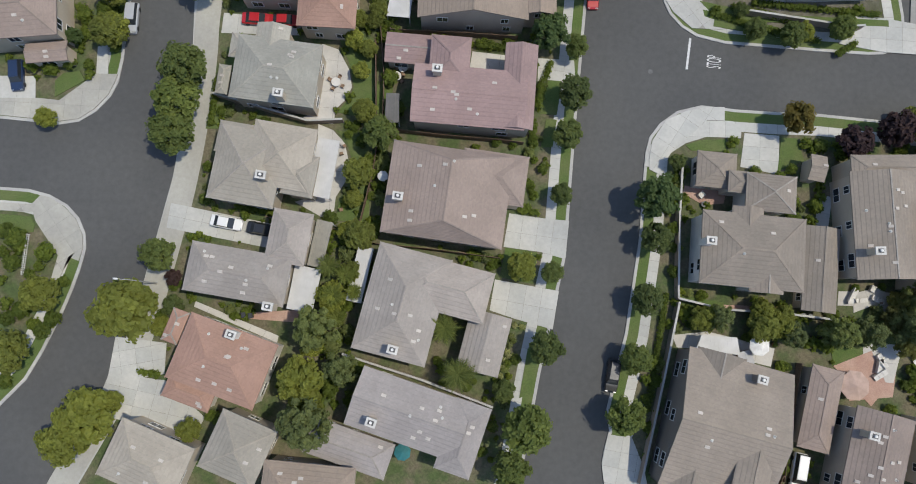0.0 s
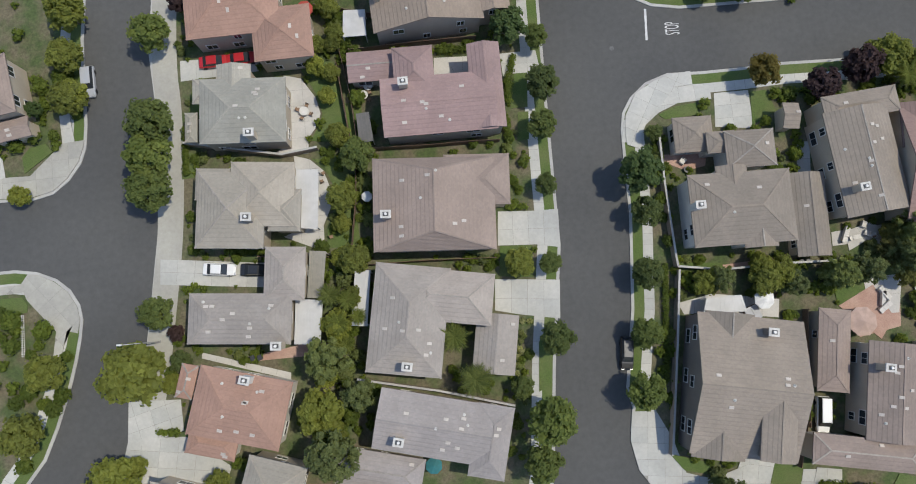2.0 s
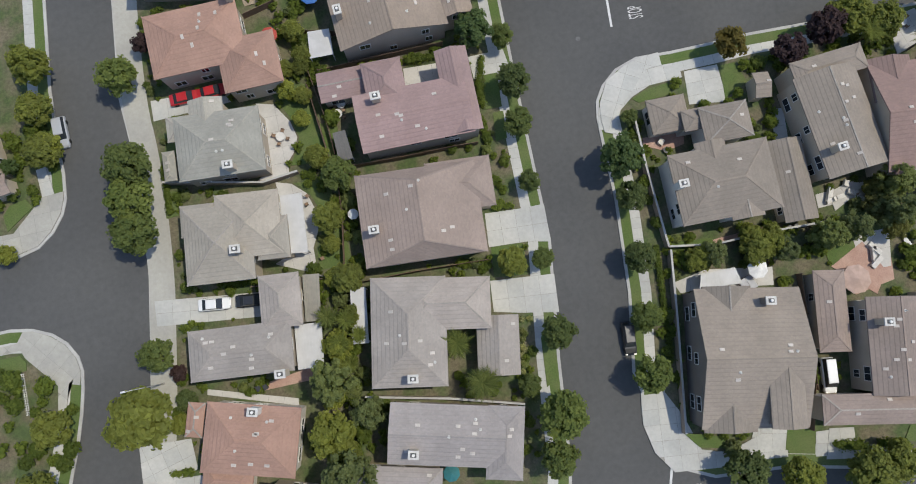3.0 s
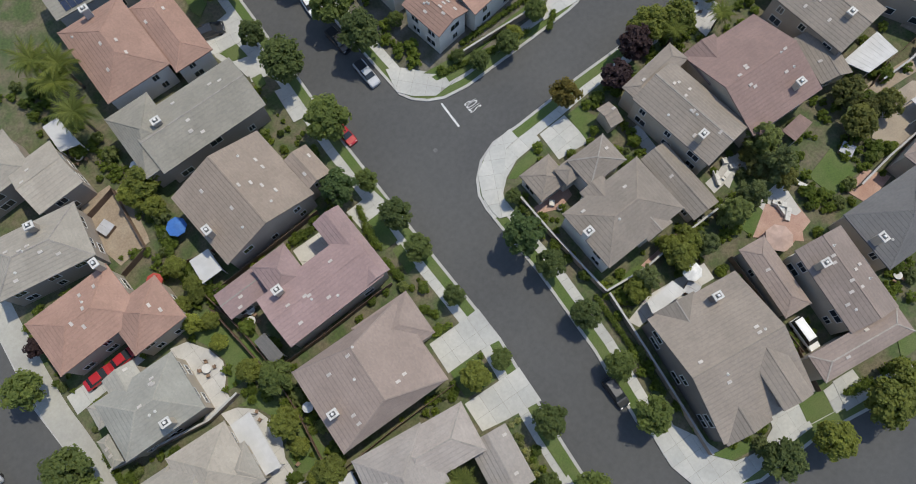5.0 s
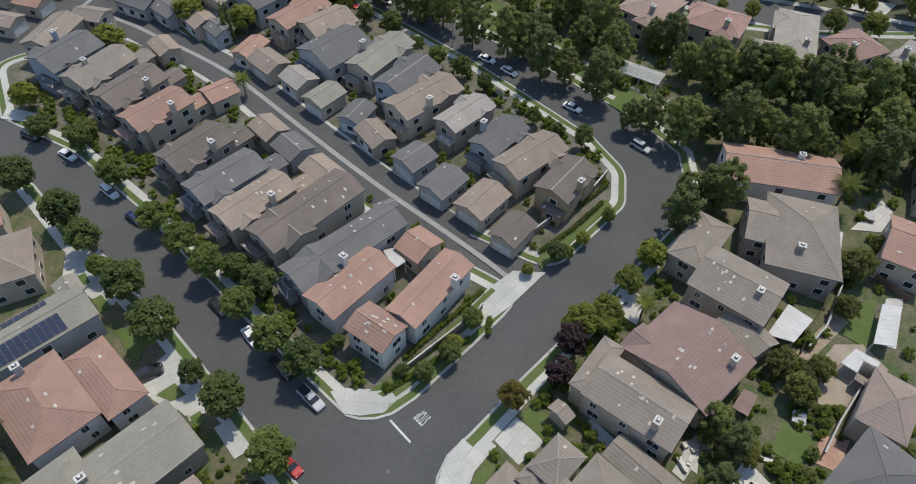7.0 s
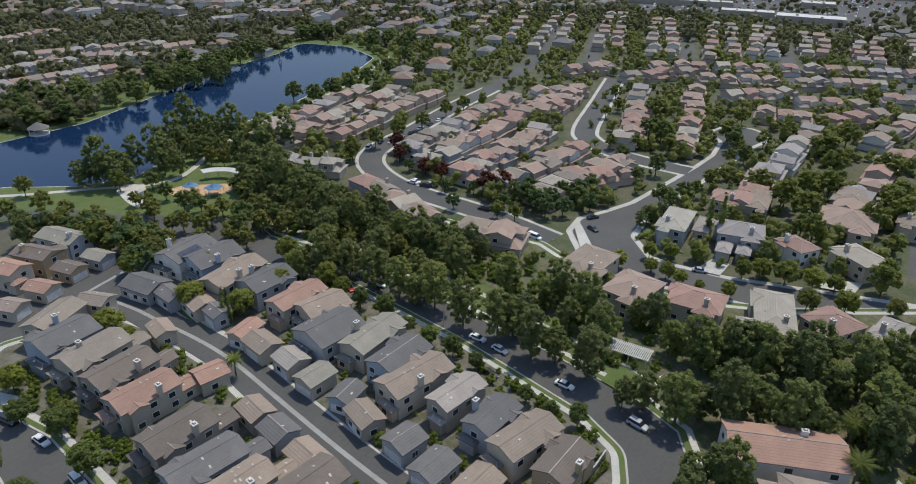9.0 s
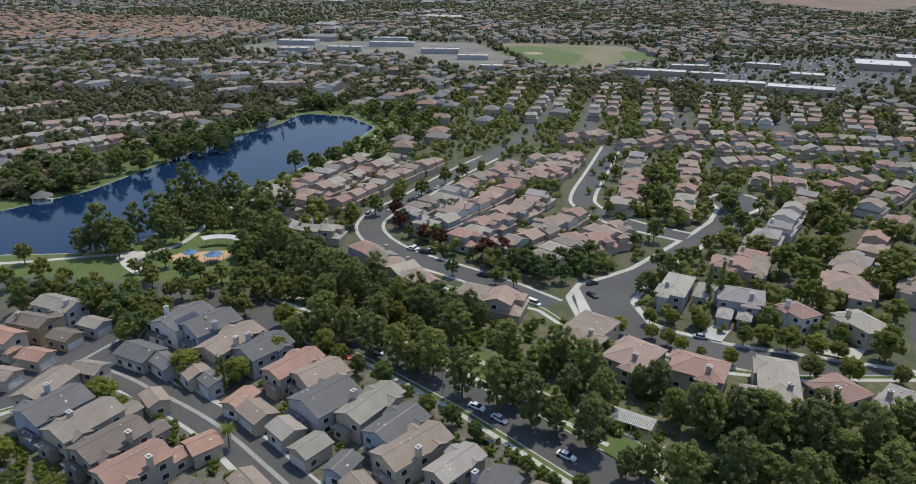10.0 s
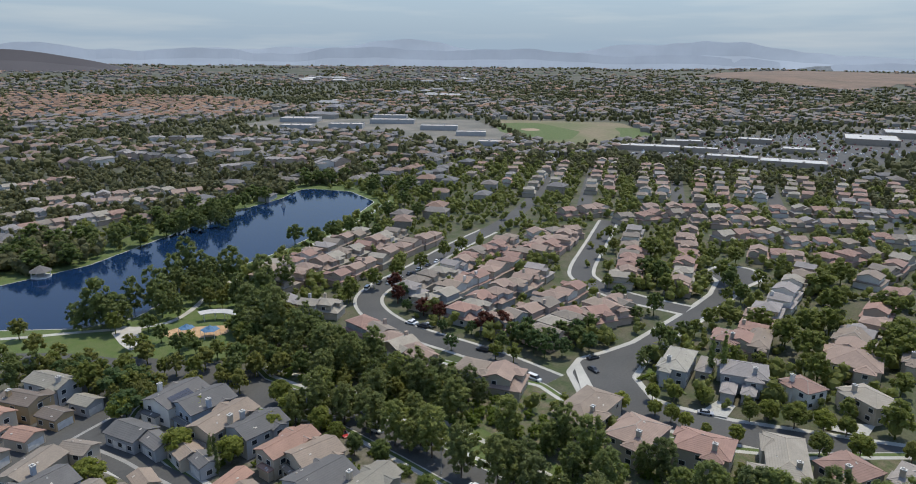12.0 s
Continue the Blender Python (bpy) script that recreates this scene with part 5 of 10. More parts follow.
plant_all(ROUND_TREES, [(36.2, 76.1, 3.0), (35.1, 66.5, 3.6), (35.1, 58.9, 3.5), (42.2, 58.5, 1.4), (45.0, 46.6, 1.2), (46.7, 43.2, 1.8), (52.2, 42.0, 2.0), (59.6, 43.2, 2.0), (81.4, 40.0, 2.0), (28.2, 133.6, 3.9), (28.7, 118.0, 3.9), (28.0, 109.7, 3.4), (26.3, 102.0, 2.1), (42.7, 135.3, 2.8), (38.9, 104.2, 3.2), (38.5, 95.5, 3.3), (41.0, 120.4, 3.2), (39.3, 145.7, 2.7), (116.9, 123.0, 2.3), (118.1, 114.6, 2.7), (114.9, 97.1, 2.5), (114.9, 89.3, 2.4), (114.4, 82.2, 2.0), (111.7, 66.2, 2.0), (110.7, 59.3, 2.0), (111.7, 53.2, 2.3), (115.2, 105.0, 2.1), (207.4, 132.1, 3.5), (205.4, 125.8, 3.7), (207.1, 119.4, 3.7)])
plant_all(ROUND_TREES, [(218.3, 118.5, 3.5), (217.4, 110.8, 3.4), (230.4, 112.7, 3.3), (218.5, 84.7, 3.0), (236.0, 87.4, 3.5), (246.9, 82.7, 3.6), (233.4, 82.1, 3.5), (195.7, 129.4, 3.0), (264.3, 101.0, 3.9), (253.4, 103.9, 3.1), (268.7, 118.4, 3.7), (303.6, 114.1, 5.3), (308.0, 123.0, 5.0), (315.3, 85.9, 4.9), (301.9, 77.1, 3.9), (219.7, 400.7, 8.6), (222.5, 382.6, 9.1), (239.2, 387.2, 8.6), (254.3, 391.3, 7.4), (273.6, 401.4, 7.5), (302.1, 418.4, 6.6), (183.9, 376.5, 7.2), (169.3, 382.4, 7.2), (157.2, 389.4, 7.2), (154.7, 412.2, 6.8), (256.7, 421.8, 6.8), (247.0, 287.2, 5.6), (261.9, 289.5, 5.7), (277.8, 291.9, 5.2), (294.5, 295.0, 5.4)])
plant_all(ROUND_TREES, [(277.6, 270.3, 4.7), (322.0, 302.8, 5.3), (356.4, 320.1, 5.8), (405.4, 357.9, 6.5), (387.7, 434.1, 6.5), (401.1, 427.3, 6.5), (379.0, 453.4, 6.6), (441.3, 438.3, 6.9), (500.9, 458.8, 7.5), (378.2, 370.8, 5.9), (336.6, 290.6, 5.0), (386.0, 324.7, 5.2), (188.1, 363.1, 6.2), (225.4, 378.9, 6.4), (208.2, 371.4, 6.4), (124.2, 264.2, 6.7), (147.1, 352.7, 6.6), (282.9, 400.9, 5.5), (304.5, 406.7, 5.4), (243.0, 299.8, 5.4), (246.8, 387.4, 5.9), (132.2, 355.3, 6.6), (129.3, 374.6, 6.9), (262.3, 394.0, 5.5)])
plant_all(ROUND_TREES, [(123.6, 217.2, 3.6), (124.7, 230.8, 3.2), (126.7, 211.7, 3.0), (126.8, 243.4, 3.2), (146.3, 213.1, 4.0), (143.0, 201.6, 4.2)])
plant_all(LUSH_TREES, [(15.5, 41.6, 2.9), (30.3, 17.2, 3.3)])
plant_all(LIGHT_TREES, [(11.1, 7.4, 2.2), (-11.6, 30.3, 1.9), (-12.3, 20.9, 2.4), (-12.1, 11.8, 2.3), (-16.0, 3.1, 2.2), (-13.2, 6.6, 1.7), (-19.6, -8.3, 3.4), (-43.9, 1.4, 4.5), (-39.7, -1.2, 1.6), (70.9, 28.1, 3.2), (74.9, 26.0, 3.0), (-49.1, 41.8, 2.6), (-48.9, 48.4, 2.6), (-47.5, 54.4, 2.9), (-56.2, 3.4, 2.7), (-59.8, -4.5, 3.1), (-10.1, 49.8, 1.7), (-11.3, 40.0, 1.4), (-9.7, 45.6, 1.6), (45.7, -1.0, 2.4), (48.3, -1.1, 1.9), (37.2, -0.0, 2.0), (-10.4, 44.4, 1.3), (-58.0, 29.0, 1.6), (-35.3, -15.5, 1.8), (-5.2, 63.4, 2.7), (-7.5, 63.2, 2.4), (-6.6, 59.5, 1.9)])
plant_all(LIGHT_TREES, [(84.1, 26.4, 2.8), (69.9, 28.9, 2.5), (91.2, 25.9, 2.9), (81.9, -5.9, 3.6), (103.0, -6.3, 3.1), (111.6, -3.3, 3.5), (48.8, 0.3, 1.8), (45.6, 1.2, 1.8), (65.2, -0.4, 2.9), (66.5, -3.8, 2.6), (86.2, -6.0, 2.6), (66.0, 2.3, 2.3), (68.2, -0.5, 2.2), (92.8, 26.3, 2.5), (113.4, -4.8, 4.2), (84.9, -1.6, 3.3), (88.0, -7.1, 3.1), (71.8, 27.2, 2.2), (43.0, 158.3, 3.2), (45.7, 138.6, 2.6), (122.1, -6.8, 2.6), (92.6, 212.0, 6.3), (96.0, 204.9, 6.1), (98.3, 196.2, 6.0), (88.4, 158.6, 4.1), (96.2, 190.1, 5.4), (108.0, 170.3, 4.4), (101.6, 169.9, 3.7), (119.0, 138.5, 3.4), (108.7, 146.0, 3.4)])
plant_all(LIGHT_TREES, [(85.6, 229.7, 6.6), (78.0, 232.5, 6.6), (107.9, 130.2, 2.2), (91.4, 252.1, 6.7), (94.2, 240.9, 5.5), (98.0, 228.5, 5.8), (112.4, 218.0, 5.7), (113.5, 201.9, 5.8), (121.9, 198.5, 6.3), (130.7, 195.0, 6.3), (129.9, 181.2, 6.0), (134.6, 175.3, 6.0), (146.1, 183.5, 5.5), (110.0, 186.2, 5.5), (103.3, 194.6, 6.0), (98.7, 206.9, 5.4), (94.1, 273.9, 6.1), (115.1, 234.7, 4.6), (117.9, 182.7, 4.7), (88.6, 219.6, 5.1), (143.0, 195.5, 5.6), (198.9, 209.7, 4.1), (216.6, 213.1, 3.7), (232.8, 213.8, 3.9), (250.5, 214.5, 3.7), (274.1, 218.6, 3.6), (289.0, 218.5, 3.8), (340.8, 154.8, 5.8), (325.8, 91.6, 5.3), (267.4, 61.0, 5.3)])
plant_all(LIGHT_TREES, [(260.9, 51.3, 4.7), (284.1, 40.1, 5.1), (255.0, 42.4, 5.1), (287.6, 17.9, 7.1), (320.0, 25.0, 6.7), (272.3, 13.0, 5.8), (259.4, 21.8, 4.6), (88.0, 187.8, 3.8), (91.8, 198.8, 4.4), (90.7, 206.2, 4.5), (90.0, 211.4, 4.1), (96.6, 198.8, 3.6), (95.8, 187.9, 2.9), (94.7, 144.7, 3.6), (104.0, 146.4, 2.7), (118.9, 150.3, 4.3), (122.5, 160.1, 3.7), (118.4, 131.5, 2.5), (67.5, 162.8, 4.3), (88.0, 170.0, 1.8), (185.2, 63.8, 2.5), (186.3, 69.1, 2.4), (194.6, 73.2, 2.3), (197.7, 67.6, 2.3), (201.7, 60.1, 2.7), (184.5, 59.4, 2.3), (186.0, 45.9, 2.3), (200.0, 46.1, 2.6), (203.2, 42.1, 2.7), (203.8, 35.0, 3.8)])
plant_all(LIGHT_TREES, [(206.1, 27.9, 3.2), (208.4, 22.5, 2.7), (192.1, 26.4, 3.2), (197.2, 17.7, 3.5), (215.0, 11.6, 4.7), (204.1, 6.7, 3.4), (216.9, 23.7, 2.8), (182.8, 78.0, 2.6), (184.9, 53.7, 1.6), (237.4, 35.5, 3.9), (242.2, 39.9, 3.1), (215.5, 42.7, 2.4), (233.2, 60.7, 3.5), (238.7, 53.7, 2.6), (280.8, 18.1, 4.5), (244.9, 13.0, 3.5), (328.8, 76.7, 3.5), (351.1, 71.8, 3.7), (335.5, 52.4, 6.5), (313.4, 44.1, 5.0), (355.7, 47.5, 5.6), (342.7, 134.2, 6.4), (305.8, 116.3, 5.1), (291.8, 106.7, 4.3), (289.8, 122.3, 2.7), (283.1, 130.6, 2.7), (326.2, 154.6, 3.1), (363.4, 167.2, 3.8), (297.1, 81.7, 2.7), (311.6, 82.2, 2.8)])
plant_all(LIGHT_TREES, [(264.7, 78.7, 3.4), (252.2, 80.1, 2.8), (276.7, 79.0, 2.5), (239.3, 85.3, 2.7), (357.6, 107.1, 3.6), (359.7, 96.0, 3.9), (278.5, 47.1, 4.5), (264.5, 51.1, 4.3), (263.1, 40.2, 3.3), (291.5, 40.4, 3.1), (-13.3, 41.2, 1.6), (-12.7, 44.6, 1.4), (-12.4, 36.6, 1.4), (-9.9, 27.3, 1.5), (-13.1, 17.3, 1.4), (-13.9, 12.6, 1.5), (-16.1, 1.0, 1.5), (-18.6, -3.8, 1.8), (-18.8, -11.7, 2.2), (118.6, 252.0, 3.2), (113.9, 223.9, 3.4), (129.0, 219.6, 2.7), (129.2, 202.7, 3.2), (111.5, 205.5, 2.5), (118.3, 198.6, 2.5), (105.7, 219.3, 2.6), (142.2, 206.8, 3.1), (139.6, 193.2, 3.2), (137.1, 180.7, 3.1), (146.5, 219.8, 2.3)])
plant_all(LIGHT_TREES, [(129.4, 245.5, 2.2)])
plant_all(LIGHT_TREES, [(-48.5, -13.2, 4.1), (-51.3, -16.6, 3.2), (-48.5, 42.4, 2.4), (-46.2, -11.5, 1.6)])
plant_all(LUSH_TREES, [(-54.7, 41.5, 1.3)])
plant_all(DEEP_TREES, [(209.8, 371.3, 6.0), (218.5, 373.6, 6.5), (227.7, 366.8, 6.5), (240.5, 365.0, 6.5), (233.5, 385.4, 6.5), (245.9, 382.5, 6.5), (254.8, 376.8, 5.5), (136.6, 368.2, 5.0), (148.8, 364.4, 5.0), (164.0, 365.9, 5.5), (176.0, 365.3, 5.0)])
plant_all(ROUND_TREES, [(366.6, 435.3, 6.5), (378.0, 434.2, 6.5), (383.2, 423.8, 6.5), (394.1, 386.5, 6.5), (394.3, 370.7, 6.0), (387.5, 349.2, 6.0), (339.8, 420.8, 4.0), (139.4, 389.2, 5.0), (153.6, 389.3, 5.0), (168.7, 389.3, 5.0), (203.4, 392.1, 5.0)])
plant_all(DEEP_TREES, [(-17.6, -1.4, 3.3), (-14.3, -7.0, 2.6), (-18.6, -14.0, 3.8), (65.7, -1.3, 2.8), (67.8, 2.5, 2.8), (39.0, 0.1, 2.1), (49.6, -2.4, 2.0), (55.8, -2.1, 2.5), (59.7, -2.1, 2.5), (149.2, 45.1, 6.9), (149.9, 36.6, 8.2), (128.2, 35.7, 6.4), (134.7, 27.8, 6.9), (153.2, 25.3, 8.3), (152.4, 15.8, 7.4), (136.4, 19.4, 6.9), (156.6, 10.6, 8.3), (154.2, 3.8, 8.2), (167.5, 0.8, 8.8), (135.0, 83.0, 6.1), (150.6, 82.2, 6.5), (144.4, 71.5, 7.1), (147.7, 95.3, 6.6), (155.8, 57.6, 5.4), (139.2, 13.0, 5.6), (142.3, 3.2, 6.5), (149.8, -3.1, 7.3), (154.3, 31.2, 6.8), (165.9, 17.1, 6.4)])
plant_all(DEEP_TREES, [(141.1, 62.9, 4.5), (111.9, 26.4, 5.4), (113.3, 22.1, 4.2), (102.3, 25.8, 4.0), (117.8, 265.2, 8.9), (122.6, 257.8, 7.0), (137.5, 265.4, 9.1), (140.3, 251.2, 7.6), (111.6, 266.8, 6.1), (184.9, 242.8, 10.7), (169.1, 237.8, 10.2), (175.4, 267.9, 9.5), (151.3, 217.1, 8.4), (150.9, 199.0, 8.9), (153.9, 186.5, 7.8), (148.8, 168.6, 7.3), (147.3, 155.9, 7.0), (157.3, 157.9, 6.8), (150.5, 138.4, 6.3), (149.0, 127.6, 6.1), (147.0, 112.8, 6.9), (159.5, 127.0, 5.6), (171.4, 283.2, 10.7), (158.5, 276.2, 8.4), (141.4, 137.2, 5.4), (137.3, 119.7, 5.1), (135.8, 156.9, 6.4), (89.4, 223.2, 3.2)])
plant_all(DEEP_TREES, [(83.2, 231.1, 3.9), (76.7, 231.3, 4.4), (214.2, 85.0, 2.7), (225.1, 82.2, 3.0)])
plant_all(LIGHT_TREES, [(83.4, 39.2, 1.5), (88.3, 38.6, 1.5), (96.6, 37.8, 1.5), (75.5, 42.6, 1.3), (60.8, 43.4, 1.4), (54.4, 43.1, 1.6), (47.1, 43.6, 1.4)])
plant_all(ROUND_TREES, [(33.6, -29.5, 3.0)])
plant_all(LIGHT_TREES, [(40.8, -32.9, 2.9), (49.9, -34.8, 3.6), (54.7, -34.7, 3.0)])
plant_all(PURPLE_TREES, [(-31.8, 54.1, 1.7), (-38.5, 5.8, 1.3), (60.2, 25.7, 2.8), (66.2, 27.4, 2.9)])
plant_all(RUST_TREES, [(51.8, 29.2, 2.6)])
plant_all(PALM_TREES, [(-16.2, 7.3, 1.8), (-13.8, 6.1, 1.6), (-15.5, 3.2, 1.7), (-12.7, 3.7, 1.4), (-15.0, -0.0, 1.5)])
plant_all(PALM_TREES, [(0.1, -1.4, 2.3), (2.0, -7.6, 2.6), (-5.1, 83.7, 5.3), (-5.7, 76.9, 4.3), (-5.2, 88.3, 4.4), (-2.7, 85.5, 3.9), (72.1, 24.5, 2.2), (80.2, 21.4, 2.3), (129.2, 3.4, 4.3), (140.1, 6.5, 4.2), (77.4, 124.3, 2.3)])
plant_all(TALL_TREES, [(119.2, 145.1, 6.6), (127.5, 143.2, 6.0), (128.8, 136.3, 5.9), (129.2, 127.8, 6.4), (127.2, 115.3, 6.1), (130.0, 109.5, 7.0), (126.7, 95.2, 4.5), (127.9, 85.2, 5.0), (127.7, 71.4, 6.6), (128.1, 59.6, 5.0), (124.7, 46.6, 5.1), (158.6, 114.3, 5.4), (151.7, 201.6, 3.6), (149.7, 186.3, 3.8), (147.3, 172.9, 3.7), (145.1, 160.5, 3.5), (151.3, 211.5, 3.2)])
plant_all(CYPRESS_TREES, [(89.9, 146.5, 0.8), (89.9, 143.5, 0.8), (221.2, 64.3, 1.5), (221.6, 60.7, 1.5)])
plant_all(RED_TREES, [(204.8, 143.4, 3.2), (210.5, 139.2, 3.0), (205.3, 174.2, 2.8), (218.4, 201.6, 3.0), (209.5, 192.1, 2.6), (205.4, 165.8, 2.8)])
plant_all(LUSH_TREES, [(205.3, 127.6, 3.6), (202.4, 120.3, 3.8), (209.7, 118.0, 3.6), (205.1, 110.5, 3.6), (221.8, 113.5, 3.8), (214.9, 105.0, 3.4), (215.1, 130.7, 3.2), (200.3, 114.8, 3.4), (213.2, 193.4, 3.2), (204.1, 182.0, 2.6), (185.0, 144.1, 3.0), (201.6, 147.2, 2.4), (196.0, 157.0, 2.4)])
plant_all(LIGHT_TREES, [(68.8, 165.3, 2.3), (69.1, 156.2, 2.1), (104.3, 172.2, 2.0)])
plant_all(CYPRESS_TREES, [(93.2, 149.6, 0.7), (93.4, 151.8, 0.7)])
plant_all(LIGHT_TREES, [(89.2, 233.5, 3.2), (93.4, 225.5, 3.0), (95.6, 214.6, 3.4), (101.9, 212.3, 3.2), (103.7, 203.3, 2.8), (115.9, 195.1, 3.0), (121.2, 185.7, 3.2), (80.7, 254.2, 3.4), (81.1, 243.6, 3.0), (188.7, 127.4, 2.6), (190.6, 121.3, 2.6), (196.2, 208.2, 3.0), (188.9, 205.9, 2.8)])



# ---- the lake and its park ----
SHORE = rounded([(93, 290), (112, 269), (131, 262), (174, 285), (230, 296), (306, 322), (356, 349), (372, 390), (358, 429), (320, 409), (272, 398), (215, 374), (153, 348), (114, 347), (60, 360), (40, 320)], 12)
sheet("park_lawn", rounded([(20, 300), (74, 262), (112, 216), (134, 198), (165, 208), (182, 232), (190, 268), (240, 280), (310, 305), (375, 340), (400, 400), (380, 450), (310, 432), (230, 400), (150, 372), (60, 385)], 15), -0.02, LAWN, "green park lawn round the lake", "lawn")
sheet("lake_edge", grown(SHORE, -0.7), 0.02, KERB, "pale stone edging of the lake", "edging")
sheet("lake", SHORE, 0.06, WATER, "still deep blue lake water", "water")
band("park_road", [(60, 296), (83, 261), (96, 247), (106, 225), (112, 205), (122, 190), (130, 178)], 9.0, 0.015, ASPHALT, "dark asphalt park road", "road")
band("park_path", [(60, 312), (89, 280), (112, 264), (128, 250), (142, 246), (176, 272), (228, 286), (304, 311), (366, 344)], 2.4, 0.03, CONCRETE, "pale concrete path along the lake", "path")
sheet("play_sand", rounded([(129.1, 232.3), (136.0, 224.0), (145.6, 219.4), (150.1, 227.2), (136.6, 239.7), (129.6, 239.9)], 4), 0.04, surface("play_surface", (0.42, 0.26, 0.14), (0.5, 0.34, 0.2), 0.3, 3.0), "orange-tan playground surface", "playground")
sheet("play_plaza", rounded([(114, 231), (122, 240), (128, 251), (124, 258), (118, 254), (115, 242)], 2), 0.05, PATIO, "pale concrete plaza by the playground", "plaza")
BLUECLOTH = surface("blue_canopy_cloth", (0.08, 0.19, 0.33), None, 0.5, 6.0, 0.7, 0.05, 0.08)
for px, py, pr in ((134.8, 230.5, 3.0), (139.3, 222.2, 3.5)):
    sh = thing("shade_canopy", px, py, 0.04, 20, "blue cloth shade canopy on posts in the playground", "canopy", "playground canopies")
    bm = bmesh.new()
    tip = bm.verts.new((0, 0, 4.6))
    rim = [bm.verts.new((pr * math.cos(i * math.tau / 6), pr * math.sin(i * math.tau / 6), 3.0)) for i in range(6)]
    mid_v = [bm.verts.new((pr * 0.5 * math.cos((i + 0.5) * math.tau / 6), pr * 0.5 * math.sin((i + 0.5) * math.tau / 6), 3.5)) for i in range(6)]
    for i in range(6):
        bm.faces.new((rim[i], rim[(i + 1) % 6], mid_v[i]))
        bm.faces.new((mid_v[i], rim[(i + 1) % 6], mid_v[(i + 1) % 6]))
        bm.faces.new((tip, mid_v[i], mid_v[(i + 1) % 6]))
    part("cloth", bm, BLUECLOTH, sh)
    for i in range(6):
        bm = bmesh.new()
        tube(bm, pr * 0.97 * math.cos(i * math.tau / 6), pr * 0.97 * math.sin(i * math.tau / 6), 0, 3.0, 0.08, 0.08, 6)
        part("post", bm, TRIM, sh)
# the curved open shelter behind the playground
sh = thing("park_shelter", 143, 227.7, 0.0, 0, "curved white-roofed open shelter by the playground", "shelter")
bm = bmesh.new()
for i in range(18):
    a0, a1 = radians(-66 + i * 8), radians(-58 + i * 8)
    q = [(r * math.cos(a), r * math.sin(a), z) for a, r, z in ((a0, 10, 3.2), (a0, 13, 3.8), (a1, 13, 3.8), (a1, 10, 3.2))]
    lo = [bm.verts.new((x, y, z - 0.15)) for x, y, z in q]
    hi = [bm.verts.new(p) for p in q]
    bm.faces.new(hi)
    bm.faces.new(lo[::-1])
    for j in range(4):
        bm.faces.new((lo[j], lo[(j + 1) % 4], hi[(j + 1) % 4], hi[j]))
part("roof", bm, PATIOWHITE, sh)
for i in range(7):
    for r in (10.3, 12.6):
        a = radians(-62 + i * 22)
        bm = bmesh.new()
        tube(bm, r * math.cos(a), r * math.sin(a), 0, 3.3, 0.12, 0.12, 6)
        part("post", bm, TRIM, sh)
# lakeside gazebo
gz = thing("gazebo", 131, 347, 0.05, 0, "grey-roofed lakeside gazebo on white posts", "gazebo")
bm = bmesh.new()
tube(bm, 0, 0, 3.0, 5.6, 5.0, 0.4, 8)
part("roof", bm, SLATE, gz)
bm = bmesh.new()
tube(bm, 0, 0, 0, 0.5, 4.6, 4.6, 8)
part("deck", bm, TRIM, gz)
for i in range(8):
    bm = bmesh.new()
    tube(bm, 4.2 * math.cos(i * math.tau / 8), 4.2 * math.sin(i * math.tau / 8), 0.5, 3.1, 0.12, 0.12, 6)
    part("post", bm, TRIM, gz)
# fountain jet
ft = thing("fountain", 303, 385, 0.06, 0, "white water jet of the lake fountain", "fountain")
bm = bmesh.new()
for i in range(60):
    a, u = i * 2.39996, (i % 12) / 12
    r = 0.25 + 1.3 * u * u
    tube(bm, r * math.cos(a), r * math.sin(a), max(0, 5.5 * (1 - u) - 1.2), 6.0 * (1 - u) + 0.4, 0.12, 0.03, 5)
part("water_jet", bm, PATIOWHITE, ft)
boat = house("low grey boathouse on the lake shore", SLATE, GREYW, 312, 414, 30, [(0, 0, 16, 9, 3.0, "h", "x")], vents=0, category="boathouse", far=True)

# ---- streets beyond the parkway ----
sheet("garden_ground", [(165, -60), (240, -50), (700, -40), (730, 420), (420, 440), (390, 345), (180, 276), (176, 215), (170, 176), (184, 112), (178, 60)], -0.055, surface("row_garden_soil", (0.1, 0.092, 0.058), (0.055, 0.072, 0.026), 0.12, 1.2, 0.95, 0.4, 0.35), "planted soil and lawn between the row houses", "ground")
BEND = rounded([(186, 92, 3), (197, 102, 4), (208, 104, 0), (218, 100, 0), (233, 95.5, 0), (261, 93, 0), (287, 91, 0), (306, 90.5, 0), (328, 94, 8), (338, 104, 8), (354, 101, 8), (358, 88, 8), (344, 79, 8), (326, 82.5, 8), (305, 83, 0), (286, 84, 0), (266, 85, 0), (237, 87, 0), (221, 87, 4), (206, 85, 6), (195, 74, 0), (194.5, 66, 0), (197, 50, 0), (205, 28, 0), (214, 4, 0), (203, 4, 0), (187, 40, 0), (182, 62, 0), (180, 78, 0)][::-1], 4)
sheet("road_bend", BEND, -0.02, ASPHALT, "dark asphalt curving street with a round end", "road")
sheet("road_bend_kerb", grown(BEND, -0.5), -0.03, KERB, "pale concrete kerb", "kerb")
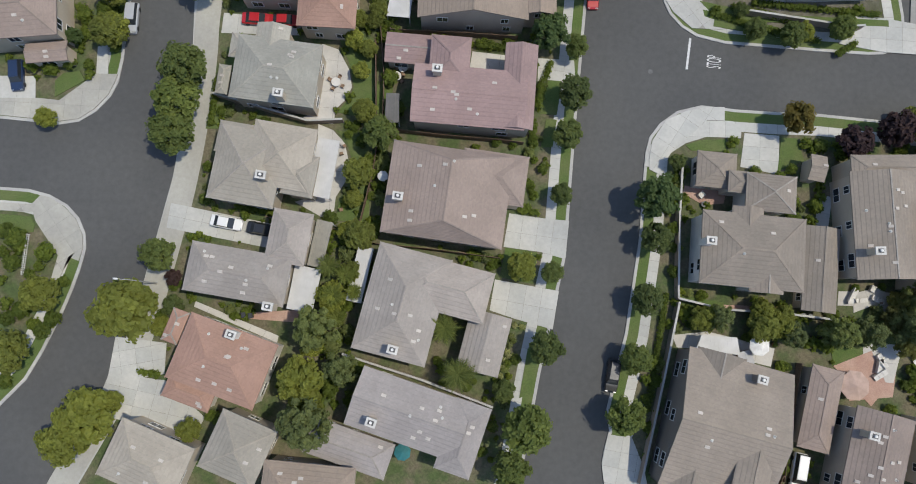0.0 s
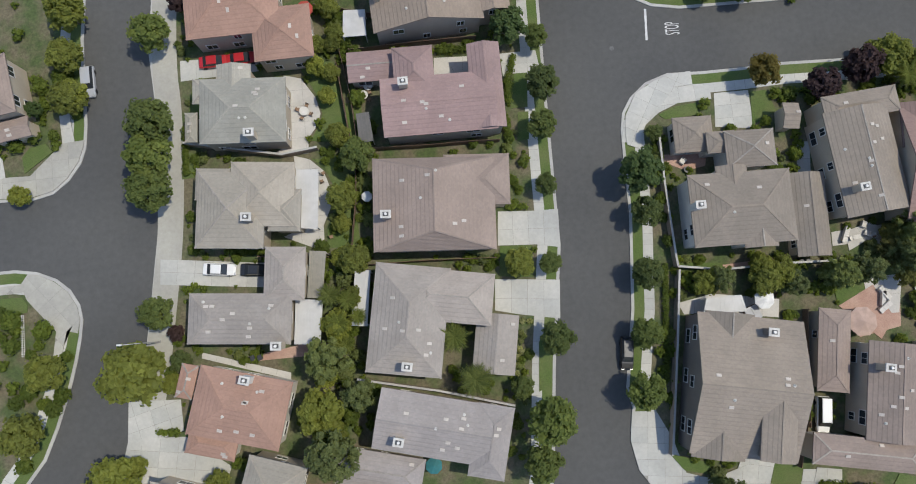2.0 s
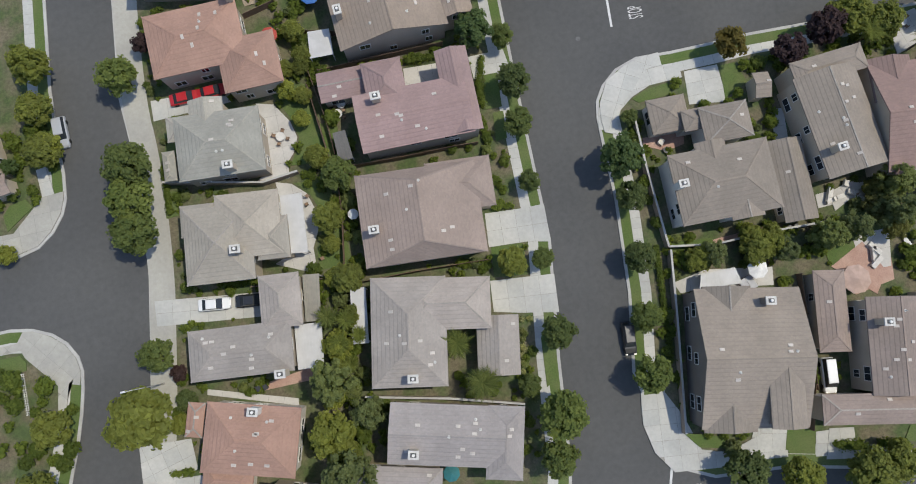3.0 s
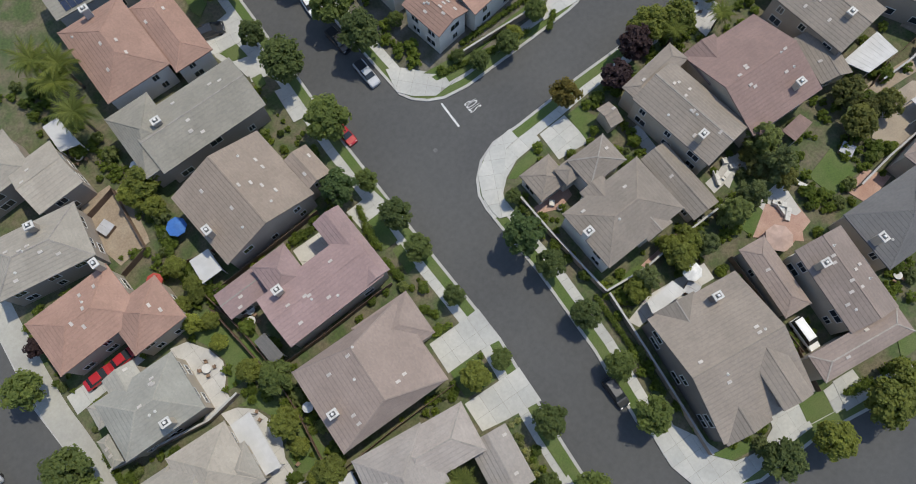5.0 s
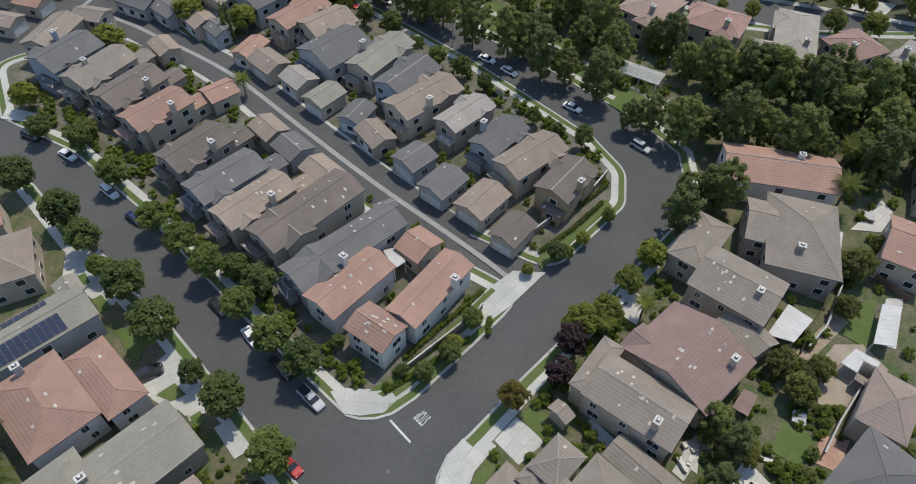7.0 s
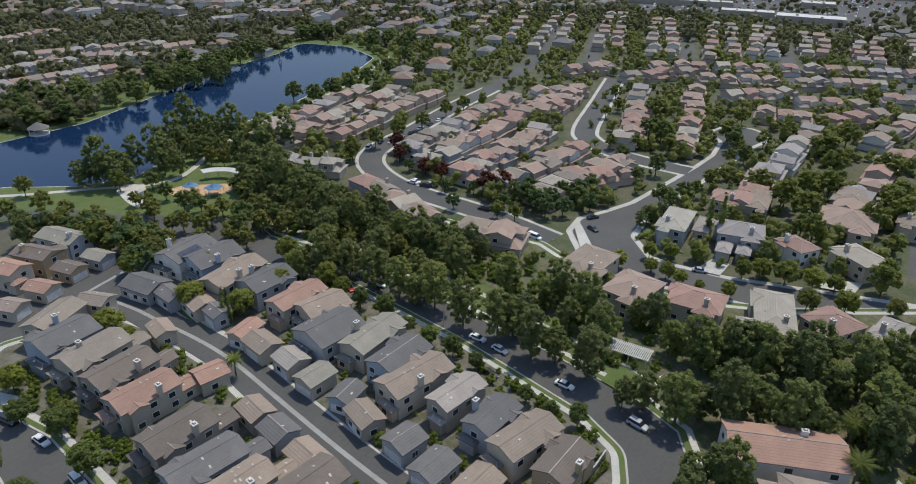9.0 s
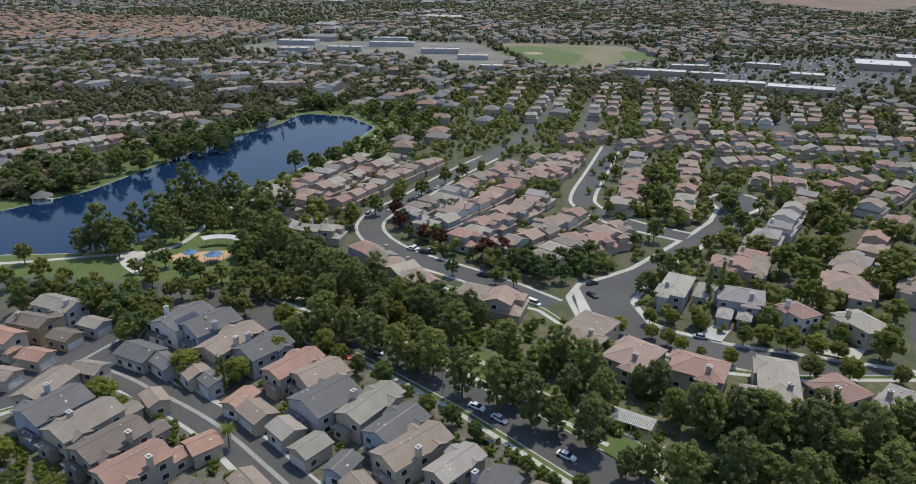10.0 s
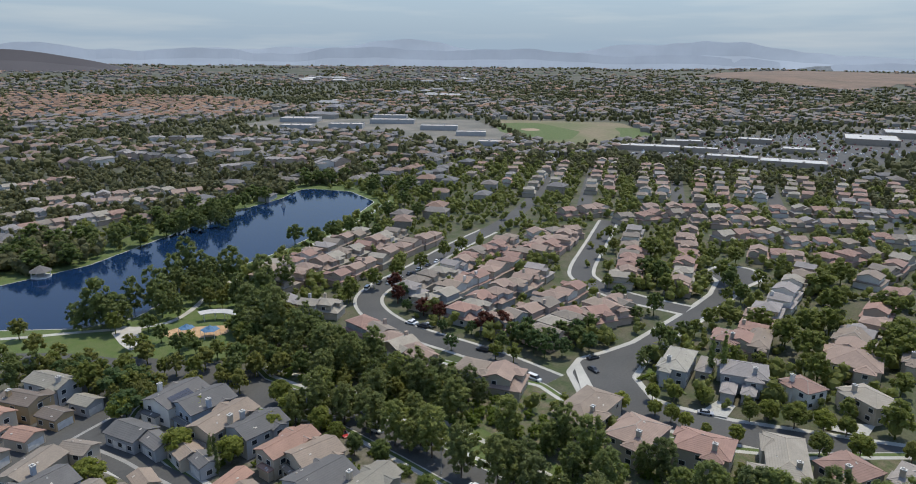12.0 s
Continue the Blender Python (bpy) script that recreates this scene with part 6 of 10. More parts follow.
sheet("road_bend_walk", grown(BEND, -2.1), -0.045, CONCRETE, "pale concrete footway", "pavement")
S5 = [(187, 104), (190, 126), (190, 147), (189, 170), (194, 190), (204, 206), (221, 214), (245, 217), (277, 225), (308, 231), (338, 235), (401, 250), (520, 300), (700, 380)]
band("road_lakeside", S5, 10.0, -0.018, ASPHALT, "dark asphalt street along the row houses", "road")
band("road_lakeside_kerb", S5[:11], 13.0, -0.044, CONCRETE, "pale concrete kerb and footway", "pavement")
S6 = [(279, 92), (278, 114), (281, 130), (288, 143), (298, 153), (348, 169), (410, 190)]
band("road_cross", S6, 10.0, -0.016, ASPHALT, "dark asphalt street", "road")
band("road_cross_kerb", S6, 13.6, -0.043, CONCRETE, "pale concrete kerb and footway", "pavement")
band("road_far", [(430, 150), (585, 210), (720, 262)], 10.0, -0.02, ASPHALT, "dark asphalt street", "road")
band("road_far", [(420, 215), (441, 224), (536, 268), (680, 330)], 10.0, -0.021, ASPHALT, "dark asphalt street", "road")
band("road_far", [(450, 88), (531, 117), (638, 147)], 10.0, -0.022, ASPHALT, "dark asphalt street", "road")
band("road_far", [(300, 8), (420, 4), (532, 55), (607, 62)], 10.0, -0.023, ASPHALT, "dark asphalt street", "road")
band("road_far", [(235, 2), (300, 8)], 10.0, -0.0235, ASPHALT, "dark asphalt street", "road")
band("parkway_path", [(137, 45), (141, 80), (146, 120), (142, 150), (136, 185)], 1.8, 0.17, CONCRETE, "pale concrete path through the greenbelt", "path")

FAR_ROOFS = [(PINK, "pinkish tan"), (TANG, "grey tan"), (PINK, "pinkish tan"), (TAN, "tan"), (PINKR, "pinkish red"), (PINKR, "pinkish red"), (TANB, "tan brown"), (PINK, "pinkish tan"), (GREYV, "grey")]
APARTMENT_ROOFS = [(GREYV, "grey"), (SLATE, "dark grey"), (MAUVEB, "mauve brown"), (GREYV, "grey")]
PEACH = surface("stucco_peach", (0.5, 0.385, 0.31), (0.44, 0.345, 0.28), 0.3, 12.0, 0.95, 0.15, 0.08, 0.08, world_space=False)
FAR_WALLS = [CREAM, PEACH, CREAM, BEIGE, WHITE, PEACH, GREYW]
far_rnd = random.Random(23)
ROW_MATS = [PINK, TANG, TAN, PINKR, TANB, GREYV, SLATE, MAUVEB, CREAM, PEACH, WHITE]
ROW_PLACES = []


row_v, row_f, row_m = [], [], []


def joined_house(x, y, turn, wings, roof, wall):
    """Adds a distant house to the joined rows."""
    ca, sa = math.cos(radians(turn)), math.sin(radians(turn))
    for cx, cy, w, d, z, style, axis in wings:
        bm, lines, rise = roof_mesh(w, d, z + 0.2, style, axis)
        bmesh.ops.recalc_face_normals(bm, faces=bm.faces)
        k = len(bm.faces)
        if style == "g":
            lw, ld = (w, d) if axis == "x" else (d, w)
            for e in (-1, 1):
                tri = [(e * (lw / 2 - EAVE), q * (ld / 2 - EAVE), z + 0.08 + h) for q, h in ((-1, 0), (1, 0), (0, PITCH * (ld / 2 - EAVE)))]
                bm.faces.new([bm.verts.new(p if axis == "x" else (-p[1], p[0], p[2])) for p in tri])
        block(bm, -w / 2 + EAVE, w / 2 - EAVE, -d / 2 + EAVE, d / 2 - EAVE, -0.1, z + 0.08)
        bm.verts.index_update()
        b = len(row_v)
        row_v.extend((x + (cx + v.co.x) * ca - (cy + v.co.y) * sa, y + (cx + v.co.x) * sa + (cy + v.co.y) * ca, v.co.z) for v in bm.verts)
        for i, f in enumerate(bm.faces):
            row_f.append(tuple(b + v.index for v in f.verts))
            row_m.append(roof if i < k else wall)
        bm.free()


def house_row(a, b, count, face, width=11.0, depth=13.0, eaves=5.6, roofs=FAR_ROOFS):
    """A row of houses from a to b, their fronts turned by face degrees from the row; each a low wide storey with a narrower one on it."""
    a, b = Vector(a), Vector(b)
    d = b - a
    turn = math.degrees(math.atan2(d.y, d.x))
    for i in range(count):
        p = a + d * ((i + 0.5) / count) + Vector((far_rnd.uniform(-1.0, 1.0), far_rnd.uniform(-1.8, 1.8)))
        roof, tone = far_rnd.choice(roofs)
        w, dp = width * far_rnd.uniform(0.92, 1.12), depth * far_rnd.uniform(0.88, 1.1)
        s = far_rnd.choice((-1, 1))
        e = eaves + far_rnd.uniform(-0.3, 0.4)
        wings = [(0, dp * 0.08, w * 0.86, dp * 0.72, e, far_rnd.choice("hgg"), far_rnd.choice("xxy")), (s * w * 0.2, -dp * 0.26, w * 0.44, dp * 0.46, e - 0.25, far_rnd.choice("hgg"), "y"),
                 (0, -dp * 0.02, w * 1.04, dp * 1.02, 2.9, "h", "y" if dp > w else "x")]
        if p.length > 335:
            joined_house(p.x, p.y, turn + face + far_rnd.uniform(-6, 6), wings, ROW_MATS.index(roof), len(ROW_MATS) - 1 - far_rnd.randrange(3))
            ROW_PLACES.append((p.x, p.y))
            continue
        house(f"two-storey stucco house with a {tone} tile roof in a row", roof, far_rnd.choice(FAR_WALLS), p.x, p.y, turn + face + far_rnd.uniform(-6, 6), wings, chimney=(w * 0.3, dp * 0.2) if far_rnd.random() < 0.3 and p.length < 330 else None, vents=0, group="row houses", far=True)


close_row = dict(width=9.8, depth=12.5)
house_row((206, 176), (330, 188), 13, 180, **close_row)
house_row((214, 194), (322, 206), 12, 0, **close_row)
house_row((206, 158), (280, 162), 9, 0, **close_row)
house_row((206, 140), (266, 136), 7, 180, **close_row)
house_row((206, 124), (262, 114), 6, 0, **close_row)
house_row((190, 261), (280, 281), 10, 180, **close_row)
house_row((186, 244), (290, 264), 11, 0, **close_row)
house_row((206, 229), (300, 246), 9, 180, **close_row)
house_row((175, 181), (168, 140), 5, 90, width=11.0, depth=13.5)
house_row((168, 127), (173, 108), 2, 90, width=13.0, depth=14.0)
house_row((294, 124), (340, 142), 4, 0, **close_row)
house_row((300, 176), (350, 188), 4, 0)
house_row((282, 124), (391, 164), 6, 90)
house_row((290, 101), (406, 136), 7, -90)
house_row((242, 62), (367, 62), 9, 90)
house_row((259, 31), (352, 25), 6, 90)
house_row((356, 38), (418, 25), 4, 90)
house_row((380, 62), (417, 41), 3, 0)
house_row((408, 82), (430, 51), 3, 0)
house_row((396, 118), (430, 88), 4, 0)
house_row((375, 93), (382, 70), 3, 0)
house_row((231, 122), (259, 108), 4, 0)
house_row((450, 45), (459, 23), 3, 0)
house_row((430, 145), (453, 102), 4, 0)
house_row((458, 96), (485, 49), 5, 0)
house_row((405, 181), (445, 154), 4, 0)
house_row((445, 182), (489, 118), 6, 0)
house_row((494, 112), (534, 35), 7, 0)
house_row((330, 202), (363, 184), 3, 0)
house_row((393, 216), (430, 201), 3, 0)
house_row((468, 348), (600, 409), 5, 90, **close_row)
house_row((459, 306), (621, 386), 6, 90, **close_row)
house_row((435, 267), (616, 351), 7, 90, **close_row)
house_row((491, 277), (599, 326), 5, 90, **close_row)
house_row((475, 237), (641, 308), 7, 90, **close_row)
house_row((477, 223), (650, 298), 7, 90, **close_row)
house_row((468, 192), (639, 261), 7, 90, **close_row)
house_row((482, 182), (641, 248), 7, 90, **close_row)
house_row((490, 160), (652, 212), 7, 90, **close_row)
house_row((509, 149), (655, 198), 6, 90, **close_row)
house_row((524, 139), (656, 176), 6, 90, **close_row)
house_row((527, 128), (656, 165), 5, 90, **close_row)
house_row((549, 109), (649, 135), 5, 90, **close_row)
house_row((551, 99), (650, 123), 4, 90, **close_row)
house_row((545, 74), (658, 96), 5, 90, **close_row)
house_row((553, 64), (661, 83), 5, 90, **close_row)
house_row((567, 41), (667, 58), 5, 90, **close_row)
house_row((344, 692), (364, 594), 5, 0, roofs=APARTMENT_ROOFS, width=20.0, depth=13.0, eaves=8.2)
house_row((399, 628), (434, 601), 3, 0, roofs=APARTMENT_ROOFS, width=20.0, depth=13.0, eaves=8.2)
house_row((404, 537), (432, 515), 3, 0, roofs=APARTMENT_ROOFS, width=20.0, depth=13.0, eaves=8.2)
house_row((474, 710), (539, 602), 6, 0, roofs=APARTMENT_ROOFS, width=20.0, depth=13.0, eaves=8.2)
house_row((545, 594), (555, 535), 3, 0, roofs=APARTMENT_ROOFS, width=20.0, depth=13.0, eaves=8.2)
house_row((275, 655), (315, 652), 3, 0, roofs=APARTMENT_ROOFS, width=20.0, depth=13.0, eaves=8.2)
house_row((353, 532), (383, 522), 2, 0, roofs=APARTMENT_ROOFS, width=20.0, depth=13.0, eaves=8.2)
house_row((419, 485), (450, 471), 2, 0, roofs=APARTMENT_ROOFS, width=20.0, depth=13.0, eaves=8.2)
house_row((423, 785), (474, 746), 3, 0, roofs=APARTMENT_ROOFS, width=20.0, depth=13.0, eaves=8.2)
house_row((148, 435), (214, 433), 8, 0)
house_row((159, 474), (210, 472), 6, 0)
house_row((188, 514), (279, 481), 9, 0)
house_row((198, 578), (253, 584), 5, 0)
house_row((217, 478), (248, 451), 4, 0)
house_row((267, 468), (289, 459), 2, 0)
GREY_ROOFS = [r for r in FAR_ROOFS if "grey" in r[1]] or FAR_ROOFS
house_row((171, 222), (184, 199), 3, 90, width=9.5, depth=11.5, roofs=GREY_ROOFS)


# ---- the far town ----
def inside_poly(poly, x, y):
    hit, k = False, len(poly)
    for i in range(k):
        (ax, ay), (bx, by) = poly[i], poly[i - 1]
        if (ay > y) != (by > y) and x < (bx - ax) * (y - ay) / (by - ay) + ax:
            hit = not hit
    return hit


FIELD = [(985, 680), (1080, 488), (905, 352), (715, 400), (800, 520)]
GREEN_A = [(930, 640), (985, 590), (905, 470), (800, 430), (770, 480), (830, 560)]
GREEN_B = [(930, 420), (1010, 470), (1000, 380), (880, 345), (830, 375)]
INFIELD = [(880, 560), (905, 545), (880, 520), (860, 535)]
MALL = [(690, 350), (880, 330), (1300, 120), (1280, 20), (700, 100)]
SCHOOL = [(640, 440), (800, 520), (960, 700), (760, 960), (600, 900), (700, 640)]
KEEP_OUT = [FIELD, MALL, SCHOOL]
sheet("school_field", rounded(FIELD, 30), -0.02, surface("worn_dry_turf", (0.2, 0.165, 0.1), (0.13, 0.14, 0.06), 0.012, 0.2, 0.95, 0.3, 0.25), "worn dry turf round the sports fields", "field")
sheet("sports_field", rounded(GREEN_A, 25), 0.01, LAWN, "mown green sports field", "field")
sheet("sports_field", rounded(GREEN_B, 20), 0.012, LAWN, "mown green sports field", "field")
sheet("field_infield", rounded(INFIELD, 12), 0.03, surface("infield_sand", (0.36, 0.27, 0.18), (0.3, 0.22, 0.15), 0.05, 0.5), "bare sandy infield", "field")
sheet("parking_lot", MALL, -0.03, ASPHALT, "dark asphalt parking lot of the shopping centre", "parking lot")
sheet("school_yard", SCHOOL, -0.03, surface("worn_yard", (0.2, 0.18, 0.15), (0.12, 0.12, 0.1), 0.02, 0.3), "worn yard between the school buildings", "yard")


def big_box(x, y, w, d, h, turn, wall, top, label):
    g = thing("flat_roofed_building", x, y, -0.02, turn, label, "building", "flat-roofed buildings")
    bm = bmesh.new()
    block(bm, -w / 2, w / 2, -d / 2, d / 2, 0, h)
    part("wall", bm, wall, g)
    bm = bmesh.new()
    block(bm, -w / 2 + 0.4, w / 2 - 0.4, -d / 2 + 0.4, d / 2 - 0.4, h, h + 0.25)
    part("roof", bm, top, g)
    for sx0, sx1, sy0, sy1 in ((-w / 2, w / 2, -d / 2, -d / 2 + 0.4), (-w / 2, w / 2, d / 2 - 0.4, d / 2), (-w / 2, -w / 2 + 0.4, -d / 2 + 0.4, d / 2 - 0.4), (w / 2 - 0.4, w / 2, -d / 2 + 0.4, d / 2 - 0.4)):
        bm = bmesh.new()
        block(bm, sx0, sx1, sy0, sy1, h, h + 0.9)
        part("parapet", bm, wall, g)
    for i in range(2):
        bm = bmesh.new()
        u, v = (i - 1) * w * 0.28, (0.2 if i % 2 else -0.15) * d
        block(bm, u - 1.5, u + 1.5, v - 1.2, v + 1.2, h + 0.25, h + 1.6)
        part("roof_unit", bm, VENT, g)


for bx, by, bw, bd, bh, bt in ((772, 318, 24, 80, 5, 20), (744, 210, 22, 50, 5, 15), (738, 150, 28, 60, 6, 12), (790, 258, 18, 36, 5, 18), (1030, 120, 70, 60, 7, 10), (1150, 84, 60, 70, 7, 10), (860, 170, 26, 34, 5, 12), (930, 236, 24, 40, 5, 12), (850, 300, 20, 44, 5, 30)):
    big_box(bx, by, bw, bd, bh, bt, BEIGE, PATIOWHITE, "flat-roofed shopping centre building with a white roof")
for bx, by, bw, bd, bh, bt in ((742, 890, 36, 60, 6, 35), (820, 760, 26, 70, 6, 35), (790, 640, 24, 54, 6, 35), (690, 470, 20, 44, 5, 30), (880, 820, 26, 56, 6, 35), (660, 800, 30, 44, 6, 35), (720, 760, 24, 50, 6, 35), (760, 560, 22, 40, 5, 35)):
    big_box(bx, by, bw, bd, bh, bt, GREYW, VENT, "flat-roofed school building with a pale grey roof")

# many small houses and trees, too far to tell one by one
sv, sf, sm = [], [], []
tv, tf = [], []
far_rng = np.random.default_rng(5)
DIR, NRM = np.array([0.93, 0.37]), np.array([-0.37, 0.93])
bmc = bmesh.new()
bmesh.ops.create_icosphere(bmc, subdivisions=1, radius=1.0)
ICO_V = np.array([v.co[:] for v in bmc.verts])
ICO_F = [[v.index for v in f.verts] for f in bmc.faces]
bmc.free()


def far_house(x, y, w, d, h, a, tone=1):
    ca, sa = math.cos(a), math.sin(a)
    rise = min(w, d) * 0.19

    g = land(x, y)

    def put(u, v, z):
        sv.append((x + u * ca - v * sa, y + u * sa + v * ca, z + g))
    b = len(sv)
    for z in (-0.1, h):
        for u, v in ((-w, -d), (w, -d), (w, d), (-w, d)):
            put(u / 2, v / 2, z)
    for k in range(4):
        sf.append((b + k, b + (k + 1) % 4, b + 4 + (k + 1) % 4, b + 4 + k))
        sm.append(0)
    b = len(sv)
    for u, v in ((-w, -d), (w, -d), (w, d), (-w, d)):
        put(u * 0.54, v * 0.54, h)
    run = max(0.0, w - d) / 2 + 0.15 * w
    put(-run, 0, h + rise)
    put(run, 0, h + rise)
    for f in ((0, 1, 5, 4), (2, 3, 4, 5), (1, 2, 5), (3, 0, 4), (3, 2, 1, 0)):
        sf.append(tuple(b + k for k in f))
        sm.append(tone)


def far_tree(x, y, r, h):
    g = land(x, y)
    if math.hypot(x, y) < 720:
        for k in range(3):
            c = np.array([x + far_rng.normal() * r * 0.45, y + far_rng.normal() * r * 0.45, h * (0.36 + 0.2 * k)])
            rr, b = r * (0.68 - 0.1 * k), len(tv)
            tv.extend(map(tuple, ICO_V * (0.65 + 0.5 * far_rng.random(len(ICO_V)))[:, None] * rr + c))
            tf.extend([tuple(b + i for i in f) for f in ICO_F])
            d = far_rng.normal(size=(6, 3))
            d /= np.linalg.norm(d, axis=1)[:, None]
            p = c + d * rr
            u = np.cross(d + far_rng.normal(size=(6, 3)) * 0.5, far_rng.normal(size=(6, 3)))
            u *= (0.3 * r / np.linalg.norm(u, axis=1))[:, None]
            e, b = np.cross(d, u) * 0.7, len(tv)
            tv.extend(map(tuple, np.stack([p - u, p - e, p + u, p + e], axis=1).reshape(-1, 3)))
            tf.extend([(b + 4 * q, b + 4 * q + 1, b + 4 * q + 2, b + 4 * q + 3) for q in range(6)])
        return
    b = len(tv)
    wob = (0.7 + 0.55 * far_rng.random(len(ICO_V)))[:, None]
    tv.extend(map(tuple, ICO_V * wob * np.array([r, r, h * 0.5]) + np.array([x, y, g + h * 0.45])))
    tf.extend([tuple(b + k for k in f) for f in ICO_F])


def free(x, y, margin=0.0):
    head = math.degrees(math.atan2(x, y)) - 52.5
    r = math.hypot(x, y)
    if abs(head) > 44 or r > 4650:
        return False
    if any(inside_poly(p, x, y) for p in KEEP_OUT):
        return False
    return True


me = bpy.data.meshes.new("distant_row_houses")
me.from_pydata(row_v, [], row_f)
for mt in ROW_MATS:
    me.materials.append(mt)
me.polygons.foreach_set("material_index", row_m)
tagged(new("distant_row_houses", me), "rows of distant two-storey houses with pinkish tan roofs", "houses", "", "stuff")
ROW_SPOTS = np.array(ROW_PLACES + [o.location.xy[:] for o in scene.objects if o.type == "EMPTY" and o.name.startswith("house") and math.hypot(o.location.x, o.location.y) > 250])


def near_homes(x, y, gap=20.0):
    return bool(np.min(np.hypot(ROW_SPOTS[:, 0] - x, ROW_SPOTS[:, 1] - y)) < gap)


LAKE_ZONE = grown(SHORE, -25)
LAKE_BANK = grown(SHORE, -6)
for i in range(-70, 150):
    for j in range(-10, 70):
        c = DIR * (380 + j * 15.5) + NRM * ((i // 2) * 52 + (i % 2) * 19 + 60 * math.sin(j * 0.11 + i * 0.05)) + far_rng.normal(size=2) * 3.0
        x, y = c
        r = math.hypot(x, y)
        if not free(x, y) or r < 420 or r > 1500 or inside_poly(LAKE_ZONE, x, y):
            continue
        near_rows = near_homes(x, y)
        if near_rows or noise.noise((x * 0.004, y * 0.004, 2.0)) > 0.08 or far_rng.random() < 0.35:
            continue
        far_house(x, y, 12.5 + far_rng.random() * 3, 10 + far_rng.random() * 3, 4.5 + far_rng.random() * 1.5, math.atan2(DIR[1], DIR[0]) + far_rng.normal() * 0.12 + (far_rng.random() < 0.3) * 1.57)
BARE = rounded([(2450, 330), (2750, 820), (3000, 1120), (3800, 1150), (4400, 700), (4300, 250), (3300, 180)], 60)
RED_TILE = [(430, 1290), (560, 1130), (760, 1040), (960, 1240), (1020, 1480), (760, 1900), (600, 2060), (500, 1800)]
for i in range(-30, 60):
    for j in range(-30, 60):
        # a quarter of red-tiled houses in short rows
        x, y = 720 + i * 17 + j * 9 + far_rng.normal() * 3, 1480 + j * 30 - i * 6 + far_rng.normal() * 4
        if inside_poly(RED_TILE, x, y) and far_rng.random() < 0.82:
            far_house(x, y, 13 + far_rng.random() * 4, 11 + far_rng.random() * 3, 5 + far_rng.random(), -0.35 + far_rng.normal() * 0.1 + (far_rng.random() < 0.3) * 1.57, 2)
for _ in range(4600):
    r = 1450 + 3150 * far_rng.random() ** 1.25
    a = radians(52.5 + 44 * (far_rng.random() * 2 - 1))
    x, y = r * math.sin(a), r * math.cos(a)
    if noise.noise((x * 0.0015, y * 0.0015, 7.0)) > 0.2 or inside_poly(BARE, x, y) or inside_poly(RED_TILE, x, y) or (a > radians(56) and far_rng.random() < 0.35):
        continue
    far_house(x, y, 14 + far_rng.random() * 9, 11 + far_rng.random() * 6, 4.0 + far_rng.random() * 1.8, far_rng.random() * 3.1, 2 if far_rng.random() < 0.25 else 1)
for _ in range(130):
    # flat pale workshops and stores of the far town
    r, a = far_rng.uniform(1200, 3400), radians(far_rng.uniform(40, 54))
    x, y = r * math.sin(a), r * math.cos(a)
    if noise.noise((x * 0.002, y * 0.002, 11.0)) > 0.05 and free(x, y):
        far_house(x, y, far_rng.uniform(25, 60), far_rng.uniform(16, 30), far_rng.uniform(5, 8), 0.37 + (far_rng.random() < 0.4) * 1.57, 3)
for _ in range(20000):
    r = 380 + 2300 * far_rng.random() ** 1.5
    a = radians(52.5 + 44 * (far_rng.random() * 2 - 1))
    x, y = r * math.sin(a), r * math.cos(a)
    if not free(x, y) or inside_poly(LAKE_BANK, x, y) or (165 < x < 560 and -30 < y < 420) or near_homes(x, y, 9.0) or inside_poly(BARE, x, y):
        continue
    if r > 900 and far_rng.random() < 0.3 and noise.noise((x * 0.006, y * 0.006, 4.0)) < 0:
        continue
    if inside_poly(RED_TILE, x, y) and far_rng.random() < 0.5:
        continue
    far_tree(x, y, 2.4 + 2.9 * far_rng.random() ** 1.4, 5.5 + 6 * far_rng.random())
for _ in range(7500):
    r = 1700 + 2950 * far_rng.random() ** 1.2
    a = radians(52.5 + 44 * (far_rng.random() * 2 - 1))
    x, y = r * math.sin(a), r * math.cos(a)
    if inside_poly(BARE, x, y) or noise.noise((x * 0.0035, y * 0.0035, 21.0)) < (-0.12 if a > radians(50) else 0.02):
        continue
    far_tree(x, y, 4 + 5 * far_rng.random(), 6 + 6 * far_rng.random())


bm = bmesh.new()
grid = {}
for i in range(45):
    for j in range(25):
        x, y = 2300 + i * 50, 150 + j * 45
        if inside_poly(BARE, x, y):
            grid[i, j] = bm.verts.new((x, y, land(x, y) + 1.5))
for (i, j) in list(grid):
    q = [grid.get(k) for k in ((i, j), (i + 1, j), (i + 1, j + 1), (i, j + 1))]
    if all(q):
        bm.faces.new(q)
tagged(part("bare_hillside", bm, surface("bare_brown_slope", (0.2, 0.135, 0.095), (0.14, 0.105, 0.075), 0.006, 0.05, 0.95, 0.2, 0.3), None), "bare brown hillside beyond the town", "hillside", "", "structure")

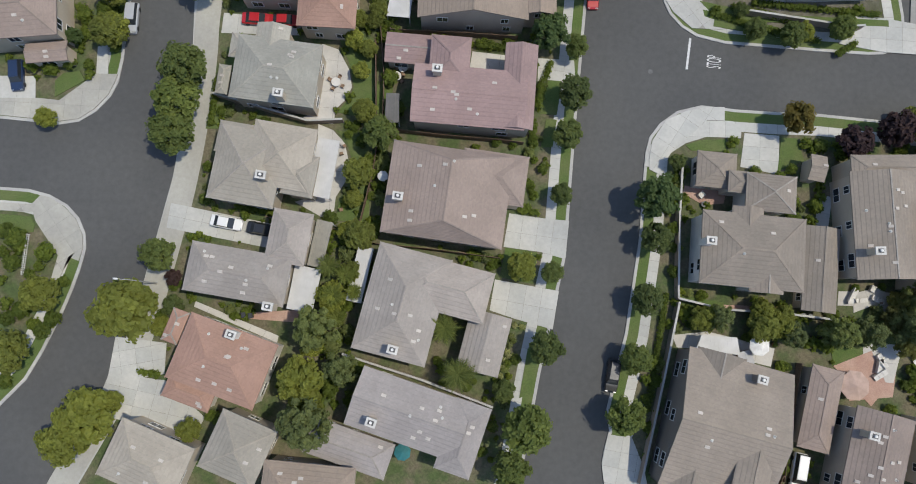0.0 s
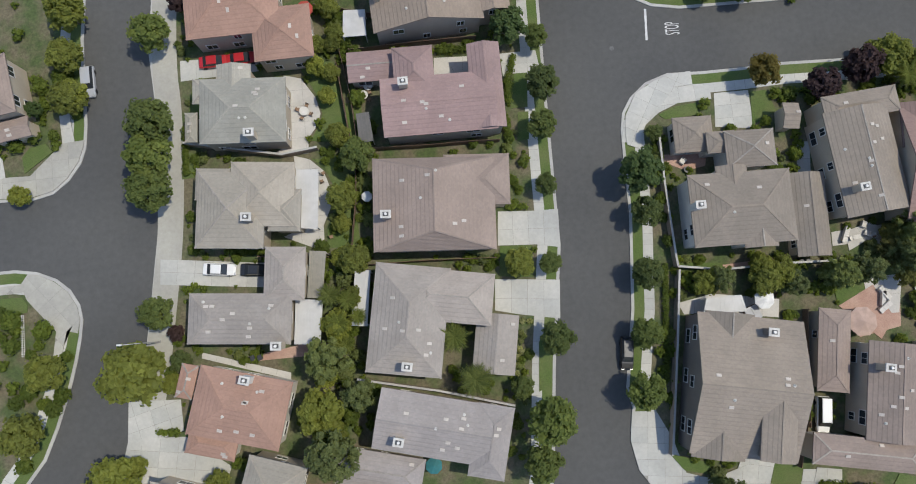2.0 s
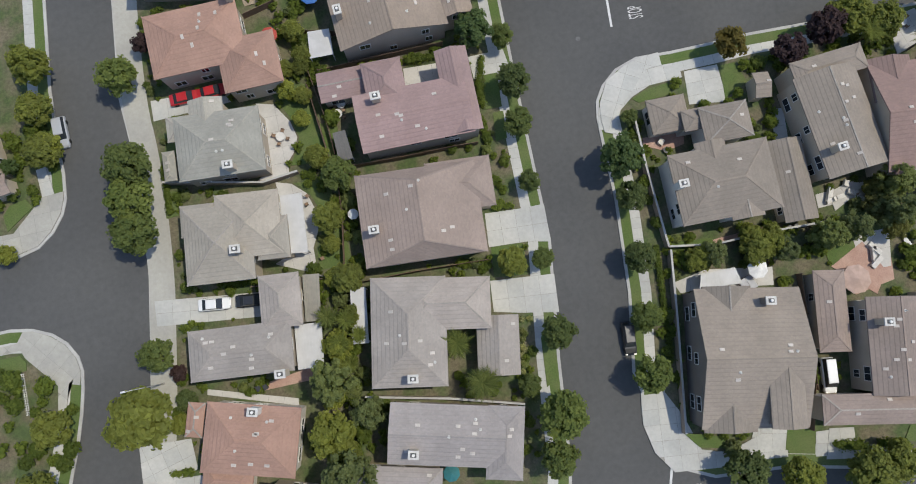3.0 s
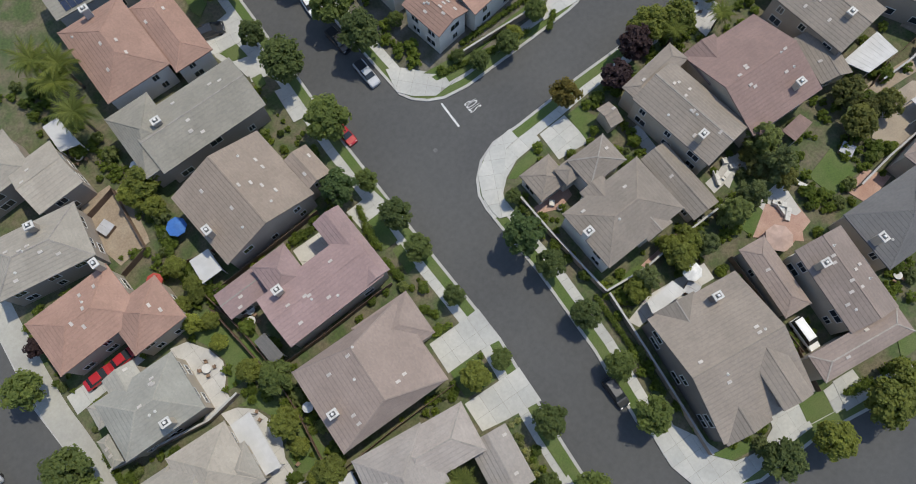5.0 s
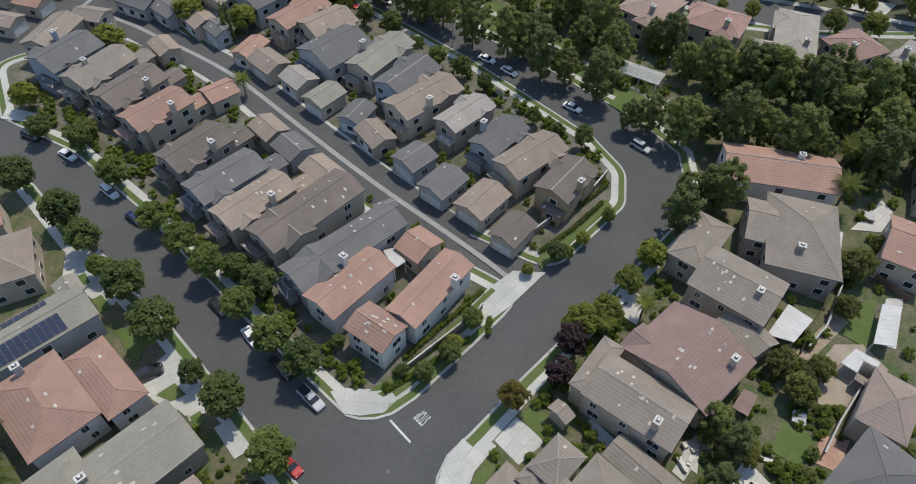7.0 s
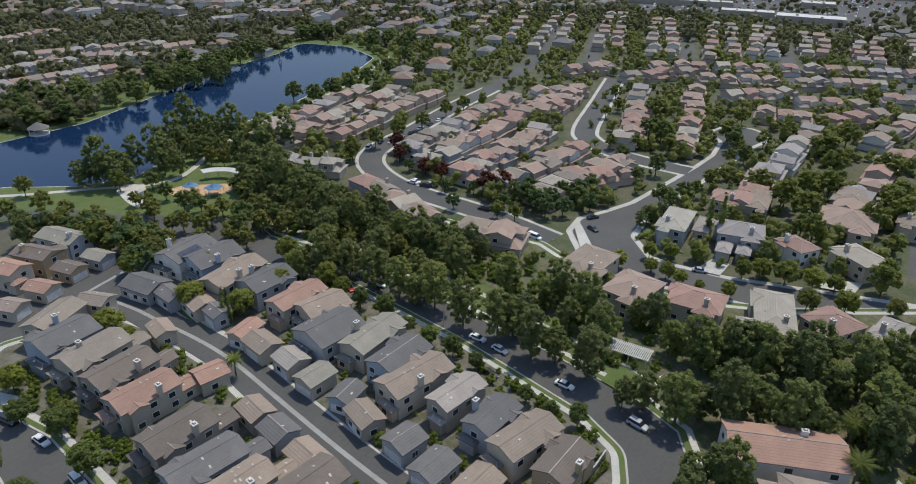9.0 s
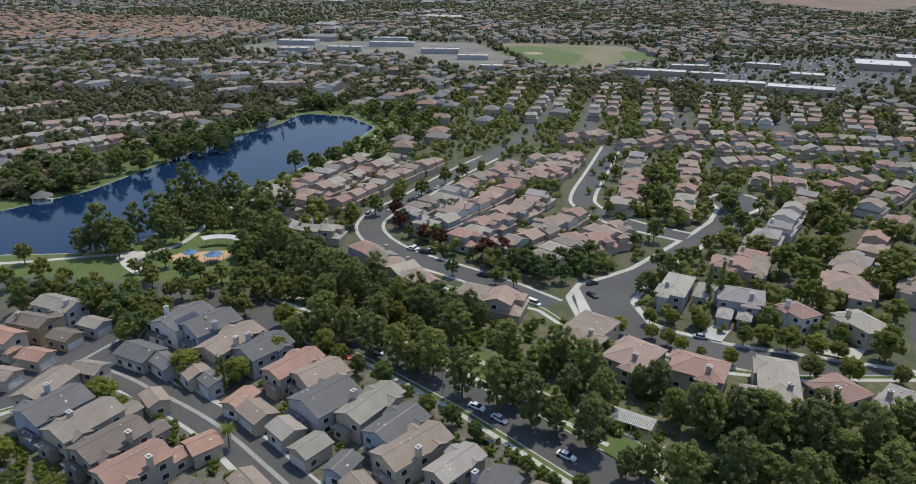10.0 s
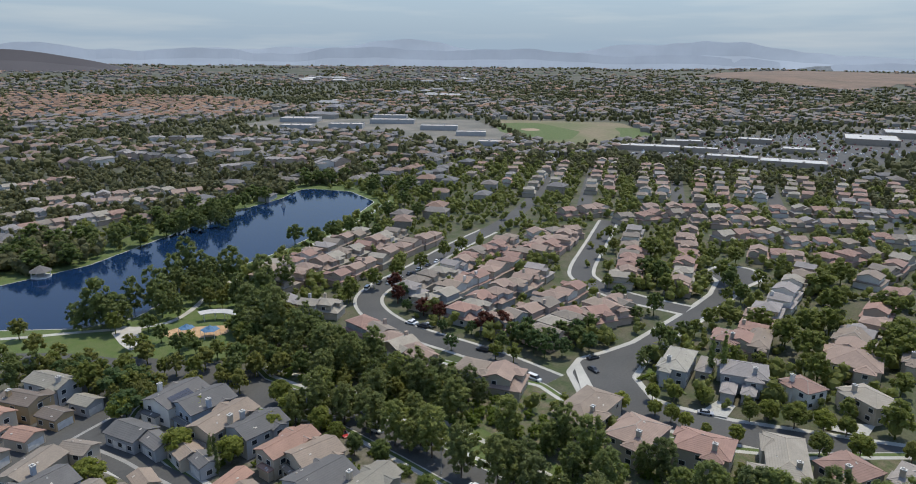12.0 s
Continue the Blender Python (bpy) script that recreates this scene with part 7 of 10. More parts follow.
# rows of parked cars and small trees in the shopping centre's lot
pv, pf = [], []
for _ in range(1500):
    x, y = far_rng.uniform(690, 1290), far_rng.uniform(20, 350)
    if not inside_poly(MALL, x, y):
        continue
    if far_rng.random() < 0.35:
        far_tree(x, y, 2.0 + 1.5 * far_rng.random(), 4 + 3 * far_rng.random())
        continue
    x, b = round(x / 14) * 14 + far_rng.choice((-2.5, 2.5)), len(pv)
    for w, d, z in ((2.3, 0.95, 0.1), (2.3, 0.95, 0.85), (1.3, 0.8, 0.9), (1.1, 0.7, 1.5)):
        pv.extend([(x - w, y - d, z), (x + w, y - d, z), (x + w, y + d, z), (x - w, y + d, z)])
    for k in (0, 4, 8):
        pf.extend([(b + k + q, b + k + (q + 1) % 4, b + k + 4 + (q + 1) % 4, b + k + 4 + q) for q in range(4)])
    pf.append((b + 12, b + 13, b + 14, b + 15))


def island_mix(name, colours, rough=0.9):
    m, n, l, b = nodes_of(name)
    r = n.new("ShaderNodeValToRGB")
    r.color_ramp.interpolation = "CONSTANT"
    while len(r.color_ramp.elements) < len(colours):
        r.color_ramp.elements.new(1.0)
    for i, c in enumerate(colours):
        r.color_ramp.elements[i].position = i / len(colours)
        r.color_ramp.elements[i].color = (*c, 1)
    g = n.new("ShaderNodeNewGeometry")
    l.new(g.outputs["Random Per Island"], r.inputs[0])
    tone = ramp(n, l, noise_at(n, l, g.outputs["Position"], 0.8), 0.3, 0.7)
    l.new(mixed(n, l, 1.0, r.outputs[0], mixed(n, l, tone, (0.85,) * 3, (1.12,) * 3), "MULTIPLY"), b.inputs["Base Color"])
    b.inputs["Roughness"].default_value = rough
    return m


me = bpy.data.meshes.new("far_houses")
me.from_pydata(sv, [], sf)
me.materials.append(island_mix("far_walls", [(0.32, 0.28, 0.23), (0.27, 0.235, 0.2), (0.38, 0.35, 0.31)]))
me.materials.append(island_mix("far_roofs", [(0.17, 0.15, 0.135), (0.21, 0.15, 0.12), (0.15, 0.145, 0.145), (0.18, 0.165, 0.15), (0.13, 0.13, 0.135), (0.22, 0.145, 0.11)]))
me.materials.append(island_mix("far_red_tiles", [(0.24, 0.135, 0.085), (0.2, 0.12, 0.08), (0.26, 0.165, 0.11), (0.17, 0.12, 0.09)]))
me.materials.append(island_mix("far_pale_roofs", [(0.36, 0.36, 0.35), (0.28, 0.28, 0.28), (0.2, 0.2, 0.21), (0.45, 0.44, 0.43)]))
me.polygons.foreach_set("material_index", sm)
tagged(new("far_houses", me), "many distant houses with tan and reddish roofs", "houses", "", "stuff")
me = bpy.data.meshes.new("far_cars")
me.from_pydata(pv, [], pf)
me.materials.append(island_mix("far_car_paint", [(0.6, 0.6, 0.6), (0.05, 0.05, 0.055), (0.3, 0.3, 0.32), (0.2, 0.03, 0.03), (0.7, 0.7, 0.68)], 0.4))
tagged(new("far_cars", me), "many distant parked cars in rows", "cars", "", "stuff")
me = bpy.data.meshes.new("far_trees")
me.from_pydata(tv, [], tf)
# paler and greyer than nearer leaves: far-off haze put into the colour
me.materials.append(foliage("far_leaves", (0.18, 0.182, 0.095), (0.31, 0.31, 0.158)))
tagged(new("far_trees", me), "many distant trees with haze put into their grey-green colour", "trees", "", "stuff")


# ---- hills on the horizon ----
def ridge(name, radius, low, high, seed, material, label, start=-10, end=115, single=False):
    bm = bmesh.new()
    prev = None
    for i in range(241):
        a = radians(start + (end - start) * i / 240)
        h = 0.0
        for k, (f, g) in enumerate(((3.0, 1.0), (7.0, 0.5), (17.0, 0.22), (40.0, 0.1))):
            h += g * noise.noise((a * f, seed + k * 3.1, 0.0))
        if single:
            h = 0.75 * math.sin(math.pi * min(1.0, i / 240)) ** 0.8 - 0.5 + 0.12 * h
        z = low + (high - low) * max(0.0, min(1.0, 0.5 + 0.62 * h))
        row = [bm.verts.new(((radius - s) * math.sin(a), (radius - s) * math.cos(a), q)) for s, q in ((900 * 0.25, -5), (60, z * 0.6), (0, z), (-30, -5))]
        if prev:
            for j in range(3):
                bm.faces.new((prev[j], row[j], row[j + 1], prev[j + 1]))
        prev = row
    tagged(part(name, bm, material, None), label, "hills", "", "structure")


# haze is put into the base colour, and an added glow lifts it
def haze_painted(name, colour, glow, scale=0.004, low=0.92, high=1.06):
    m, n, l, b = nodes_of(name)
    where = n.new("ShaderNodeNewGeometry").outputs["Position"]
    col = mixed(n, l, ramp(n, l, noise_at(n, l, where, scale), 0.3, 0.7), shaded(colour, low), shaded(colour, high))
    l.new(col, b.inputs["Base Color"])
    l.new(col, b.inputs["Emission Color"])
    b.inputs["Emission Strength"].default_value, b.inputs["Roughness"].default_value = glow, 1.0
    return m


ridge("backdrop_hills_far", 4780, 60, 270, 1.3, haze_painted("far_hills_blue", (0.2, 0.232, 0.275), 0.68), "horizon mountains, pale blue haze put into their colour and glow")
ridge("backdrop_hills", 4700, 40, 205, 5.7, haze_painted("hills_blue", (0.175, 0.205, 0.247), 0.58), "blue-grey hills with haze put into their colour and glow")
# a bare glowing band, mottled in colour like a hazy town
ridge("backdrop_plain", 4690, 62, 82, 3.1, haze_painted("hazy_plain", (0.12, 0.135, 0.148), 0.34, 0.03, 0.72, 1.25), "glowing backdrop band coloured like a hazy town and trees")
ridge("backdrop_hill_near", 3900, -10, 205, 9.2, haze_painted("near_hill", (0.07, 0.066, 0.072), 0.2), "low brown hill with haze put into its colour and glow", 9, 27.5, True)



# ---- yards, cars and street furniture ----
SOIL_BARE = surface("bare_earth", (0.26, 0.2, 0.14), (0.32, 0.26, 0.19), 0.4, 3.0, 0.95, 0.4, 0.2)
WHITECLOTH = surface("white_canvas", (0.74, 0.73, 0.7), None, 1.0, 8.0, 0.8, 0.05, 0.05)
REDCLOTH = surface("red_canvas", (0.42, 0.06, 0.04), None, 1.0, 8.0, 0.8, 0.05, 0.08)
BLUECANVAS = surface("blue_canvas", (0.05, 0.16, 0.45), None, 1.0, 8.0, 0.8, 0.05, 0.08)
TERRACLOTH = surface("faded_terracotta_canvas", (0.45, 0.32, 0.26), None, 1.0, 8.0, 0.8, 0.05, 0.08)
TEALCLOTH = surface("teal_canvas", (0.03, 0.16, 0.17), None, 1.0, 8.0, 0.8, 0.05, 0.08)
RUBBER = surface("tyre_rubber", (0.02, 0.02, 0.02), None, 1.0, 8.0, 0.8, 0.05, 0.05)
CHROME = surface("wheel_metal", (0.5, 0.5, 0.5), None, 1.0, 8.0, 0.35, 0.0, 0.05, metal=0.8)


def car_paint(name, colour):
    m, n, l, b = nodes_of(name)
    where = n.new("ShaderNodeTexCoord").outputs["Object"]
    l.new(mixed(n, l, noise_at(n, l, where, 1.5), shaded(colour, 0.93), colour), b.inputs["Base Color"])
    b.inputs["Roughness"].default_value, b.inputs["Coat Weight"].default_value = 0.35, 0.6
    return m


SILVER, WHITECAR, BLACKCAR = car_paint("silver_paint", (0.4, 0.41, 0.43)), car_paint("white_paint", (0.75, 0.75, 0.74)), car_paint("black_paint", (0.015, 0.016, 0.018))
REDCAR, NAVY = car_paint("red_paint", (0.4, 0.015, 0.02)), car_paint("dark_blue_paint", (0.015, 0.03, 0.075))
CAR_COLOURS = {SILVER: "silver", WHITECAR: "white", BLACKCAR: "black", REDCAR: "red", NAVY: "dark blue"}
CAR_SHAPES = {
    "sedan": (4.7, 1.8, 0.86, 1.42, (-1.75, 1.15), (-1.05, 0.35)),
    "suv": (4.8, 1.9, 1.0, 1.75, (-2.25, 1.2), (-1.95, 0.55)),
    "van": (5.1, 1.95, 1.05, 1.95, (-2.45, 1.7), (-2.3, 1.0)),
    "pickup": (5.5, 1.95, 1.05, 1.8, (-0.6, 1.35), (-0.35, 0.7)),
}


def loft(bm, rows):
    """Joins closed rings of equal length and caps the ends."""
    rings = [[bm.verts.new(p) for p in r] for r in rows]
    k = len(rings[0])
    for a, b in zip(rings, rings[1:]):
        for i in range(k):
            bm.faces.new((a[i], a[(i + 1) % k], b[(i + 1) % k], b[i]))
    bm.faces.new(rings[0][::-1])
    bm.faces.new(rings[-1])
    bmesh.ops.recalc_face_normals(bm, faces=bm.faces)


CAR_MESHES = {}


def car_meshes(kind, paint):
    if (kind, paint.name) in CAR_MESHES:
        return CAR_MESHES[kind, paint.name]
    length, width, waist, top, base, crown = CAR_SHAPES[kind]
    out = []

    def keep(name, bm, mt, at=None):
        me = bpy.data.meshes.new(name)
        bm.to_mesh(me)
        bm.free()
        me.materials.append(mt)
        out.append((name, me, at))
    bm = bmesh.new()
    rows = []
    for u, drop, nar in ((-0.5, 0.22, 0.88), (-0.48, 0.06, 0.95), (-0.36, 0.0, 1.0), (0.1, 0.0, 1.0), (0.3, 0.06, 0.99), (0.44, 0.14, 0.94), (0.5, 0.3, 0.84)):
        h, w = waist - drop, width * nar / 2
        rows.append([(u * length, -w, 0.35), (u * length, -w, h - 0.16), (u * length, -w * 0.86, h), (u * length, w * 0.86, h), (u * length, w, h - 0.16), (u * length, w, 0.35), (u * length, w * 0.9, 0.22), (u * length, -w * 0.9, 0.22)])
    loft(bm, rows)
    keep("body", bm, paint)
    bm = bmesh.new()
    w0, w1 = width * 0.43, width * 0.36
    loft(bm, [[(base[0], -w0, waist - 0.03), (base[1], -w0, waist - 0.03), (base[1], w0, waist - 0.03), (base[0], w0, waist - 0.03)],
              [(crown[0], -w1, top - 0.06), (crown[1], -w1, top - 0.06), (crown[1], w1, top - 0.06), (crown[0], w1, top - 0.06)]])
    keep("window_band", bm, GLASS)
    bm = bmesh.new()
    loft(bm, [[(crown[0] - 0.05, -w1 - 0.02, top - 0.08), (crown[1] + 0.06, -w1 - 0.02, top - 0.08), (crown[1] + 0.06, w1 + 0.02, top - 0.08), (crown[0] - 0.05, w1 + 0.02, top - 0.08)],
              [(crown[0] + 0.06, -w1 + 0.06, top), (crown[1] - 0.06, -w1 + 0.06, top), (crown[1] - 0.06, w1 - 0.06, top), (crown[0] + 0.06, w1 - 0.06, top)]])
    keep("roof_panel", bm, paint)
    if kind == "pickup":
        bm = bmesh.new()
        block(bm, -length / 2 + 0.15, -0.75, -width * 0.38, width * 0.38, waist - 0.02, waist + 0.03)
        keep("load_bed", bm, DARK)
    for sx in (-0.31, 0.31):
        for sy in (-1, 1):
            bm = bmesh.new()
            tube(bm, 0, 0, -0.11, 0.11, 0.34, 0.34, 14)
            bmesh.ops.create_circle(bm, cap_ends=True, segments=14, radius=0.34, matrix=Matrix.Translation((0, 0, -0.11)))
            tube(bm, 0, 0, 0.11, 0.13, 0.2, 0.18, 10)
            bmesh.ops.rotate(bm, verts=bm.verts, matrix=Matrix.Rotation(radians(-90 * sy), 3, "X"))
            keep("wheel", bm, RUBBER, (sx * length, sy * (width / 2 - 0.08), 0.34))
    for sy in (-1, 1):
        bm = bmesh.new()
        block(bm, length * 0.462, length * 0.488, sy * width * 0.33 - 0.18, sy * width * 0.33 + 0.18, waist - 0.34, waist - 0.2)
        keep("headlight", bm, CHROME)
    CAR_MESHES[kind, paint.name] = out
    return out


def car(kind, paint, x, y, turn):
    z = 0.0
    if abs(x + 31) < 14 and y > 10 and y < 50 or abs(x - 19) < 2 or abs(x - 50.6) < 1 or abs(x + 63) < 1:
        z = 0.23
    c = thing("van" if kind == "van" else "pickup_truck" if kind == "pickup" else "car", x, y, z, turn, f"{CAR_COLOURS[paint]} {'four-door car' if kind == 'sedan' else kind} parked on the tarmac" if z == 0 else f"{CAR_COLOURS[paint]} {'four-door car' if kind == 'sedan' else kind} parked on a driveway", "car", "parked cars")
    for name, me, at in car_meshes(kind, paint):
        o = new(name, me)
        o.parent = c
        if at:
            o.location = at


def garden_wall(pts):
    g = thing("garden_wall", pts[0][0], pts[0][1], 0.1, 0, "tan block garden wall with pale cap stones", "wall", "garden walls")
    ox, oy = pts[0]
    for (ax, ay), (bx, by) in zip(pts, pts[1:]):
        n = max(1, round(math.hypot(bx - ax, by - ay) / 6))
        for i in range(n):
            p = [(ax + (bx - ax) * t - ox, ay + (by - ay) * t - oy) for t in (i / n, (i + 1) / n)]
            bm = bmesh.new()
            bar(bm, (*p[0], 0.9), (*p[1], 0.9), 0.2, 1.8)
            w = part("panel", bm, BLOCKWALL, g)
            bm = bmesh.new()
            bar(bm, (*p[0], 1.84), (*p[1], 1.84), 0.3, 0.08)
            part("cap", bm, KERB, w)


def fence(pts):
    g = thing("fence", pts[0][0], pts[0][1], 0.1, 0, "brown weathered wooden garden fence", "fence", "garden fences")
    ox, oy = pts[0]
    for (ax, ay), (bx, by) in zip(pts, pts[1:]):
        n = max(1, round(math.hypot(bx - ax, by - ay) / 5))
        for i in range(n):
            p = [(ax + (bx - ax) * t - ox, ay + (by - ay) * t - oy) for t in (i / n, (i + 1) / n)]
            bm = bmesh.new()
            bar(bm, (*p[0], 0.85), (*p[1], 0.85), 0.05, 1.7)
            part("panel", bm, WOOD, g)
            bm = bmesh.new()
            block(bm, p[0][0] - 0.07, p[0][0] + 0.07, p[0][1] - 0.07, p[0][1] + 0.07, 0, 1.95)
            part("post", bm, WOOD, g)


hedge_seed = [40]


def hedge(pts, r):
    ox, oy = pts[0]
    clumps = []
    for (ax, ay), (bx, by) in zip(pts, pts[1:]):
        n = max(1, round(math.hypot(bx - ax, by - ay) / (r * 0.7)))
        for i in range(n):
            t = i / n
            clumps.append((ax + (bx - ax) * t - ox, ay + (by - ay) * t - oy, r * 0.55, r * 0.62))
    hedge_seed[0] += 1
    me = leaves_mesh("hedge", clumps, 36, 0.16, HEDGE_MAT, hedge_seed[0])
    o = new("hedge", me)
    o.location = (ox, oy, 0.15)
    tagged(o, "clipped bright green garden hedge", "hedge", "garden hedges")


def patio_cover(pts, z, material):
    cx, cy = sum(p[0] for p in pts) / 4, sum(p[1] for p in pts) / 4
    g = thing("patio_cover", cx, cy, 0.15, 0, "flat white patio cover on slim posts behind a house", "patio cover", "patio covers")
    loc = [(p[0] - cx, p[1] - cy) for p in pts]
    bm = bmesh.new()
    solid(bm, loc, z - 0.15, z)
    bm.faces.new([bm.verts.new((*p, z - 0.15)) for p in loc[::-1]])
    part("cover", bm, material, g)
    for px, py in loc:
        bm = bmesh.new()
        block(bm, px * 0.94 - 0.07, px * 0.94 + 0.07, py * 0.94 - 0.07, py * 0.94 + 0.07, 0, z - 0.15)
        part("post", bm, TRIM, g)
    a, b, c, d = [Vector((*p, z + 0.005)) for p in loc]
    for i in range(9):
        t = (i + 0.5) / 9
        bm = bmesh.new()
        bar(bm, a.lerp(b, t), d.lerp(c, t), 0.06, 0.03)
        part("batten", bm, material, g)


def parasol(x, y, r, material):
    names = {"white": "white", "red": "red", "blue": "blue", "faded": "faded terracotta", "teal": "teal"}
    tone = names[material.name.split("_")[0]]
    g = thing("parasol", x, y, 0.2, 15, f"open {tone} canvas garden parasol", "parasol", "garden parasols")
    bm = bmesh.new()
    tip = bm.verts.new((0, 0, 2.75))
    rim = [bm.verts.new((r * math.cos(i * math.tau / 8), r * math.sin(i * math.tau / 8), 2.2)) for i in range(8)]
    low = [bm.verts.new((r * math.cos(i * math.tau / 8), r * math.sin(i * math.tau / 8), 2.02)) for i in range(8)]
    for i in range(8):
        bm.faces.new((tip, rim[i], rim[(i + 1) % 8]))
        bm.faces.new((rim[i], low[i], low[(i + 1) % 8], rim[(i + 1) % 8]))
    part("canopy", bm, material, g)
    bm = bmesh.new()
    tube(bm, 0, 0, 0, 2.7, 0.04, 0.04, 6)
    part("pole", bm, TRIM, g)
    bm = bmesh.new()
    tube(bm, 0, 0, 0, 0.12, 0.3, 0.28, 10)
    part("base", bm, KERB, g)


def street_lamp(x, y, turn):
    g = thing("street_lamp", x, y, 0.15, turn, "grey metal street lamp with an arm over the road", "street lamp", "street lamps")
    bm = bmesh.new()
    tube(bm, 0, 0, 0, 7.5, 0.11, 0.07, 8)
    part("pole", bm, KERB, g)
    bm = bmesh.new()
    bar(bm, (0, 0, 7.4), (2.0, 0, 7.8), 0.08, 0.08)
    part("arm", bm, KERB, g)
    bm = bmesh.new()
    loft(bm, [[(1.9, -0.14, 7.7), (2.6, -0.12, 7.75), (2.6, 0.12, 7.75), (1.9, 0.14, 7.7)], [(1.95, -0.1, 7.88), (2.5, -0.08, 7.86), (2.5, 0.08, 7.86), (1.95, 0.1, 7.88)]])
    part("lamp_head", bm, TRIM, g)
    bm = bmesh.new()
    tube(bm, 0, 0, 0, 0.25, 0.22, 0.16, 8)
    part("base", bm, KERB, g)




def clipped(poly, axis, low, high):
    """The polygon cut to low <= coordinate <= high."""
    for limit, sign in ((low, 1), (high, -1)):
        out = []
        for i, p in enumerate(poly):
            q = poly[i - 1]
            a, b = (q[axis] - limit) * sign, (p[axis] - limit) * sign
            if (a < 0) != (b < 0):
                t = a / (a - b)
                out.append((q[0] + (p[0] - q[0]) * t, q[1] + (p[1] - q[1]) * t))
            if b >= 0:
                out.append(p)
        poly = out
    return poly


def paved(name, pts, z, material, label, category, size=2.4):
    """A slab of poured concrete in panels with open joints."""
    base = sheet(name, pts, z - 0.012, JOINT, label, category, thick=0.1)
    e = max(range(len(pts)), key=lambda i: math.hypot(pts[i][0] - pts[i - 1][0], pts[i][1] - pts[i - 1][1]))
    turn = math.atan2(pts[e][1] - pts[e - 1][1], pts[e][0] - pts[e - 1][0])
    c, s = math.cos(turn), math.sin(turn)
    loc = [(x * c + y * s, -x * s + y * c) for x, y in pts]
    us, vs = [p[0] for p in loc], [p[1] for p in loc]
    nu, nv = max(1, round((max(us) - min(us)) / size)), max(1, round((max(vs) - min(vs)) / size))
    du, dv = (max(us) - min(us)) / nu, (max(vs) - min(vs)) / nv
    for i in range(nu):
        for j in range(nv):
            cell = clipped(loc, 0, min(us) + i * du + 0.02, min(us) + (i + 1) * du - 0.02)
            cell = clipped(cell, 1, min(vs) + j * dv + 0.02, min(vs) + (j + 1) * dv - 0.02) if cell else []
            area = abs(sum(a[0] * b[1] - b[0] * a[1] for a, b in zip(cell, cell[1:] + cell[:1]))) / 2
            if area < 0.3:
                continue
            clean = [p for k, p in enumerate(cell) if math.hypot(p[0] - cell[k - 1][0], p[1] - cell[k - 1][1]) > 0.01]
            if len(clean) < 3:
                continue
            bm = bmesh.new()
            solid(bm, [(u * c - v * s, u * s + v * c) for u, v in clean], z - 0.03, z)
            bmesh.ops.recalc_face_normals(bm, faces=bm.faces)
            part("panel", bm, CONCRETE_SLAB if material == CONCRETE else material, base)
    return base

paved("driveway", [(8.8, 10.5), (14.5, 9.7), (17.9, 8.7), (18.6, 14.4), (15.2, 14.7), (9.7, 15.5)], 0.200, CONCRETE, "pale concrete driveway up to a garage", "driveway")
paved("driveway", [(6.7, 1.2), (10.2, 0.0), (15.9, -1.6), (16.9, 4.0), (7.5, 5.7)], 0.202, CONCRETE, "pale concrete driveway up to a garage", "driveway")
paved("driveway", [(14.2, 35.8), (20.0, 35.0), (19.8, 39.1), (14.3, 39.4)], 0.203, CONCRETE, "pale concrete driveway up to a garage", "driveway")
paved("courtyard", [(3.8, 37.4), (10.3, 36.4), (10.5, 39.7), (4.3, 40.4)], 0.205, PATIO, "pale concrete courtyard floor", "courtyard")
paved("driveway", [(-33.8, 43.0), (-22.0, 42.7), (-21.7, 45.1), (-33.5, 46.2)], 0.206, CONCRETE, "pale concrete driveway up to a garage", "driveway")
paved("driveway", [(-40.6, 13.2), (-25.9, 10.3), (-25.2, 13.8), (-40.1, 16.9)], 0.208, CONCRETE, "pale concrete driveway up to a garage", "driveway")
paved("driveway", [(-48.0, -9.3), (-39.9, -7.9), (-39.8, -3.5), (-47.1, -2.6)], 0.209, CONCRETE, "pale concrete driveway up to a garage", "driveway")
paved("driveway", [(-49.7, -13.4), (-35.4, -16.7), (-33.9, -14.0), (-39.7, -8.8), (-47.7, -7.7)], 0.211, CONCRETE, "pale concrete driveway up to a garage", "driveway")
paved("corner_pavement", [(32.5, 22.2), (34.2, 24.8), (36.5, 26.3), (39.7, 27.3), (44.9, 27.1), (45.1, 29.2), (41.3, 29.8), (37.4, 29.5), (33.7, 28.2), (31.1, 26.0), (30.0, 22.8)], 0.212, CONCRETE, "wide pale concrete footway at the street corner", "pavement")
paved("driveway", [(44.6, 22.7), (50.4, 21.5), (50.8, 27.5), (45.5, 27.9)], 0.214, CONCRETE, "pale concrete driveway up to a garage", "driveway")
paved("corner_pavement", [(22.6, -20.5), (23.0, -24.8), (24.9, -28.2), (32.9, -29.8), (33.7, -28.0), (29.6, -26.3), (28.6, -21.0), (27.1, -17.1), (23.6, -16.5)], 0.215, CONCRETE, "wide pale concrete footway at the street corner", "pavement")
paved("driveway", [(37.3, -30.2), (41.3, -30.9), (42.9, -25.2), (39.2, -24.8)], 0.217, CONCRETE, "pale concrete driveway up to a garage", "driveway")
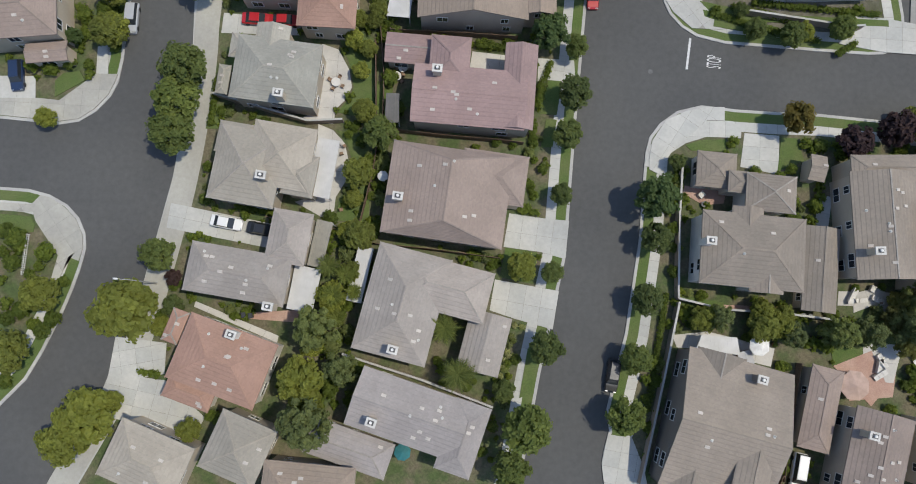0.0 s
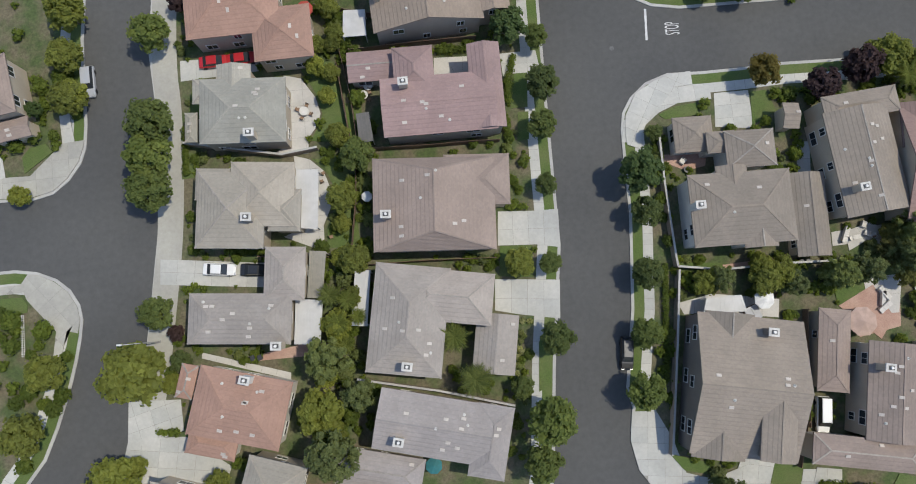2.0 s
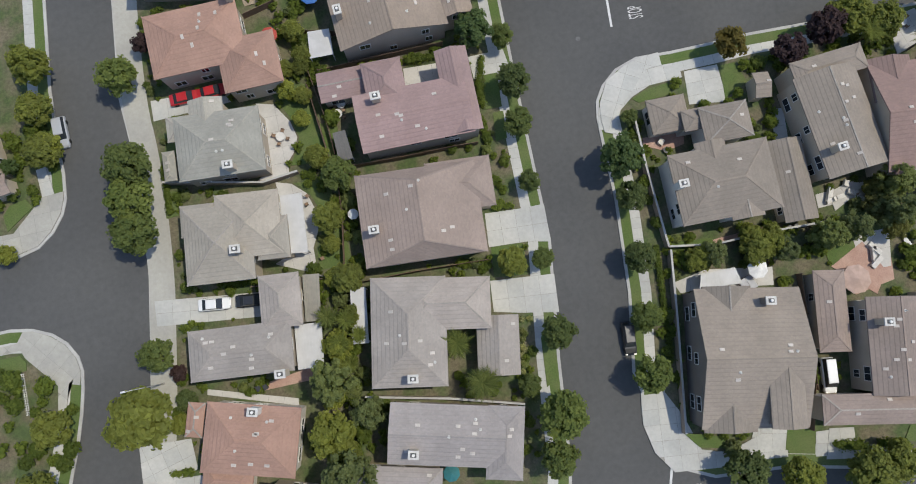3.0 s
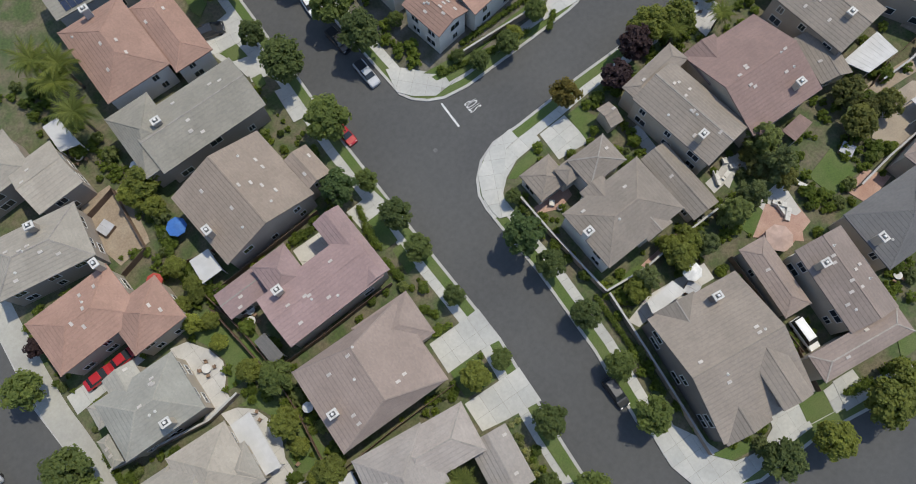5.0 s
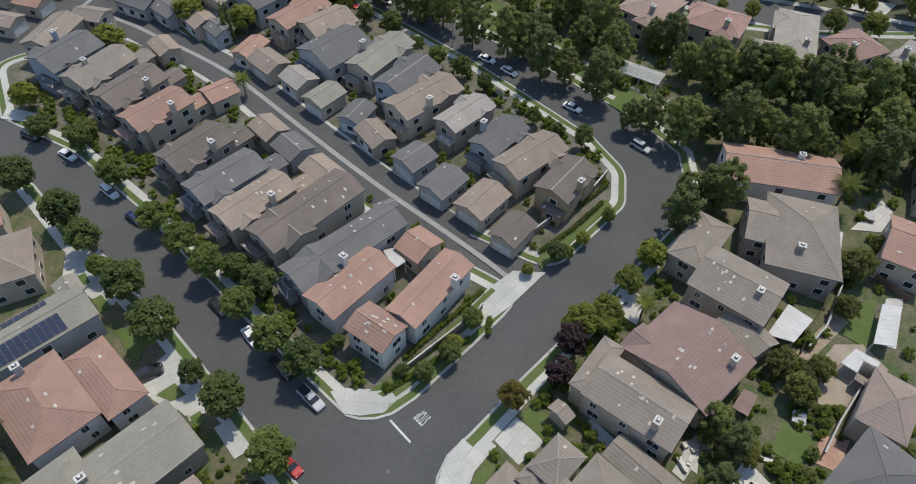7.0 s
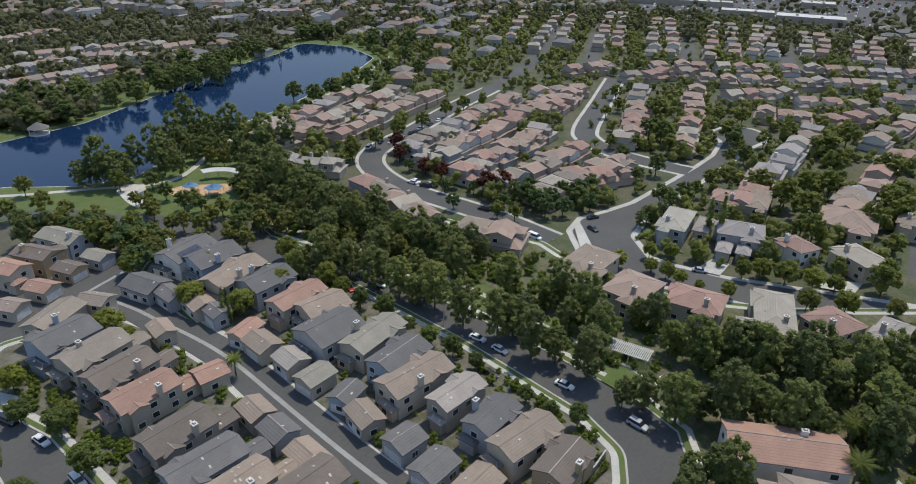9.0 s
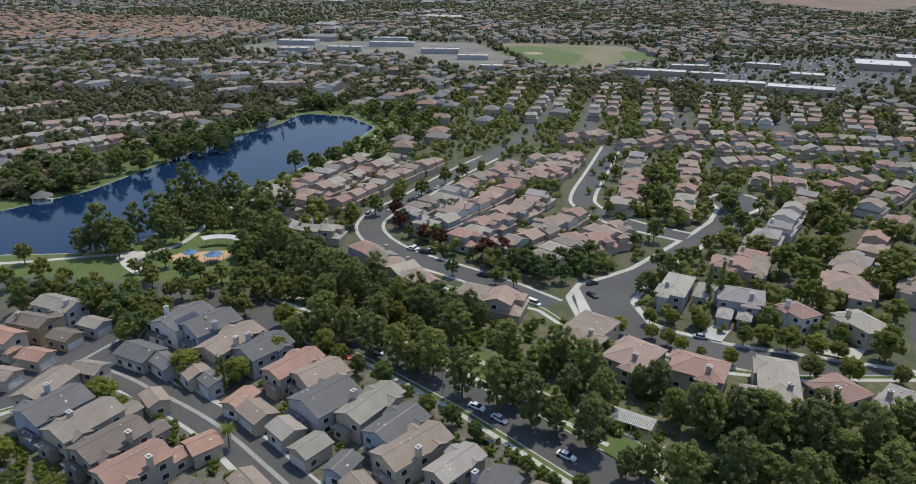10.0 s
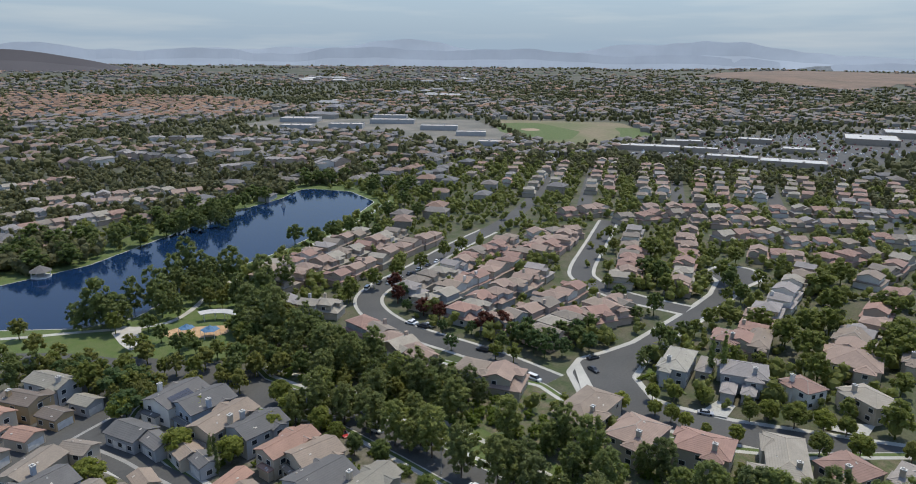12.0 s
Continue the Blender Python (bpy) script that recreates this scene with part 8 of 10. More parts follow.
paved("driveway", [(45.2, -32.1), (48.5, -32.9), (49.3, -29.3), (46.4, -28.8)], 0.218, CONCRETE, "pale concrete driveway up to a garage", "driveway")
paved("patio", [(34.0, -4.2), (37.2, -4.4), (47.7, -7.0), (48.4, -4.4), (38.7, -1.9), (33.4, -2.4)], 0.220, PATIO, "garden patio behind a house", "patio")
paved("patio", [(58.1, 1.9), (66.6, 1.6), (66.5, 3.8), (58.4, 4.0)], 0.221, PATIO, "garden patio behind a house", "patio")
sheet("patio", [(59.0, -11.9), (65.4, -11.4), (66.7, -5.3), (58.7, -7.4)], 0.223, PAVER, "garden patio behind a house", "patio", thick=0.12)
paved("patio", [(55.3, 13.2), (57.4, 13.3), (58.3, 18.1), (56.3, 18.5)], 0.224, CONCRETE, "garden patio behind a house", "patio")
paved("patio", [(-18.5, 41.4), (-16.0, 40.5), (-14.3, 37.3), (-13.9, 34.6), (-14.8, 32.7), (-16.2, 31.3), (-16.6, 28.9), (-21.7, 29.6), (-19.3, 30.9)], 0.226, PATIO, "curved pale garden patio behind a house", "patio")
paved("patio", [(-18.8, 28.9), (-16.6, 28.0), (-14.8, 26.0), (-14.2, 23.3), (-14.6, 20.2), (-16.0, 17.8), (-16.2, 15.8), (-17.6, 14.6), (-22.0, 17.1), (-19.0, 18.0)], 0.227, PATIO, "curved pale garden patio behind a house", "patio")
sheet("patio", [(-28.8, -0.0), (-19.4, -0.7), (-19.6, 1.3), (-29.5, 0.8)], 0.229, PAVER, "garden patio behind a house", "patio", thick=0.12)
paved("patio", [(-36.1, 1.7), (-24.0, -3.5), (-23.8, -2.5), (-35.9, 2.5)], 0.230, PATIO, "garden patio behind a house", "patio")
sheet("patio", [(35.6, 18.7), (38.8, 16.8), (41.8, 17.1), (42.3, 18.8), (35.9, 19.8)], 0.232, PAVER, "garden patio behind a house", "patio", thick=0.12)
sheet("patio", [(41.4, 1.4), (49.6, 0.3), (49.2, 1.7), (41.1, 2.0)], 0.233, PAVER, "garden patio behind a house", "patio", thick=0.12)
sheet("lawn", [(37.3, 25.1), (42.5, 25.0), (42.6, 26.9), (38.8, 26.8), (36.4, 26.0)], 0.235, LAWN, "small green garden lawn", "lawn", thick=0.12)
sheet("lawn", [(50.2, 22.0), (54.4, 23.6), (53.5, 27.1), (51.1, 27.2)], 0.236, LAWN, "small green garden lawn", "lawn", thick=0.12)
sheet("lawn", [(41.5, -30.5), (45.2, -31.7), (47.2, -26.4), (42.9, -25.9)], 0.238, LAWN, "small green garden lawn", "lawn", thick=0.12)
sheet("lawn", [(34.7, 1.9), (41.1, 1.3), (41.2, 2.3), (34.7, 3.5)], 0.239, LAWN, "small green garden lawn", "lawn", thick=0.12)
sheet("lawn", [(-16.2, 42.8), (-10.7, 42.3), (-10.4, 29.6), (-16.0, 30.7), (-14.4, 32.9), (-13.6, 34.6), (-14.2, 38.0)], 0.241, LAWN, "small green garden lawn", "lawn", thick=0.12)
sheet("lawn", [(-16.3, 28.0), (-11.2, 27.2), (-11.0, 14.1), (-16.0, 14.3), (-15.5, 17.2), (-14.1, 20.1), (-13.7, 23.3), (-14.5, 26.4)], 0.242, LAWN, "small green garden lawn", "lawn", thick=0.12)
sheet("lawn", [(8.2, 6.0), (13.1, 5.0), (13.8, 9.7), (9.1, 10.4)], 0.244, LAWN, "small green garden lawn", "lawn", thick=0.12)
sheet("lawn", [(14.5, 25.5), (16.3, 25.6), (17.0, 29.8), (15.4, 29.9)], 0.245, LAWN, "small green garden lawn", "lawn", thick=0.12)
sheet("lawn", [(14.5, 30.7), (17.0, 30.5), (17.9, 35.8), (15.4, 36.0)], 0.246, LAWN, "small green garden lawn", "lawn", thick=0.12)
sheet("lawn", [(10.9, -11.4), (12.3, -10.9), (13.4, -2.9), (12.2, -4.4)], 0.248, LAWN, "small green garden lawn", "lawn", thick=0.12)
sheet("lawn", [(56.9, -6.8), (61.6, -6.1), (61.5, -3.4), (56.7, -4.1)], 0.249, LAWN, "small green garden lawn", "lawn", thick=0.12)
sheet("lawn", [(-33.6, 36.7), (-32.0, 36.8), (-30.4, 41.3), (-32.3, 41.5)], 0.251, LAWN, "small green garden lawn", "lawn", thick=0.12)
sheet("lawn", [(-35.5, 28.1), (-33.6, 28.1), (-33.2, 31.8), (-34.9, 32.1)], 0.253, LAWN, "small green garden lawn", "lawn", thick=0.12)
sheet("lawn", [(-10.6, 29.7), (-8.3, 29.7), (-7.6, 35.4), (-10.1, 35.6)], 0.254, LAWN, "small green garden lawn", "lawn", thick=0.12)
paved("driveway", [(16.4, 74.9), (17.2, 70.2), (21.9, 70.8), (23.9, 80.3), (16.9, 80.1)], 0.256, CONCRETE, "pale concrete driveway up to a garage", "driveway")
paved("driveway", [(25.0, 102.7), (28.8, 103.3), (28.8, 109.3), (23.7, 109.0)], 0.257, CONCRETE, "pale concrete driveway up to a garage", "driveway")
paved("alley_apron", [(60.8, 42.1), (67.7, 40.8), (78.1, 40.1), (74.6, 45.1), (67.3, 46.4), (63.8, 47.3)], 0.259, CONCRETE, "pale concrete apron at the mouth of the alley", "pavement")
paved("corner_pavement", [(33.9, 49.4), (35.3, 47.0), (38.1, 44.4), (43.0, 44.2), (40.5, 48.0), (37.6, 52.0), (35.4, 53.7)], 0.260, CONCRETE, "wide pale concrete footway at the street corner", "pavement")
sheet("lawn", [(21.9, 87.0), (24.8, 87.3), (25.9, 93.7), (24.3, 93.9)], 0.262, LAWN, "small green garden lawn", "lawn", thick=0.12)
sheet("lawn", [(40.1, 46.3), (50.9, 42.7), (51.5, 44.6), (39.9, 47.4)], 0.263, LAWN, "small green garden lawn", "lawn", thick=0.12)
sheet("lawn", [(61.3, -4.6), (68.4, -4.4), (69.6, -0.3), (62.1, 0.4)], 0.265, LAWN, "small green garden lawn", "lawn", thick=0.12)
sheet("lawn", [(71.2, -11.3), (77.6, -11.5), (77.4, -5.9), (71.0, -6.5)], 0.266, LAWN, "small green garden lawn", "lawn", thick=0.12)
sheet("lawn", [(100.8, -13.9), (106.6, -11.7), (105.5, -6.9), (99.2, -7.0)], 0.268, LAWN, "small green garden lawn", "lawn", thick=0.12)
paved("patio", [(61.3, -8.9), (65.6, -9.4), (67.4, -3.9), (61.5, -3.4)], 0.269, PATIO, "garden patio behind a house", "patio")
sheet("patio", [(62.1, -12.7), (64.7, -9.9), (62.7, -4.7), (56.9, -6.9)], 0.271, PAVER, "garden patio behind a house", "patio", thick=0.12)
paved("patio", [(60.4, 0.8), (65.6, 2.7), (65.2, 4.7), (60.5, 3.7)], 0.272, PATIO, "garden patio behind a house", "patio")
sheet("patio", [(74.1, -15.9), (80.4, -15.5), (78.5, -11.8), (73.3, -12.1)], 0.274, PAVER, "garden patio behind a house", "patio", thick=0.12)
paved("patio", [(-15.9, 59.4), (-11.4, 61.0), (-10.9, 66.0), (-16.7, 65.6)], 0.275, PATIO, "garden patio behind a house", "patio")
sheet("patio", [(-15.9, 58.0), (-10.5, 57.3), (-8.0, 67.0), (-12.1, 67.4)], 0.277, SOIL_BARE, "garden patio behind a house", "patio", thick=0.12)
paved("patio", [(6.2, 35.9), (9.9, 37.2), (6.3, 38.6), (3.9, 38.5)], 0.278, PATIO, "garden patio behind a house", "patio")
paved("driveway", [(35.8, -29.0), (43.1, -30.2), (46.0, -25.6), (39.6, -22.8)], 0.280, CONCRETE, "pale concrete driveway up to a garage", "driveway")
paved("driveway", [(46.5, -32.9), (50.9, -34.1), (51.9, -29.8), (48.4, -28.9)], 0.281, CONCRETE, "pale concrete driveway up to a garage", "driveway")
sheet("lawn", [(42.4, -25.9), (42.8, -29.9), (45.6, -30.6), (45.8, -26.7)], 0.283, LAWN, "small green garden lawn", "lawn", thick=0.12)
sheet("lawn", [(58.3, -33.8), (62.7, -35.0), (65.1, -33.7), (60.0, -31.9)], 0.284, LAWN, "small green garden lawn", "lawn", thick=0.12)
paved("patio", [(81.3, 13.8), (86.0, 11.6), (90.6, 15.7), (83.8, 18.2)], 0.286, PATIO, "garden patio behind a house", "patio")
paved("patio", [(78.4, 21.1), (85.3, 22.3), (83.7, 27.4), (78.5, 26.9)], 0.287, PATIO, "garden patio behind a house", "patio")
paved("patio", [(129.1, -6.7), (135.8, -6.2), (137.9, -3.4), (125.5, -1.0)], 0.288, PATIO, "garden patio behind a house", "patio")
sheet("lawn", [(99.3, -12.4), (111.5, -10.4), (107.8, -7.8), (99.5, -7.1)], 0.290, LAWN, "small green garden lawn", "lawn", thick=0.12)
paved("patio", [(102.4, -16.3), (114.5, -14.2), (112.5, -11.7), (101.2, -12.9)], 0.291, PATIO, "garden patio behind a house", "patio")
paved("driveway", [(21.7, 101.8), (26.4, 102.1), (26.6, 108.3), (21.5, 108.2)], 0.293, CONCRETE, "pale concrete driveway up to a garage", "driveway")
paved("driveway", [(36.9, 160.1), (40.5, 154.0), (42.9, 156.0), (39.8, 163.2)], 0.294, CONCRETE, "pale concrete driveway up to a garage", "driveway")
paved("driveway", [(197.6, 51.8), (206.6, 51.8), (206.7, 57.3), (195.9, 59.3)], 0.296, CONCRETE, "pale concrete driveway up to a garage", "driveway")
paved("driveway", [(211.0, 17.6), (220.1, 16.7), (216.3, 23.9), (208.5, 28.2)], 0.297, CONCRETE, "pale concrete driveway up to a garage", "driveway")
sheet("lawn", [(127.9, 48.0), (136.5, 47.8), (138.3, 56.7), (129.4, 56.6)], 0.299, LAWN, "small green garden lawn", "lawn", thick=0.12)
sheet("lawn", [(204.5, 65.8), (213.1, 73.6), (216.0, 83.2), (207.1, 80.9)], 0.300, LAWN, "small green garden lawn", "lawn", thick=0.12)
sheet("path", [(199.8, 102.6), (183.6, 91.0), (183.8, 85.0), (204.8, 103.3)], 0.302, CONCRETE, "pale concrete footway", "path", thick=0.12)
paved("corner_pavement", [(-59.1, 18.0), (-57.8, 17.7), (-55.5, 16.2), (-53.8, 14.5), (-52.7, 12.2), (-52.5, 10.1), (-53.0, 8.3), (-54.5, 8.9), (-55.8, 4.9), (-56.8, 5.5), (-56.0, 9.1), (-59.6, 14.2), (-60.0, 15.5), (-64.9, 15.7), (-65.0, 16.9), (-60.3, 16.6)], 0.303, CONCRETE_OLD, "wide pale concrete footway at the street corner", "pavement")
paved("corner_pavement", [(-48.9, 36.4), (-52.3, 36.4), (-53.4, 35.4), (-57.3, 32.3), (-60.1, 32.6), (-66.2, 32.9), (-65.9, 30.0), (-60.8, 29.5), (-57.3, 29.1), (-54.3, 29.5), (-52.0, 31.1), (-50.1, 33.3), (-49.2, 35.4)], 0.305, CONCRETE_OLD, "wide pale concrete footway at the street corner", "pavement")
sheet("lawn", [(-58.0, 32.8), (-53.7, 35.4), (-54.5, 36.8), (-56.9, 36.5), (-58.1, 35.3)], 0.307, LAWN, "small green garden lawn", "lawn", thick=0.16)
sheet("lawn", [(-64.8, 15.2), (-60.3, 14.8), (-59.6, 13.6), (-59.8, 12.5), (-64.6, 12.1)], 0.299, LAWN, "small green garden lawn", "lawn", thick=0.16)
paved("garden_path", [(-52.1, 40.7), (-50.6, 40.5), (-50.3, 36.4), (-52.1, 36.4)], 0.31, CONCRETE, "pale concrete garden path", "path")
paved("driveway", [(-66.4, 36.0), (-61.0, 36.0), (-60.8, 32.6), (-66.1, 32.6)], 0.312, CONCRETE, "pale concrete driveway up to a garage", "driveway")
sheet("lawn", [(39.4, 48.8), (48.8, 46.8), (59.7, 46.3), (68.8, 45.9), (68.8, 44.9), (48.7, 45.5), (41.6, 46.4)], 0.298, LAWN, "small green garden lawn", "lawn", thick=0.16)
paved("driveway", [(24.4, 113.2), (27.6, 111.6), (27.2, 105.1), (24.7, 105.5), (21.7, 107.1), (20.4, 107.9)], 0.315, CONCRETE, "pale concrete driveway up to a garage", "driveway")
paved("driveway", [(21.5, 103.7), (26.5, 103.5), (23.5, 95.7), (22.6, 96.2), (23.2, 99.6), (21.5, 100.1)], 0.317, CONCRETE, "pale concrete driveway up to a garage", "driveway")
paved("driveway", [(17.9, 71.2), (23.1, 71.6), (23.0, 69.7), (20.3, 67.4), (17.9, 68.4)], 0.313, CONCRETE, "pale concrete driveway up to a garage", "driveway")
paved("driveway", [(16.4, 81.0), (15.9, 78.3), (16.5, 75.4), (21.4, 74.2), (23.8, 77.7), (24.0, 80.0), (20.5, 79.8)], 0.319, CONCRETE, "pale concrete driveway up to a garage", "driveway")
sheet("lawn", [(21.6, 107.0), (24.1, 106.2), (23.4, 103.4), (21.3, 103.9)], 0.321, LAWN, "small green garden lawn", "lawn", thick=0.16)
sheet("lawn", [(20.2, 90.8), (21.6, 90.0), (21.7, 84.1), (19.3, 82.7), (18.9, 84.4)], 0.329, LAWN, "small green garden lawn", "lawn", thick=0.16)
sheet("lawn", [(21.3, 99.9), (23.1, 99.5), (22.8, 96.0), (20.8, 96.1)], 0.323, LAWN, "small green garden lawn", "lawn", thick=0.16)
sheet("lawn", [(17.3, 75.0), (20.5, 74.5), (20.4, 71.3), (18.0, 72.3)], 0.324, LAWN, "small green garden lawn", "lawn", thick=0.16)
sheet("lawn", [(18.2, 67.7), (20.0, 67.3), (19.4, 65.3), (17.8, 65.2)], 0.326, LAWN, "small green garden lawn", "lawn", thick=0.16)
sheet("lawn", [(41.8, 46.6), (53.1, 44.1), (51.8, 43.0), (41.4, 44.7)], 0.325, LAWN, "strip of lawn beside a hedge", "lawn", thick=0.16)
sheet("lawn", [(79.4, 43.3), (101.7, 41.1), (100.9, 39.1), (78.3, 41.1)], 0.327, LAWN, "strip of lawn beside a hedge", "lawn", thick=0.16)
paved("driveway", [(39.4, -24.1), (43.0, -25.3), (41.2, -29.7), (34.0, -27.6), (32.8, -27.8), (38.7, -26.7)], 0.329, CONCRETE, "pale concrete driveway up to a garage", "driveway")
sheet("lawn", [(43.2, -25.6), (45.8, -28.0), (44.7, -31.0), (41.2, -29.9)], 0.331, LAWN, "small green garden lawn", "lawn", thick=0.18)
sheet("lawn", [(27.8, -23.3), (33.5, -25.6), (32.8, -27.1), (29.4, -25.9)], 0.333, LAWN, "small green garden lawn", "lawn", thick=0.18)
TANPAVER = surface("tan_pavers", (0.33, 0.275, 0.21), (0.27, 0.225, 0.175), 0.3, 5.0, 0.9, 0.15, 0.15)
sheet("patio", [(89.1, -6.4), (96.6, -7.7), (99.7, -11.5), (97.3, -16.5), (91.1, -15.6), (84.9, -13.5), (83.5, -9.4)], 0.338, TANPAVER, "tan paved patio behind a house", "patio", thick=0.16)
sheet("flower_bed", [(88.9, -2.6), (103.1, -5.5), (102.9, -8.1), (89.6, -5.3)], 0.336, SOIL_BARE, "bare brown earth bed along a garden fence", "ground", thick=0.16)
sheet("flower_bed", [(103.6, -0.1), (112.5, -0.7), (113.5, -3.0), (104.3, -3.0)], 0.334, SOIL_BARE, "bare brown earth bed along a garden fence", "ground", thick=0.16)
sheet("patio", [(107.3, 14.6), (113.9, 12.2), (104.8, 8.8), (102.6, 11.4)], 0.34, TANPAVER, "tan paved patio behind a house", "patio", thick=0.16)
sheet("garden_earth", [(-15.2, 69.0), (-9.8, 68.6), (-9.7, 62.5), (-10.7, 56.7), (-16.2, 56.7), (-16.7, 60.3)], 0.29, SOIL_BARE, "bare sandy earth of a back garden being dug", "ground", thick=0.14)
paved("driveway", [(21.5, 97.0), (23.9, 96.2), (25.0, 102.7), (21.9, 103.2)], 0.306, CONCRETE, "pale concrete driveway up to a garage", "driveway")
paved("driveway", [(17.8, 67.1), (20.8, 66.2), (22.4, 70.2), (19.7, 71.9)], 0.308, CONCRETE, "pale concrete driveway up to a garage", "driveway")
paved("driveway", [(18.2, 56.8), (20.3, 56.3), (22.1, 62.3), (19.5, 63.3)], 0.309, CONCRETE, "pale concrete driveway up to a garage", "driveway")
paved("corner_pavement", [(32.6, 21.3), (33.6, 24.2), (35.1, 25.8), (37.1, 27.4), (39.8, 29.8), (42.5, 29.8), (42.6, 31.9), (39.5, 31.9), (36.8, 31.3), (33.5, 29.8), (31.4, 26.7), (30.8, 23.8), (30.8, 22.2)], 0.311, CONCRETE, "wide pale concrete footway at the street corner", "pavement")
car("suv", BLACKCAR, 18.6, 78.9, -19.5)
car("suv", SILVER, -47.1, 45.0, -92)
car("suv", NAVY, -63.4, 35.9, -84)
car("sedan", WHITECAR, -31.7, 13.9, -11)
car("sedan", BLACKCAR, -26.4, 12.9, -11)
car("sedan", REDCAR, -28.2, 45.0, -3)
car("sedan", REDCAR, -24.1, 44.8, -1)
car("suv", BLACKCAR, 24.4, -8.2, -101)
car("van", WHITECAR, 50.6, -21.6, -103)
car("sedan", WHITECAR, 34.1, 71.6, -102)
car("sedan", BLACKCAR, 34.6, 80.9, -96)
car("pickup", BLACKCAR, 33.2, 63.0, -93)
car("pickup", SILVER, 32.5, 55.1, -95)
car("sedan", BLACKCAR, 19.0, 79.4, -23)
car("sedan", REDCAR, 22.8, 49.5, -91)
car("sedan", WHITECAR, 39.6, 137.5, -85)
car("suv", WHITECAR, 38.9, 120.8, -92)
car("sedan", NAVY, 37.8, 110.6, -89)
car("suv", BLACKCAR, 38.0, 149.2, -77)
car("sedan", WHITECAR, 125.1, 89.3, -88)
car("sedan", WHITECAR, 124.6, 82.0, -95)
car("sedan", WHITECAR, 122.5, 62.4, -89)
car("suv", SILVER, 120.5, 43.3, -98)
car("sedan", REDCAR, 122.2, 132.9, -109)
car("van", WHITECAR, 129.3, 127.6, -89)
car("sedan", SILVER, 196.5, 57.5, -71)
car("sedan", BLACKCAR, 115.2, 78.4, -104)
car("sedan", BLACKCAR, 210.9, 101.4, -28)
car("sedan", BLACKCAR, 202.3, 96.9, -113)
car("van", WHITECAR, 184.2, 109.0, -96)
car("sedan", WHITECAR, 197.0, 172.3, -95)
car("sedan", SILVER, 198.1, 165.6, -98)
car("sedan", BLACKCAR, 193.9, 133.1, -89)
car("sedan", BLACKCAR, 152.9, 149.1, -104)
car("sedan", WHITECAR, 226.7, 213.3, 17)
car("sedan", SILVER, 234.9, 214.2, 17)
car("sedan", BLACKCAR, 243.0, 215.1, 18)
car("sedan", WHITECAR, 251.2, 216.2, 14)
car("sedan", BLACKCAR, 259.4, 217.1, 14)
car("sedan", WHITECAR, 267.4, 217.9, 15)
car("van", WHITECAR, 214.8, 215.4, 25)
car("sedan", BLACKCAR, 223.6, 216.5, 25)
car("suv", SILVER, 231.1, 216.9, 25)
car("suv", BLACKCAR, 205.5, 215.3, 30)
car("sedan", WHITECAR, 195.4, 172.6, 97)
car("suv", BLACKCAR, 195.7, 166.4, 97)
car("suv", BLACKCAR, 192.4, 135.6, 100)
garden_wall([(35.3, 22.9), (34.6, 15.3), (34.0, 4.2), (34.0, 2.9)])
garden_wall([(34.1, 2.4), (31.8, -7.2), (27.7, -23.2)])
garden_wall([(34.0, 2.9), (40.6, 1.3), (49.4, 0.7), (56.9, -0.2)])
fence([(-9.6, 44.0), (-9.0, 36.0), (-9.1, 28.0)])
fence([(-10.6, 28.2), (-0.4, 27.0), (8.3, 26.3), (11.8, 25.9)])
fence([(-12.8, 11.8), (-10.4, 21.8), (-9.7, 27.5)])
fence([(-12.7, 11.1), (-2.4, 10.1), (8.2, 8.7)])
fence([(-8.1, 43.2), (3.1, 42.7), (11.1, 42.2)])
garden_wall([(-34.2, 33.1), (-20.3, 29.0), (-15.0, 29.2)])
fence([(-25.7, 14.7), (-15.7, 12.9)])
garden_wall([(-14.4, -5.0), (-3.2, -8.6), (7.0, -12.5)])
fence([(51.5, -6.5), (49.0, -18.0), (48.1, -23.0)])
fence([(48.0, -22.1), (45.5, -28.2)])
fence([(-12.2, 51.0), (-3.9, 48.3)])
fence([(-10.3, 41.4), (-10.1, 30.3)])
fence([(-16.0, 65.8), (-9.7, 67.0), (-11.7, 55.7), (-16.7, 54.8)])
garden_wall([(74.9, -12.9), (81.9, -13.0), (91.9, -13.8), (94.1, -14.7)])
fence([(90.2, -3.6), (95.6, -2.9), (106.5, -3.5)])
garden_wall([(92.1, -4.2), (98.6, -5.1), (109.0, -4.2)])
fence([(115.9, -8.5), (114.2, -14.8)])
garden_wall([(45.0, 46.8), (62.2, 44.2), (64.1, 44.4)])
garden_wall([(83.9, 47.3), (102.6, 44.4), (108.0, 44.7)])
fence([(159.0, 55.8), (167.0, 57.1), (176.1, 57.9)])
hedge([(44.7, 47.7), (49.9, 46.5), (54.5, 45.3)], 1.0)
hedge([(81.7, 43.6), (90.0, 42.0), (100.6, 41.1)], 1.0)
hedge([(25.7, 84.8), (28.9, 84.3)], 1.1)
hedge([(48.7, -31.3), (52.6, -32.3)], 1.2)
hedge([(54.9, -32.9), (57.7, -33.6)], 1.2)
hedge([(32.5, 3.2), (30.9, -5.2), (29.2, -13.5)], 0.9)
